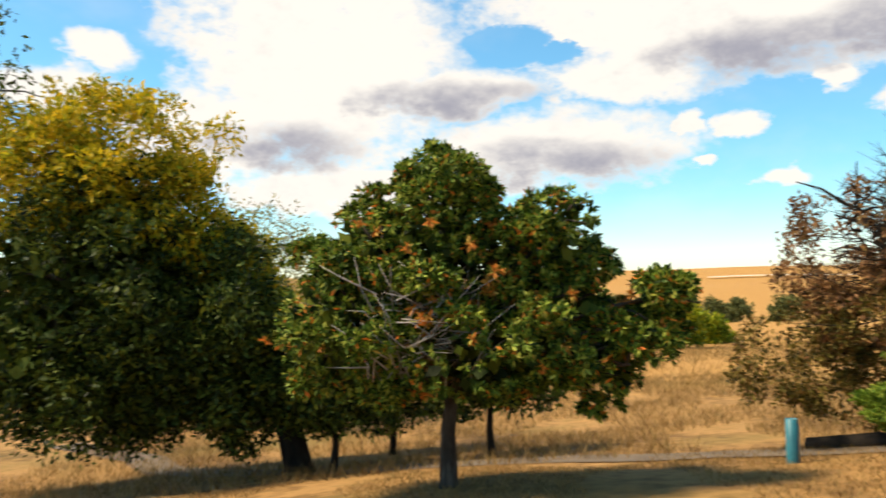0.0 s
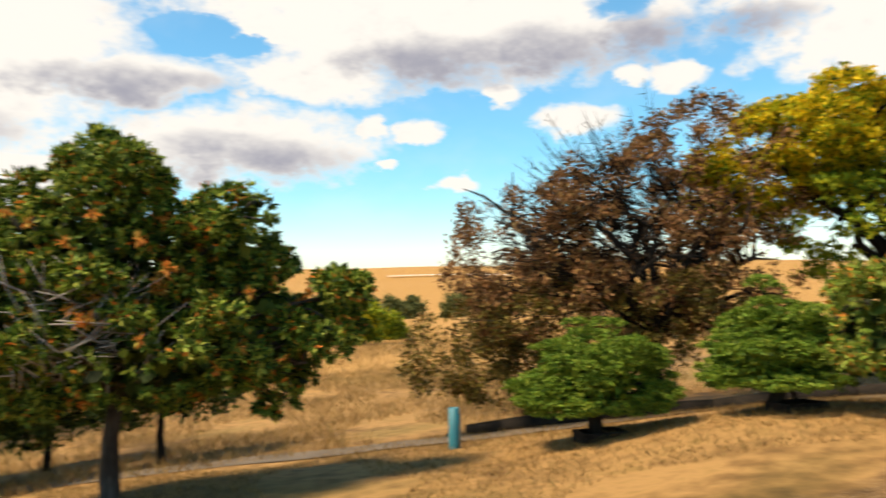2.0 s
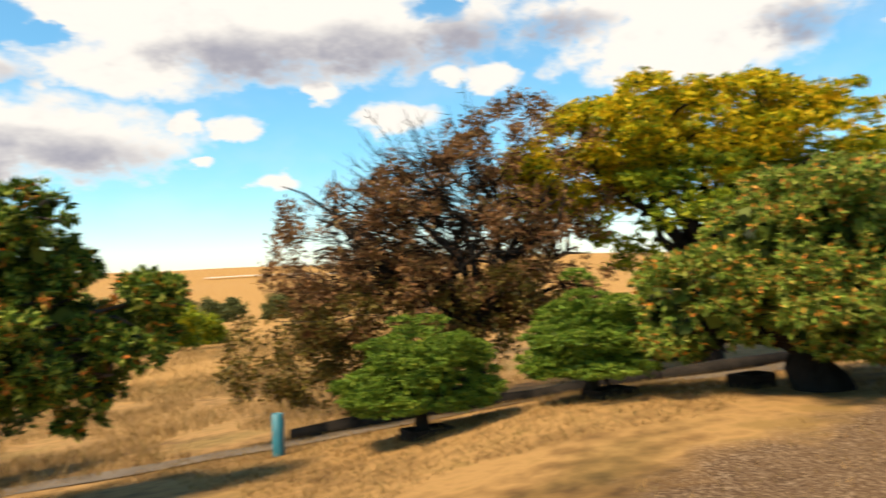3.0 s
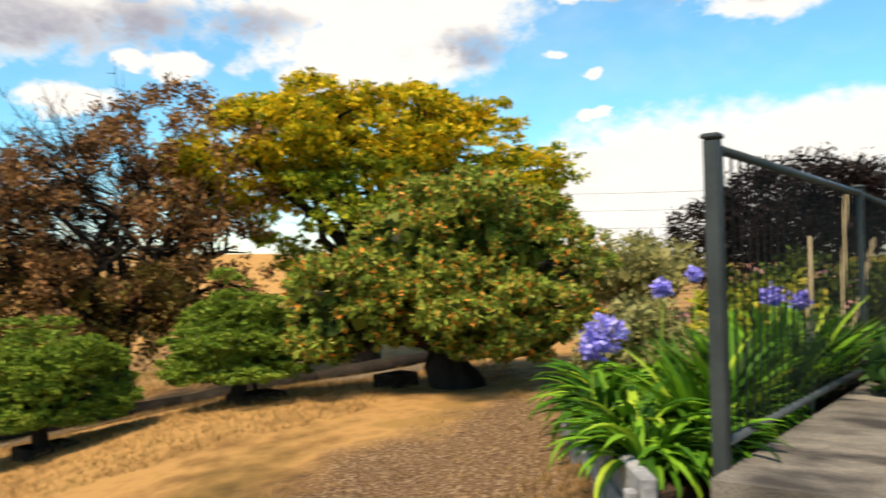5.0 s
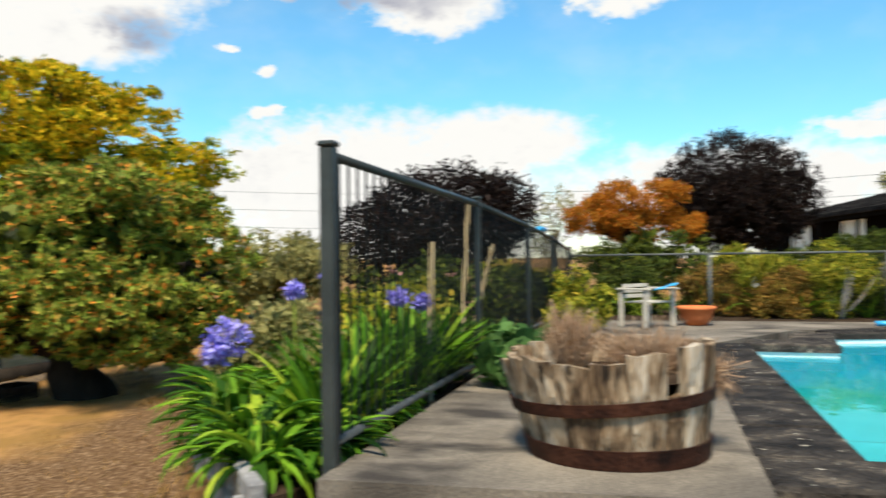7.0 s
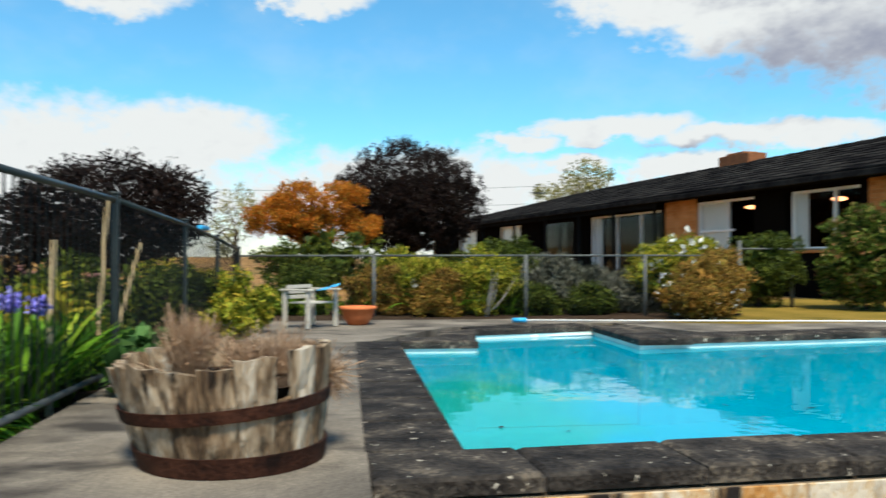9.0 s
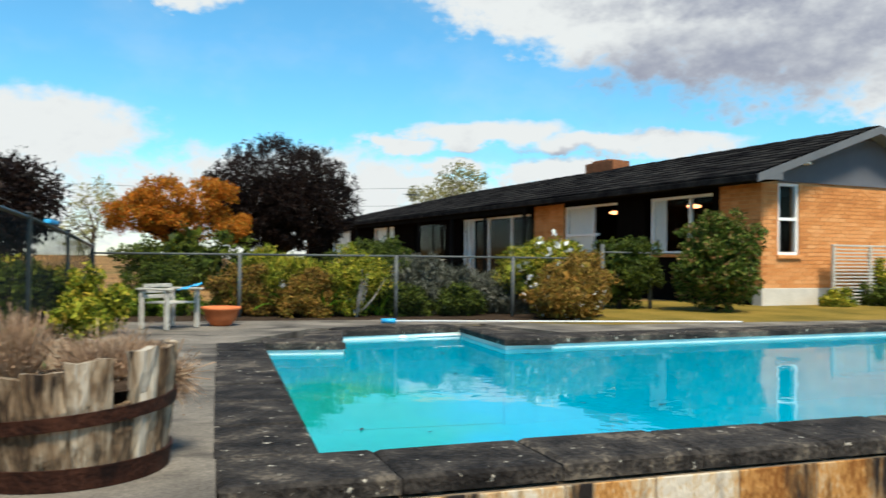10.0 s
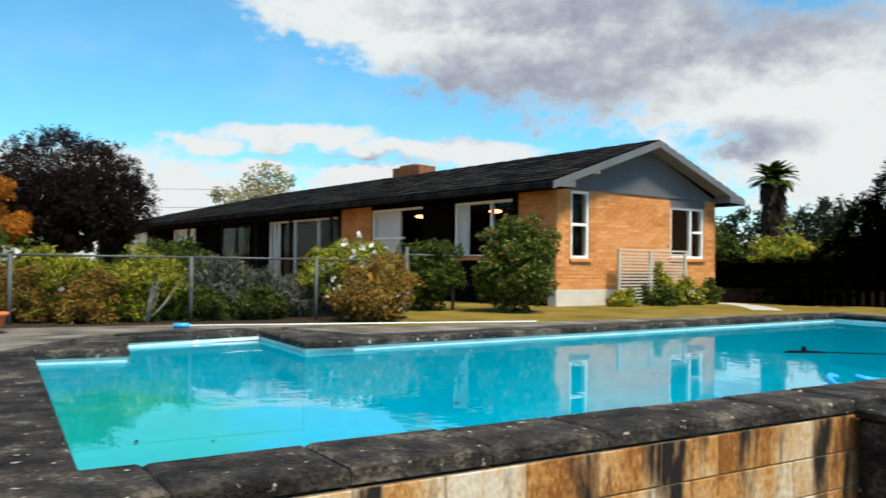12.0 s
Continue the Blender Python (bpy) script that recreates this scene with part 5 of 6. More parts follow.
# orange-leaved tree
orange = tree("tree", on_ground(-0.86, 7.45), 0.075, (-0.80, 7.5, 0.0),
     [(-0.95, 7.5, 1.02, 0.95, 0.95, 0.78), (-0.80, 7.5, 1.70, 0.40, 0.5, 0.44), (-0.22, 7.4, 0.98, 0.45, 0.6, 0.46), (-1.55, 7.4, 1.10, 0.52, 0.6, 0.46), (-1.75, 7.3, 0.45, 0.72, 0.8, 0.72), (0.0, 7.4, 0.55, 0.78, 0.8, 0.68), (-0.6, 7.0, 0.22, 0.9, 0.7, 0.45),
      (0.24, 7.15, 1.25, 0.31, 0.4, 0.46), (0.87, 7.1, 0.56, 0.18, 0.3, 0.40), (0.56, 7.1, 0.14, 0.30, 0.4, 0.40)],
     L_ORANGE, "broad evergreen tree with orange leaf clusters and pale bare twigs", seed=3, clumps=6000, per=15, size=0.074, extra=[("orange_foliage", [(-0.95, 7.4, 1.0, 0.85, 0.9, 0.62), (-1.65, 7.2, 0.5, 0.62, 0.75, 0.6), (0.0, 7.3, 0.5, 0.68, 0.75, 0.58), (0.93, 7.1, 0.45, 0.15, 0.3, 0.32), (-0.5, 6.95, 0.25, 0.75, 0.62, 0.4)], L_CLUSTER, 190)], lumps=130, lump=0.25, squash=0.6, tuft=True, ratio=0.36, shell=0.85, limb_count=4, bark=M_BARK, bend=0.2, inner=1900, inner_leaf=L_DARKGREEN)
rt = random.Random(8)
sh = Shape()
for i in range(120):
    s0 = Vector((rt.uniform(-0.5, 0.4), rt.uniform(-0.1, 0.5), rt.uniform(-0.5, 0.3)))
    e0 = s0 + Vector((rt.uniform(-1, 1), rt.uniform(-0.5, 0.2), rt.uniform(-0.1, 1))).normalized() * rt.uniform(0.25, 0.6)
    sh.add(tube([s0, s0.lerp(e0, 0.5) + Vector((rt.uniform(-1, 1), 0, rt.uniform(-1, 1))) * 0.06, e0], [0.0075, 0.0055, 0.002], 4))
tw2 = tagged(sh.put("twig_tangle", M_PALEBARK, orange), "tangle of pale bare lichened twigs", kind="stuff")
tw2.matrix_parent_inverse = orange.matrix_world.inverted()
tw2.matrix_basis = pose(-1.0, 6.75, 0.45)

# big dark tree with a yellowing top
tree("tree", on_ground(-3.05, 10.9), 0.17, (-3.5, 10.9, 0.6),
     [(-5.9, 10.9, 1.0, 2.0, 1.6, 1.5), (-4.6, 11.2, 0.5, 1.5, 1.4, 1.4), (-6.3, 10.6, 0.0, 1.6, 1.4, 1.0), (-4.0, 11.4, 0.1, 0.9, 1.1, 1.1), (-5.0, 10.8, -0.30, 1.8, 1.3, 0.72), (-3.5, 11.3, -0.1, 0.6, 0.8, 0.8), (-3.7, 11.0, -0.6, 0.9, 0.8, 0.5), (-5.6, 10.4, -0.55, 1.3, 0.9, 0.5)],
     L_DARKGREEN, "large dark green tree with golden foliage at its top", seed=11, clumps=6500, per=14, size=0.10, clump=0.16, lumps=240, lump=0.42, shell=0.7, bark=M_DARKBARK, inner=5000,
     extra=[("golden_top", [(-5.6, 11.0, 2.65, 1.2, 1.0, 0.95), (-4.8, 11.2, 1.75, 0.7, 0.8, 0.7), (-6.6, 10.8, 2.3, 1.0, 1.0, 0.9), (-4.2, 11.5, 1.1, 0.45, 0.6, 0.5), (-3.95, 11.3, 0.6, 0.45, 0.6, 0.55)], L_YELLOWTOP, 2400)])
tree("tree", on_ground(-8.3, 11.2), 0.12, (-8.2, 11.2, 2.0), [(-7.9, 11.2, 4.0, 0.9, 1.0, 1.6), (-7.6, 11.0, 3.0, 0.7, 0.8, 0.7)], L_DARKGREEN, "tall thin dark tree beside the large one", seed=13, clumps=110, per=12, size=0.12, clump=0.2)
for i, (x, y, s) in enumerate([(-2.55, 10.7, 1.0), (-0.5, 10.9, 1.0), (-2.0, 12.4, 1.1)]):
    b0 = on_ground(x, y)
    tree("small_tree", b0, 0.05, (x, y, b0[2] + 0.7), [(x, y, b0[2] + 1.25, 0.85 * s, 0.8, 0.6), (x + 0.35, y, b0[2] + 0.95, 0.65, 0.6, 0.45), (x - 0.4, y + 0.1, b0[2] + 0.9, 0.6, 0.6, 0.42)], L_DARKGREEN, "small dark-trunked tree in the shade behind", seed=20 + i, clumps=620, per=12, size=0.10, clump=0.15, bark=M_DARKBARK)
b0 = on_ground(-5.4, 17.2)
tree("pale_tree", b0, 0.1, (-5.4, 17.2, 1.0), [(-5.4, 17.2, 1.6, 1.2, 1.2, 1.2), (-4.7, 17.0, 0.5, 1.4, 1.2, 1.3)], L_OLIVE, "wispy pale olive tree half bare", seed=31, clumps=900, per=7, size=0.10, clump=0.3, bark=M_PALEBARK, twigs=7)

# teal tree guard
tg_ = base_at("tree_guard", pose(*on_ground(2.27, 7.85, -0.03)) @ Matrix.Diagonal((0.74, 0.74, 0.92, 1)), "upright faded teal plastic tree guard tube", "tree guard")
sh = Shape()
v, f = [], []
for k in range(20):
    an = 2 * math.pi * k / 20
    for r, z in ((0.075, 0.0), (0.073, 0.47), (0.069, 0.47), (0.070, 0.0)):
        v.append((r * math.cos(an), r * math.sin(an), z))
for k in range(20):
    for j in range(3):
        f.append((k * 4 + j, ((k + 1) % 20) * 4 + j, ((k + 1) % 20) * 4 + j + 1, k * 4 + j + 1))
sh.add((v, f)).put("tube", M_TEAL, tg_)
Shape().add(pipe((0.085, 0, -0.1), (0.085, 0, 0.40), 0.012)).put("stake", M_STAKE, tg_)

# small round trees
def round_tree(x, y, foot, low, head, rx, seed):
    b0 = (x, y, ground_z(x, y))
    zc = low + (head - low) * 0.22
    tree("round_tree", b0, 0.06, (x - 0.02, y, zc), [(x, y, zc, rx, rx, head - zc), (x - rx * 0.35, y, zc, rx * 0.6, rx * 0.6, (head - zc) * 0.7), (x + rx * 0.35, y, zc, rx * 0.6, rx * 0.6, (head - zc) * 0.7)],
         L_ROUND, "small round-headed olive green tree with layered foliage", seed=seed, clumps=4600, per=15, size=0.036, clump=0.045, lumps=150, lump=0.15, squash=0.42, bark=M_DARKBARK, droop=0.1, flat=0.4, shell=0.9, inner=1200, keep=lambda x_, y_, z_: z_ > low - b0[2])


round_tree(3.03, 6.37, -0.55, -0.32, 0.47, 0.63, 41)
round_tree(4.32, 5.70, -0.33, -0.12, 0.74, 0.53, 42)
for i, (x, y) in enumerate([(3.05, 6.32), (4.42, 5.58)]):
    b0 = base_at("timber_surround", pose(*on_ground(x, y)), "dark low timber surround at the foot of a tree", "surround", "timber surrounds")
    for a, b_, c, d in ((-0.2, 0.2, -0.14, -0.11), (-0.2, 0.2, 0.11, 0.14), (-0.2, -0.17, -0.105, 0.105), (0.17, 0.2, -0.105, 0.105)):
        part("board", box(a, b_, c, d, -0.05, 0.055, 0.005), M_WOODBOX, b0)

# copper tree
b0 = on_ground(4.7, 8.05)
copper = tree("copper_tree", b0, 0.13, (4.75, 8.1, 0.35),
     [(4.6, 8.3, 1.35, 1.45, 1.2, 0.95), (3.6, 8.8, 1.15, 1.0, 0.9, 0.85), (5.3, 8.0, 1.9, 1.1, 1.0, 0.95), (4.0, 8.5, 0.45, 1.3, 1.0, 0.55), (5.5, 7.9, 0.8, 0.9, 0.8, 0.8)],
     L_COPPER, "spreading copper-brown tree, thin leaved and feathery", seed=51, clumps=5200, per=11, extra=[("bronze_underside", [(2.85, 9.2, -0.05, 0.60, 0.6, 0.60), (3.35, 9.0, -0.35, 0.7, 0.6, 0.42), (3.9, 8.5, 0.25, 1.2, 0.9, 0.5), (4.9, 8.0, 0.35, 0.9, 0.8, 0.5)], L_BRONZE, 2700)], size=0.065, lumps=240, lump=0.19, clump=0.10, shell=0.6, keep=lambda x_, y_, z_: noise.noise(Vector((x_ * 3.0, y_ * 1.1, z_ * 4.2))) > -0.16, twigs=9, limb_count=5, bark=M_DARKBARK, bend=0.25)
rt = random.Random(18)
sh = Shape()
for i in range(210):
    an = rt.uniform(-0.2, 1.45)
    root = Vector((5.0 + rt.uniform(-0.5, 0.6), 8.2, 0.5 + rt.uniform(-0.1, 0.9)))
    d = Vector((-math.cos(an) + 0.25 * rt.uniform(-1, 1), 0.3 * math.cos(an) + rt.uniform(-0.35, 0.35), math.sin(an) * 0.85)).normalized()
    L = (2.2 - 0.55 * math.sin(an)) * rt.uniform(0.72, 1.0)
    e0 = root + d * L
    s0 = root.lerp(e0, 0.45)
    sh.add(tube([s0, s0.lerp(e0, 0.5) + Vector((0, 0, -0.05)), e0 + Vector((0, 0, 0.06))], [0.009, 0.006, 0.002], 4))
    for _ in range(9):
        q = s0.lerp(e0, rt.uniform(0.2, 0.95))
        sh.add(tube([q, q + Vector((rt.uniform(-1, 0.4), rt.uniform(-0.6, 0.6), rt.uniform(-0.2, 0.9))) * 0.16], [0.005, 0.002], 3, False))
fb = sh.put("feathery_twig", M_DARKBARK, copper)
fb.matrix_parent_inverse = copper.matrix_world.inverted()
tagged(fb, "thin bare upswept branch ends", kind="stuff")

# golden tree
b0 = on_ground(7.6, 7.3)
tree("golden_tree", b0, 0.16, (7.6, 7.3, 1.0),
     [(7.5, 7.5, 2.25, 1.6, 1.4, 0.80), (6.6, 8.2, 2.1, 1.0, 1.0, 0.72), (8.5, 6.4, 2.0, 1.1, 1.1, 0.85), (7.9, 7.0, 2.6, 0.9, 0.9, 0.48)],
     L_YELLOW, "spreading tree turning from green to gold", seed=61, clumps=3600, per=15, size=0.085, clump=0.12, lumps=130, lump=0.36, squash=0.42, shell=0.75, flat=0.5, twigs=5, limb_count=4, bark=M_DARKBARK,
     extra=[("green_underside", [(7.3, 7.4, 1.45, 1.4, 1.2, 0.75), (8.7, 6.1, 1.4, 0.9, 0.9, 0.7), (8.9, 5.8, 1.9, 0.6, 0.7, 0.5)], L_GREENY, 1100)])

# big rhododendron
b0 = on_ground(5.64, 4.42)
tree("rhododendron", b0, 0.20, (5.6, 4.5, 0.15),
     [(5.60, 4.50, 0.85, 1.05, 1.0, 0.70), (5.0, 5.0, 0.45, 0.75, 0.75, 0.50), (5.98, 3.95, 0.65, 0.66, 0.72, 0.62), (5.55, 4.3, 0.40, 1.0, 0.95, 0.42), (4.75, 5.3, 0.15, 0.45, 0.5, 0.35), (5.75, 4.3, 1.2, 0.7, 0.7, 0.38)],
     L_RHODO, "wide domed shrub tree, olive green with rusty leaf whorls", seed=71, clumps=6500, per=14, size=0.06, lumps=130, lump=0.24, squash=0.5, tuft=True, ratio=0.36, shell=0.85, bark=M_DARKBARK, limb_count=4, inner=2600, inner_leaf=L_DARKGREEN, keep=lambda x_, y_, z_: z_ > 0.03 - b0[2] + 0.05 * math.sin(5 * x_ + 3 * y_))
bx = base_at("timber_box", pose(*on_ground(5.45, 4.95)), "small dark slatted timber box under the shrub", "box")
for z in (0.0, 0.06):
    part("slat", box(-0.16, 0.16, -0.13, -0.11, z, z + 0.055, 0.004), M_WOODBOX, bx)
    part("slat", box(-0.16, 0.16, 0.11, 0.13, z, z + 0.055, 0.004), M_WOODBOX, bx)
for x in (-0.17, 0.15):
    part("end", box(x, x + 0.02, -0.108, 0.108, -0.03, 0.12, 0.004), M_WOODBOX, bx)

low = base_at("fallen_branch", pose(0, 0, 0), "low dark branch reaching out under the shrub", "branch")
Shape().add(tube([(5.7, 4.35, 0.05), (5.9, 4.05, -0.02), (6.08, 3.82, 0.02), (6.2, 3.6, 0.2)], [0.035, 0.028, 0.02, 0.008], 6)).put("bough", M_DARKBARK, low)
# a dark rounded line along the far side of the path
lg = base_at("path_edging", pose(0, 0, 0), "dark rounded edging along the path", "edging")
pts = [(2.9, 9.2), (4.0, 8.3), (5.0, 7.45), (6.2, 6.75), (7.6, 6.2)]
for (xa, ya), (xb, yb) in zip(pts, pts[1:]):
    Shape().add(tube([(xa, ya, ground_z(xa, ya) + 0.03), ((xa + xb) / 2, (ya + yb) / 2, ground_z((xa + xb) / 2, (ya + yb) / 2) + 0.05), (xb, yb, ground_z(xb, yb) + 0.03)], [0.09, 0.10, 0.09], 7)).put("edging_run", M_DARKBARK, lg)
for k in range(3):
    w = base_at("power_line", pose(0, 0, 0), "thin overhead power line in the distance", "cable", "power lines")
    pts = []
    for i in range(17):
        q = i / 16
        pts.append((60 * math.cos(radians(60 - 75 * q)) + 20, 75 * math.sin(radians(60 - 75 * q)), 9.3 - 1.7 * k - 4 * 1.2 * q * (1 - q) - 1.5 * q))
    Shape().add(tube(pts, [0.017] * 17, 4)).put("wire", M_STEEL, w)
ae = base_at("tv_aerial", HOUSE @ pose(24.0, -2.64, 2.8) @ Matrix.Scale(0.7, 4), "thin television aerial on the far roof", "aerial")
Shape().add(pipe((0, 0, 0), (0, 0, 1.5), 0.025)).put("mast", M_STEEL, ae)
Shape().add(pipe((-0.5, 0.5, 1.45), (0.5, -0.5, 1.45), 0.018)).put("boom", M_STEEL, ae)
for k in range(5):
    q = -0.45 + 0.22 * k
    Shape().add(pipe((q - 0.3, -q - 0.3, 1.46), (q + 0.3, -q + 0.3, 1.46), 0.012)).put("element", M_STEEL, ae)


def bush(name, x, y, z, rx, ry, rz, leaf, label, seed, clumps=300, per=12, size=0.07, clump=0.1, group="", flowers=None, **kw):
    b = base_at(name, pose(x, y, z), label, "shrub", group)
    rng = random.Random(seed)
    blobs = [(0, 0, rz * 0.95, rx * 0.8, ry * 0.8, rz)] + [(rng.uniform(-0.55, 0.55) * rx, rng.uniform(-0.55, 0.55) * ry, rng.uniform(0.5, 1.2) * rz, rx * 0.5, ry * 0.5, rz * 0.6) for _ in range(4)]
    limbs((0, 0, 0), (0, 0, rz * 0.5), 0.03, [(bl[0], bl[1], bl[2]) for bl in blobs], seed, "branching_stem", M_BARK, b, twigs=3, bend=0.05)
    crown("foliage", blobs, leaf, b, seed, clumps, per, size, clump, lumps=max(8, clumps // 22), lump=0.3 * min(rx, rz), **kw)
    inner_foliage(blobs, leaf, b, seed, clumps // 2, 0.28 * min(rx, rz))
    if flowers:
        mat, n, s = flowers
        rg = np.random.default_rng(seed)
        d = rg.normal(0, 1, (n, 3))
        d /= np.linalg.norm(d, axis=1)[:, None]
        c = np.array([0, 0, rz * 0.95]) + d * np.array([rx, ry, rz]) * 0.95
        cc = np.repeat(c, 6, 0) + rg.normal(0, s * 0.4, (n * 6, 3))
        v, f = leaves(cc, np.repeat(d, 6, 0), rg, s, 0.7, 0.0, 0.8)
        tagged(quads("blossom", v, f, mat, b), kind="stuff")
    return b


# bed inside and beyond the near fence
for i, (x, y, rx, rz, lf, lab) in enumerate([
        (5.9, 2.1, 0.5, 0.35, L_SHRUB, "leafy green shrub in the garden bed"), (6.4, 1.9, 0.45, 0.42, L_SHRUB, "leafy green shrub in the garden bed"),
        (7.2, 2.2, 0.7, 0.45, L_DARKGREEN, "dark green shrub in the garden bed"), (8.3, 2.2, 0.8, 0.52, L_DARKGREEN, "dark green shrub in the garden bed"),
        (9.6, 2.0, 0.75, 0.50, L_DARKGREEN, "dark green shrub in the garden bed"), (5.3, 2.6, 0.5, 0.33, L_OLIVE, "soft pale green bush in the bed"),
        (10.8, 1.8, 0.7, 0.50, L_SHRUB, "leafy green shrub in the garden bed")]):
    bush("shrub", x, y, -0.12, rx, rx, rz, lf, lab, 200 + i, 420, 12, 0.075, 0.1, flowers=(L_PINKF, 8, 0.05) if i in (0, 2) else None)
for i, (x, y) in enumerate([(5.0, 0.95), (5.45, 0.98), (5.9, 0.9)]):
    bush("broad_leaf_plant", x, y, 0.0, 0.26, 0.2, 0.15, L_BROAD, "low plant with broad fresh green leaves", 230 + i, 26, 6, 0.15, 0.08, ratio=0.6)
bush("shrub", 8.2, 0.85, 0.0, 0.26, 0.24, 0.20, L_SHRUB, "yellow-green shrub spilling onto the deck", 236, 300, 12, 0.07, 0.08)
bush("shrub", 8.9, 0.85, 0.0, 0.26, 0.24, 0.34, L_SHRUB, "yellow-green shrub spilling onto the deck", 237, 260, 12, 0.07, 0.08)
bush("pale_bush", *on_ground(12.6, 6.2), 1.3, 1.2, 0.75, L_OLIVE, "soft pale green bush beyond the garden", 240, 700, 12, 0.11, 0.18)
b0 = on_ground(15.6, 4.2)
tree("dark_red_tree", b0, 0.12, (15.6, 4.2, 0.8), [(15.6, 4.1, 1.55, 1.6, 1.5, 1.0), (15.2, 5.4, 1.1, 0.9, 1.0, 0.8), (15.8, 3.2, 1.7, 0.8, 0.9, 0.75)], L_DARKRED, "domed dark maroon weeping tree", seed=81, clumps=2200, per=13, size=0.10, clump=0.2, bark=M_DARKBARK)
b0 = on_ground(24.9, 3.0)
tree("wispy_tree", b0, 0.07, (24.9, 3.0, 1.6), [(24.9, 3.0, 2.1, 0.6, 0.6, 0.9), (24.9, 3.4, 1.3, 0.5, 0.5, 0.5)], L_OLIVE, "thin pale far tree", seed=83, clumps=120, per=10, size=0.11, clump=0.2)
tree("burnt_orange_tree", (24.3, 0.7, 0.0), 0.12, (24.3, 0.6, 1.2), [(24.3, 0.6, 2.3, 1.2, 1.5, 0.75), (24.2, 1.7, 1.9, 0.8, 0.9, 0.45), (24.3, 0.2, 1.7, 1.0, 1.4, 0.5)], L_BURNT, "burnt orange autumn tree", seed=85, clumps=2300, per=13, size=0.10, clump=0.15, lumps=90, lump=0.34, squash=0.5, bark=M_DARKBARK)
tree("dark_round_tree", (26.1, -2.2, 0.0), 0.2, (26.1, -2.2, 1.2), [(26.1, -2.2, 2.75, 1.9, 2.15, 1.70), (26.1, -1.4, 2.2, 1.4, 1.3, 1.1), (26.1, -3.2, 2.3, 1.3, 1.4, 1.15), (26.1, -2.2, 1.7, 1.6, 2.0, 0.7)], L_DARKRED, "large round dark maroon tree", seed=87, clumps=9000, per=14, size=0.085, clump=0.13, shell=0.6, bark=M_DARKBARK, keep=lambda x_, y_, z_: noise.noise(Vector((x_, y_ * 2.4, z_ * 2.8))) > -0.08 - 0.5 * smooth01(1.4, 3.2, z_))
bush("dark_hedge_bush", 22, 0.2, -0.1, 1.2, 2.8, 0.95, L_DARKGREEN, "dark green hedge beyond the garden", 241, 700, 12, 0.12, 0.18)
bush("dark_hedge_bush", 24.5, -4.6, -0.1, 1.2, 2.0, 0.7, L_DARKGREEN, "dark green hedge beyond the garden", 242, 500, 12, 0.12, 0.18)
tree("pale_far_tree", (43.3, -13.3, 0), 0.2, (43.3, -13.3, 3.5), [(43.3, -13.3, 5.1, 1.2, 1.3, 0.9), (43.3, -11.9, 4.2, 1.2, 1.6, 0.6)], L_OLIVE, "pale grey tree rising behind the roof", seed=89, clumps=260, per=9, size=0.2, clump=0.35, bark=M_PALEBARK)

# shrubs along the boundary fence, in a bed of dark soil
tagged(part("shrub_bed", prism([(10.5, 1.2), (13.2, 1.2), (13.2, -5.8), (11.2, -5.8), (10.1, -4.6), (10.45, -3.0)], -0.3, -0.014), M_SOIL), "dark soil bed along the boundary fence", "soil", kind="structure")
bush("low_hedge", 11.75, 0.25, -0.05, 0.35, 1.2, 0.19, L_ROUND, "low clipped green hedge beyond the deck", 244, 700, 12, 0.05, 0.06)
for i, (x, y, rx, rz, lf, lab, fl) in enumerate([
        (12.2, -0.75, 0.5, 0.32, L_TAN, "tan-leaved shrub behind the netting", None), (12.3, -1.4, 0.65, 0.40, L_SHRUB, "tall grassy green shrub by the fence", (L_WHITEF, 4, 0.08)),
        (11.9, -2.1, 0.5, 0.42, L_SHRUB, "yellow-green shrub by the fence", None), (12.4, -3.2, 0.75, 0.38, L_LAVENDER, "grey lavender bush behind the netting", None),
        (12.3, -4.1, 0.55, 0.30, L_LAVENDER, "grey lavender bush behind the netting", None), (12.2, -5.0, 0.70, 0.54, L_SHRUB, "leafy rose bush with white blooms", (L_WHITEF, 14, 0.09)),
        (10.9, -4.85, 0.58, 0.36, L_TAN, "bronze shrub with small pale flowers", (L_WHITEF, 40, 0.03)), (11.3, -5.2, 0.5, 0.44, L_TAN, "bronze shrub with small pale flowers", None),
        (12.3, 0.5, 0.5, 0.30, L_DARKGREEN, "dark green shrub by the fence", None),
        (12.6, -1.1, 0.4, 0.42, L_SHRUB, "tall grassy green shrub by the fence", None), (11.75, -1.5, 0.42, 0.28, L_TAN, "tan-leaved shrub before the netting", None), (12.7, -2.6, 0.5, 0.5, L_DARKGREEN, "dark green shrub behind the netting", None),
        # low undergrowth added for the dark shade at the shrubs' feet
        (11.9, -3.6, 0.5, 0.2, L_DARKGREEN, "low dark green undergrowth standing in for shade along the fence", None), (11.8, -2.9, 0.45, 0.2, L_DARKGREEN, "low dark green undergrowth standing in for shade along the fence", None), (12.6, -5.5, 0.55, 0.56, L_SHRUB, "leafy rose bush with white blooms", (L_WHITEF, 8, 0.09))]):
    wild = dict(droop=-1.0, ratio=0.2, flat=1.4) if "grassy" in lab or "lavender" in lab else {}
    bush("shrub", x - 0.4, y, -0.05, rx, rx, rz * 1.18, lf, lab, 250 + i, 1200, 13, 0.10 if wild else 0.05, 0.085, flowers=fl, **wild)
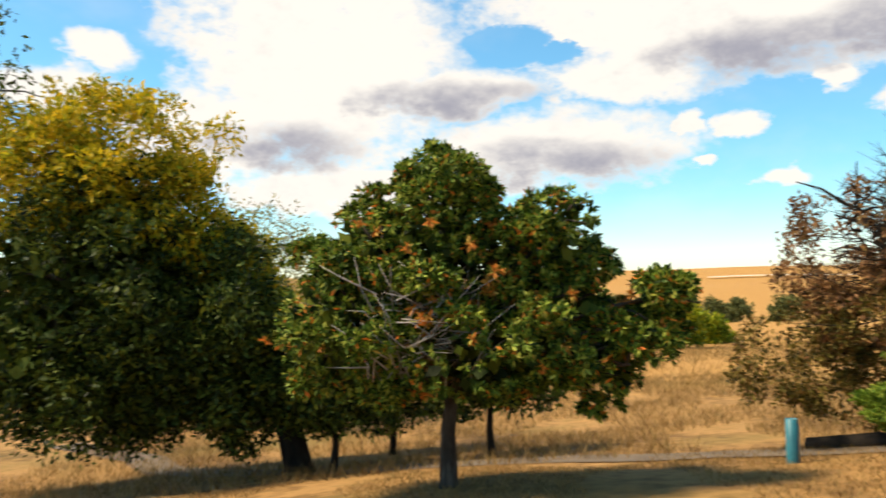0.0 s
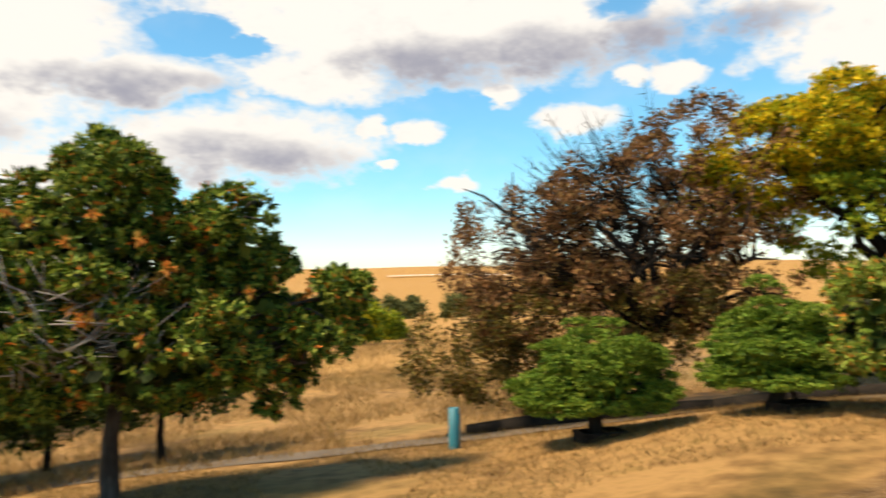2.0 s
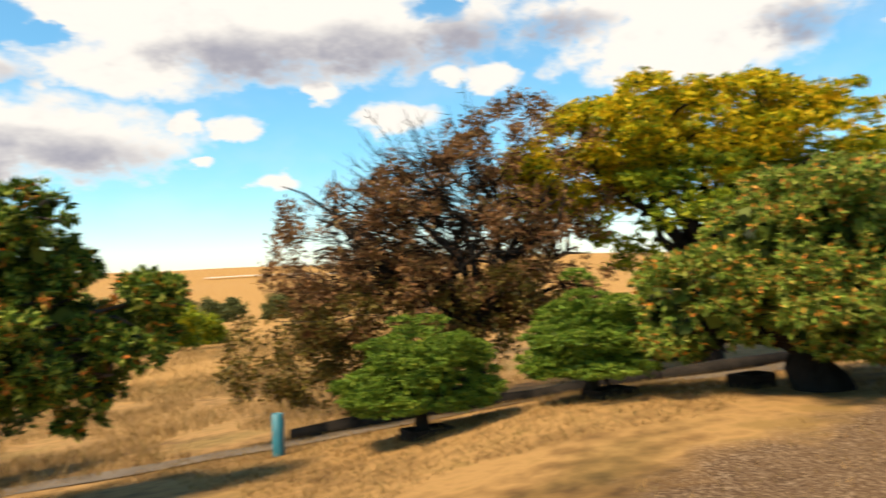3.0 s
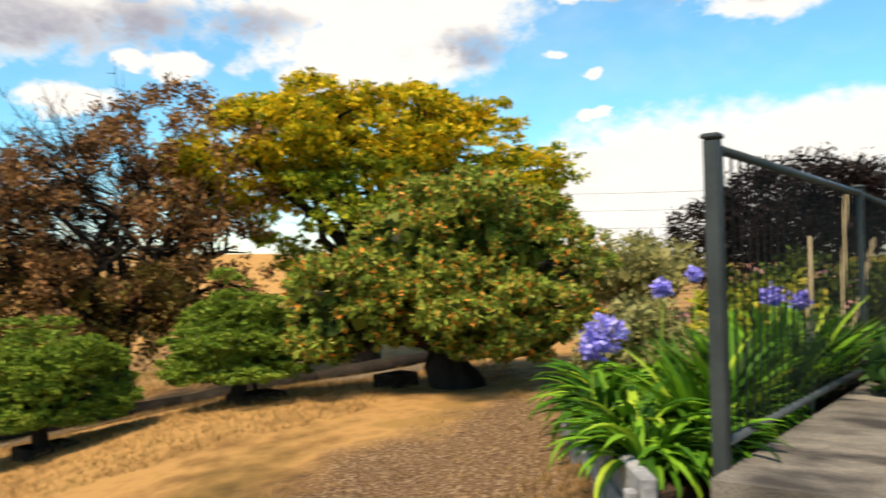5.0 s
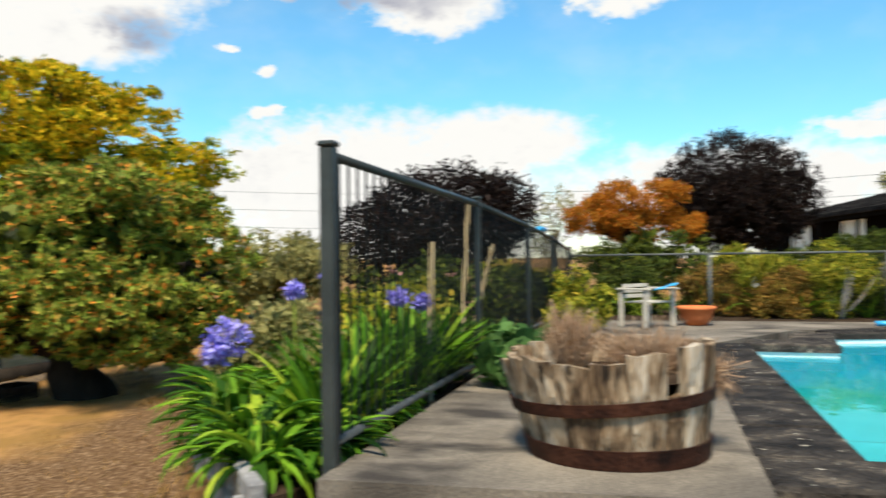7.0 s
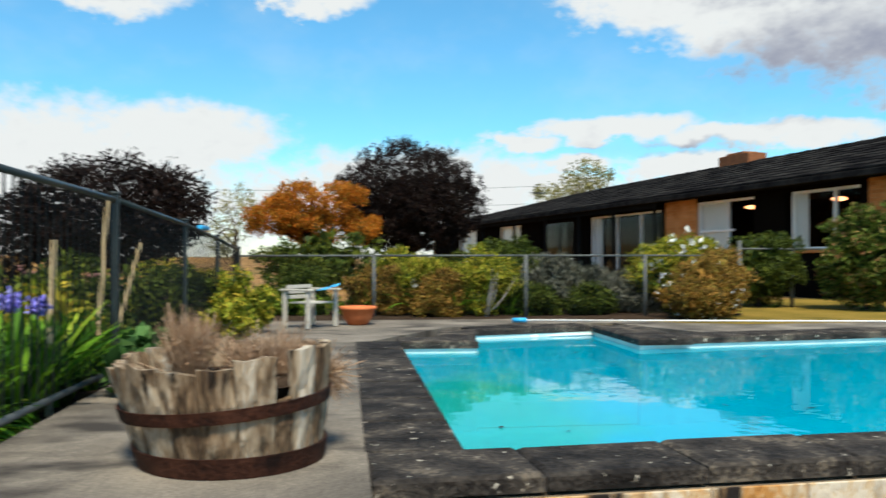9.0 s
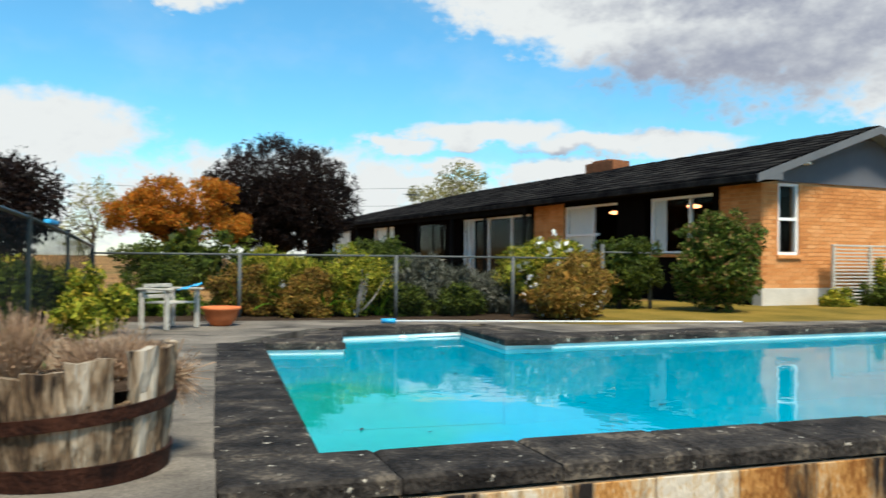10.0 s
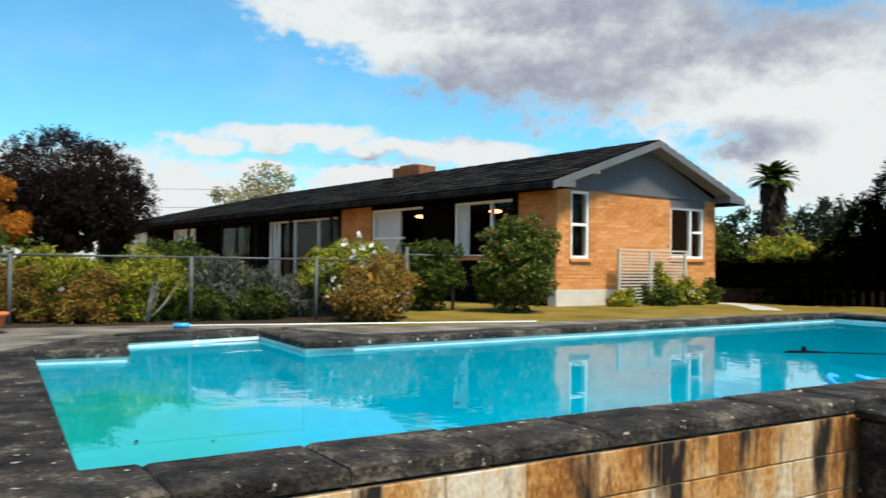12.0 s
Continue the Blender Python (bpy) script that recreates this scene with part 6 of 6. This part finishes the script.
for i, (x, y, n, ln) in enumerate([(12.0, -1.25, 46, 0.75), (11.75, -1.7, 40, 0.62), (12.1, -0.6, 36, 0.6), (11.9, -2.5, 30, 0.5)]):
    strap_clump(x - 0.45, y, -0.06, n, ln, 960 + i, "tall grassy yellow-green clump by the fence", upright=0.6, width=0.028, name="grass_clump")
rs = random.Random(77)
bs = base_at("bare_shrub", pose(11.1, -2.12, -0.06), "pale bare branching shrub, sparsely leaved, by the fence", "shrub")
sh = Shape()
tips = []
for k in range(7):
    an, th = rs.uniform(0, 6.28), rs.uniform(0.35, 0.9)
    q = Vector((0, 0, 0.08))
    pts = [Vector((0, 0, -0.02)), q]
    for _ in range(4):
        q = q + Vector((math.cos(an) * math.sin(th), math.sin(an) * math.sin(th), math.cos(th))) * 0.16
        th *= rs.uniform(0.6, 1.0)
        an += rs.uniform(-0.4, 0.4)
        pts.append(q.copy())
    tips.append(tuple(q))
    sh.add(tube(pts, [0.022, 0.018, 0.014, 0.011, 0.008, 0.004], 5))
sh.put("branching_stem", M_PALEBARK, bs)
crown("foliage", [(x, y, z, 0.17, 0.17, 0.16) for x, y, z in tips], L_SHRUB, bs, 78, 160, 8, 0.045, 0.07)
bush("clipped_bush", 12.9, -6.95, -0.05, 0.80, 0.80, 0.69, L_DARKGREEN, "rounded dark green bush beside the gate", 270, 1700, 13, 0.05, 0.06)
bush("large_bush", 11.95, -8.2, -0.05, 0.76, 0.74, 0.86, L_PINKISH, "large leafy bush with dusty pink tips before the house", 271, 2200, 13, 0.07, 0.08)

# bench with blue towel, pot
bn = base_at("garden_bench", pose(9.52, 0.17, 0.0, 0, 0, -40) @ Matrix.Scale(0.82, 4), "weathered grey timber armchair bench", "bench")
for x in (-0.30, 0.26):
    for y in (-0.22, 0.20):
        part("leg", box(x, x + 0.05, y, y + 0.05, 0, 0.50, 0.004), M_BENCH, bn)
    part("arm", box(x - 0.02, x + 0.08, -0.26, 0.28, 0.503, 0.53, 0.006), M_BENCH, bn)
for k in range(4):
    part("seat_slat", box(-0.24, 0.25, -0.20 + 0.1 * k, -0.12 + 0.1 * k, 0.33, 0.35, 0.004), M_BENCH, bn)
for k in range(3):
    part("back_slat", box(-0.24, 0.25, 0.21, 0.235, 0.39 + 0.07 * k, 0.44 + 0.07 * k, 0.004), M_BENCH, bn)
tw_ = base_at("towel", pose(9.42, -0.03, 0.438, 0, -14, -78) @ Matrix.Scale(0.9, 4), "bright blue towel draped over the bench arm", "towel")
v, f = [], []
for i in range(9):
    for j in range(5):
        x = -0.14 + 0.28 * i / 8
        v.append((x, -0.06 + 0.14 * j / 4, 0.012 + 0.055 * max(0, x + 0.05) + 0.01 * math.sin(i * 1.7 + j)))
for i in range(8):
    for j in range(4):
        f.append((i * 5 + j, i * 5 + 5 + j, i * 5 + 6 + j, i * 5 + j + 1))
tobj = mesh("cloth", v, f, M_BLUE, tw_, True)
tobj.modifiers.new("thick", "SOLIDIFY").thickness = 0.008


def lathe(name, prof, material, parent, sides=28):
    v, f = [], []
    for k in range(sides):
        an = 2 * math.pi * k / sides
        for r, z in prof:
            v.append((r * math.cos(an), r * math.sin(an), z))
    n = len(prof)
    for k in range(sides):
        for j in range(n - 1):
            f.append((k * n + j, ((k + 1) % sides) * n + j, ((k + 1) % sides) * n + j + 1, k * n + j + 1))
    return mesh(name, v, f, material, parent, True)


pt_ = base_at("terracotta_pot", pose(9.85, -0.36, 0.0) @ Matrix.Diagonal((0.86, 0.86, 0.86, 1)), "wide orange terracotta bowl pot on the deck", "pot")
lathe("bowl", [(0.0, 0.0), (0.13, 0.0), (0.20, 0.10), (0.23, 0.20), (0.255, 0.205), (0.255, 0.245), (0.225, 0.245), (0.21, 0.2), (0.0, 0.19)], M_POT, pt_)

# pool pole and hose
po = base_at("pool_pole", pose(0, 0, 0.015), "long white telescopic pool pole lying on the coping", "pole")
Shape().add(pipe((9.75, -2.35, 0.02), (9.05, -6.6, 0.02), 0.010)).put("pole", M_WHITE, po)
Shape().add(pipe((9.80, -2.20, 0.02), (9.75, -2.36, 0.02), 0.03)).put("grip", M_BLUE, po)
pb = base_at("pool_brush", pose(0, 0, -0.1), "white pool brush floating in the recess", "brush")
Shape().add(pipe((9.20, -2.35, 0), (9.32, -3.05, 0), 0.013)).put("pole", M_WHITE, pb)
part("brush_head", box(9.15, 9.25, -2.36, -2.27, -0.02, 0.015, 0.01), M_WHITE, pb, "white brush head")
hs = base_at("pool_hose", pose(3.95, -5.85, -0.11), "loop of blue pool hose at the water's edge", "hose")
Shape().add(tube([(0.28 * math.cos(a * 0.3), 0.28 * math.sin(a * 0.3), 0.06 + 0.02 * math.sin(a)) for a in range(20)], [0.022] * 20, 8)).put("hose", M_BLUE, hs)

rl = random.Random(31)
leaf_me = bpy.data.meshes.new("floating_leaf")
leaf_me.from_pydata([(-0.045, 0, 0.004), (-0.01, 0.016, 0.001), (0.045, 0, 0.005), (-0.01, -0.016, 0.001), (0.0, 0, -0.003)], [], [(0, 4, 1), (1, 4, 2), (2, 4, 3), (3, 4, 0)])
leaf_me.materials.append(M_WOODBOX)
for k in range(34):
    y = rl.uniform(-9.5, -0.95)
    x = rl.uniform(near_x(y) + 0.12, far_x(y) - 0.15) if k > 7 else near_x(y) + rl.uniform(0.1, 0.9)
    lf = new("floating_leaf", leaf_me)
    lf.matrix_world = pose(x, y, -0.108, 0, 0, rl.uniform(0, 360)) @ Matrix.Scale(rl.uniform(0.35, 0.85), 4)
    tagged(lf, "small dark fallen leaf floating on the pool", "leaf", "leaves floating on the pool")
cl = base_at("pool_cleaner", pose(5.95, -7.75, -0.118, 0, 0, 60), "dark flat pool cleaner head floating in the water", "pool cleaner")
v, f = [], []
for k in range(16):
    an = 2 * math.pi * k / 16
    r = 0.17 * (1 + 0.35 * math.cos(2 * an))
    v += [(r * math.cos(an), 0.5 * r * math.sin(an), 0.0), (0.75 * r * math.cos(an), 0.38 * r * math.sin(an), 0.022)]
    f.append((2 * k, (2 * k + 2) % 32, (2 * k + 3) % 32, 2 * k + 1))
f.append(tuple(range(1, 32, 2)))
Shape().add((v, f)).put("body", M_SOFFIT, cl, False)
Shape().add(tube([(0, 0, 0.02), (0.0, 0.0, 0.07)], [0.03, 0.022], 8)).put("hose_neck", M_SOFFIT, cl)
Shape().add(tube([(-0.05, 0, 0.012), (-0.35, 0.02, 0.010), (-0.72, 0.10, 0.010), (-1.2, 0.05, 0.008)], [0.007] * 4, 6)).put("cord", M_SOFFIT, cl)

# trellis and plants by the gable wall
tr = base_at("trellis", HOUSE @ pose(-0.35, -1.45, -0.1), "pale grey horizontal-slat trellis screen by the wall", "trellis")
for y in (0.0, -1.0, -2.2):
    part("post", box(-0.03, 0.03, y - 0.03, y + 0.03, 0, 1.2, 0.005), M_BENCH, tr)
for k in range(17):
    part("slat", box(-0.012, 0.008, -2.15, -0.05, 0.08 + 0.066 * k, 0.108 + 0.066 * k), M_BENCH, tr)
part("top_rail", box(-0.035, 0.035, -2.24, 0.04, 1.205, 1.24, 0.005), M_BENCH, tr)
for i, (u, w, rx, rz) in enumerate([(-0.6, -1.3, 0.3, 0.18), (-0.6, -2.4, 0.38, 0.30), (-0.65, -3.3, 0.40, 0.36), (-0.6, -4.3, 0.34, 0.30), (-0.38, -2.75, 0.22, 0.50)]):
    q = HOUSE @ Vector((u, w, -0.08))
    bush("shrub", q.x, q.y, q.z, rx, rx, rz, L_DARKGREEN if i % 2 else L_SHRUB, "low green shrub at the foot of the wall", 280 + i, 260, 12, 0.07, 0.09)

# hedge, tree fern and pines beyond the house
hd = base_at("hedge", pose(0, 0, 0), "tall clipped hedge with deep shade in its leaf colour", "hedge")
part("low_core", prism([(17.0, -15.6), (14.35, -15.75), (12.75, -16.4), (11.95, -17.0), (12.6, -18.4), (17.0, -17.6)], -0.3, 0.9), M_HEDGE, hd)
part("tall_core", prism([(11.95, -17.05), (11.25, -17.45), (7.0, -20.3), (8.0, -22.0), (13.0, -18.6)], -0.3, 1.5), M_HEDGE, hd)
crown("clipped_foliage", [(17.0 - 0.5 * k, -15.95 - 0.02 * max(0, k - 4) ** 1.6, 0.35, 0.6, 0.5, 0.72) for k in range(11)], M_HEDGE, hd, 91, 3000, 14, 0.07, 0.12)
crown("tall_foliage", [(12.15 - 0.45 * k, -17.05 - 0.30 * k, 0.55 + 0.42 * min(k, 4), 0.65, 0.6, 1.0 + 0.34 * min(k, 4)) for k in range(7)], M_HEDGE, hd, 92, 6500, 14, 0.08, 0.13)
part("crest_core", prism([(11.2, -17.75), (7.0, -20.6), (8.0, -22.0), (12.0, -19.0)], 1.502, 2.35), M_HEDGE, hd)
pf = base_at("paling_fence", pose(0, 0, 0), "low dark weathered paling fence at the foot of the hedge", "fence")
for k in range(46):
    q = k / 45
    x, y = (14.15 - 1.6 * q * 2, -15.45 - 0.62 * q * 2) if q < 0.5 else (12.55 - 3.4 * (2 * q - 1), -16.07 - 2.35 * (2 * q - 1))
    part("paling", box(x - 0.035, x + 0.035, y - 0.008, y + 0.008, -0.12, 0.30 + 0.03 * ((k * 7) % 5) / 5, 0.003), M_WOODBOX, pf)
fe = base_at("tree_fern", pose(19.3, -23.7, -0.1), "tree fern with a shaggy trunk and arching fronds", "tree fern")
Shape().add(tube([(0, 0, 0), (0.05, 0, 2.0), (0, 0.05, 3.8)], [0.30, 0.28, 0.36], 9)).put("trunk", M_DARKBARK, fe)
rg = np.random.default_rng(19)
d = rg.normal(0, 1, (420, 3))
d[:, 2] = 0
d /= np.linalg.norm(d, axis=1)[:, None]
hz_ = rg.uniform(1.2, 3.75, 420)
v, f = leaves(d * (0.24 + 0.16 * (hz_ / 3.75))[:, None] + np.stack([0 * hz_, 0 * hz_, hz_], 1), d * 0.35 + np.array([0, 0, -1.0]), rg, 0.42, 0.22, 0.3, 0.25)
tagged(quads("dead_fronds", v, f, L_DEAD, fe), "hanging brown dead fronds", kind="stuff")
rg = np.random.default_rng(9)
V, F, kk = [], [], 0
for i in range(95):
    an = rg.uniform(0, 6.283)
    d = np.array([math.cos(an), math.sin(an), 0])
    s = np.array([-d[1], d[0], 0])
    p = np.array([0, 0, 3.85])
    th = rg.uniform(0.15, 1.45)
    for q in range(6):
        w = 0.13 * (1 - (q / 6.0) ** 2) + 0.01
        V += [p - s * w, p + s * w]
        p = p + (d * math.cos(th - 0.26 * q) + np.array([0, 0, math.sin(th - 0.26 * q)])) * 0.19
        if q:
            F.append((kk + 2 * q - 2, kk + 2 * q - 1, kk + 2 * q + 1, kk + 2 * q))
    kk += 12
quads("fronds", np.array(V), np.array(F), L_DARKGREEN, fe)
for i, (x, y, rx, rz) in enumerate([(17.2, -21.2, 1.5, 1.2), (14.8, -21.5, 1.6, 1.05), (19.8, -21.0, 1.4, 1.3), (16.0, -19.8, 1.0, 0.85), (18.3, -20.0, 1.0, 1.15), (21.5, -22.5, 1.2, 1.5)]):
    bush("bank_shrub", x, y, -0.1, rx, rx, rz, L_SHRUB if i in (0, 3) else L_DARKGREEN, "leafy green shrub on the bank behind", 290 + i, 500, 12, 0.14, 0.2)
wd = tagged(crown("far_wood", [(31.0 - 1.1 * k, -34.0 - 0.85 * k, 1.2 + 0.12 * k, 1.7, 1.5, 2.2 + 0.5 * ((k * 5) % 3) / 3 + 0.06 * k) for k in range(10)], L_PINE, None, 95, 2600, 12, 0.26, 0.3), "dark green wood on the rise beyond the hedge", "wood", kind="stuff")
rp = random.Random(4)
for i in range(14):
    x, y = 40 - i * 2.2 + rp.uniform(-1, 1), -50 - i * 0.6 + rp.uniform(-2, 2)
    h = 5.6 + i * 0.12 + rp.uniform(-0.6, 0.8)
    b = base_at("pine", pose(x, y, -0.5), "dark green pine in the row beyond", "pine", "pines beyond the house")
    Shape().add(tube([(0, 0, 0), (0, 0, h * 0.6), (0, 0, h)], [0.16, 0.1, 0.02], 6)).put("trunk", M_DARKBARK, b)
    crown("crown", [(0, 0, h * (0.3 + 0.14 * k), 1.25 - 0.2 * k, 1.25 - 0.2 * k, h * 0.14) for k in range(5)], L_PINE, b, 600 + i, 170, 10, 0.28, 0.3)

# far shrubs in the valley
rf = random.Random(6)
for i, (px, py, r, h, lf) in enumerate([(12.7, 58, 1.9, 2.15, L_GREENY), (16.2, 64, 1.4, 1.2, L_GREENY), (30, 120, 3.0, 2.2, L_FAR), (36, 125, 3.5, 2.0, L_FAR), (42, 122, 3.0, 2.4, L_FAR), (48, 118, 4.0, 2.6, L_FAR), (26, 118, 2.5, 2.6, L_FAR), (12, 95, 2.6, 2.2, L_FAR), (6, 90, 3.0, 2.6, L_FAR), (-2, 88, 3.0, 2.4, L_FAR)]):
    bush("valley_bush", *on_ground(px, py, -0.2), r, r, h, lf, "rounded bush down in the dry valley", 700 + i, 420, 10, 0.45, 0.6)


# ---- dry grass ----
def grass(name, n, region, h, seed, material, label):
    rng = np.random.default_rng(seed)
    xs, ys = rng.uniform(region[0], region[1], n), rng.uniform(region[2], region[3], n)
    keep = np.array([noise.noise(Vector((x * 0.6, y * 0.6, seed))) > -0.25 and not (x > 2.4 and y < 1.2 + 0.78 * (x - 2.4)) and not (1.0 < x < 5.2 and 2.3 < y < 3.9 and rng.random() < 0.9) for x, y in zip(xs, ys)])
    xs, ys = xs[keep], ys[keep]
    zs = np.array([ground_z(x, y) for x, y in zip(xs, ys)])
    n = len(xs)
    p = np.stack([xs, ys, zs], 1)
    an = rng.uniform(0, 6.283, n)
    s = np.stack([np.cos(an), np.sin(an), np.zeros(n)], 1) * (0.0035 + 0.03 * h ** 1.5)
    hh = h * rng.uniform(0.4, 1.3, n)
    top = p + np.stack([rng.normal(0, 0.5, n) * hh, rng.normal(0, 0.5, n) * hh, hh], 1)
    v = np.stack([p - s, p + s, top], 1).reshape(-1, 3)
    tagged(quads(name, v, np.arange(n * 3).reshape(-1, 3), material), label, "grass", kind="stuff")


grass("dry_grass", 90000, (-6, 8, 1.5, 9.5), 0.045, 1, L_GRASS, "short dry yellow grass on the slope")
grass("far_grass", 40000, (-10, 34, 24, 62), 0.30, 3, L_GRASS, "rough dry tussocks down the valley side")
grass("rough_grass", 50000, (-8, 8, 9.5, 24), 0.16, 2, L_GRASS, "rough dry standing grass beyond the path")


# ---- bricks of the house walls ----
def bricks(place, length, z0, z1, holes, limit, seed):
    rng = random.Random(seed)
    me = bpy.data.meshes.new("brick")
    tb = box(0.005, 0.225, -0.008, 0.02, 0.005, 0.071, 0.0)
    tb.to_mesh(me)
    tb.free()
    me.materials.append(M_BRICK)
    rest = Shape()
    count = 0
    row = 0
    z = z0
    while z + 0.076 <= z1 + 0.001:
        x = 0.0 if row % 2 == 0 else -0.115
        while x < length:
            xa, xb = max(0.0, x), min(length, x + 0.23)
            full = xb - xa > 0.22
            hit = any(h[0] - 0.005 < xb and xa < h[1] + 0.005 and h[2] - 0.005 < z + 0.074 and z < h[3] + 0.005 for h in holes)
            if hit:
                # cut the brick back to the opening's edge
                for h in holes:
                    if h[2] - 0.005 < z + 0.074 and z < h[3] + 0.005:
                        if xa < h[0] - 0.03 < xb:
                            xb = h[0] - 0.005
                            hit = False
                        elif xa < h[1] + 0.03 < xb:
                            xa = h[1] + 0.005
                            hit = False
                full = False
            if not hit and xb - xa > 0.03:
                if full and count < limit:
                    b = new("brick", me)
                    b.parent = house
                    b.matrix_basis = place @ Matrix.Translation((xa, rng.uniform(-0.002, 0.002), z))
                    count += 1
                else:
                    v = [place @ Vector((a, d, c)) for a in (xa + 0.005, xb - 0.005) for d in (-0.008, 0.02) for c in (z + 0.005, z + 0.071)]
                    rest.add((v, [(0, 1, 3, 2), (4, 6, 7, 5), (0, 4, 5, 1), (2, 3, 7, 6), (1, 5, 7, 3), (0, 2, 6, 4)]))
            x += 0.23
        z += 0.076
        row += 1
    if rest.v:
        tagged(rest.put("brickwork", M_BRICK, house, False), "orange brickwork", kind="stuff")


bricks(GAB, HW, 0.30, ZT - 0.04, g_holes, 300, 1)
bricks(LON @ Matrix.Translation((0, -0.014, 0)), 8.3, 0.30, ZT - 0.07, [(1.10, 6.80, 0.0, 3.0)], 0, 2)
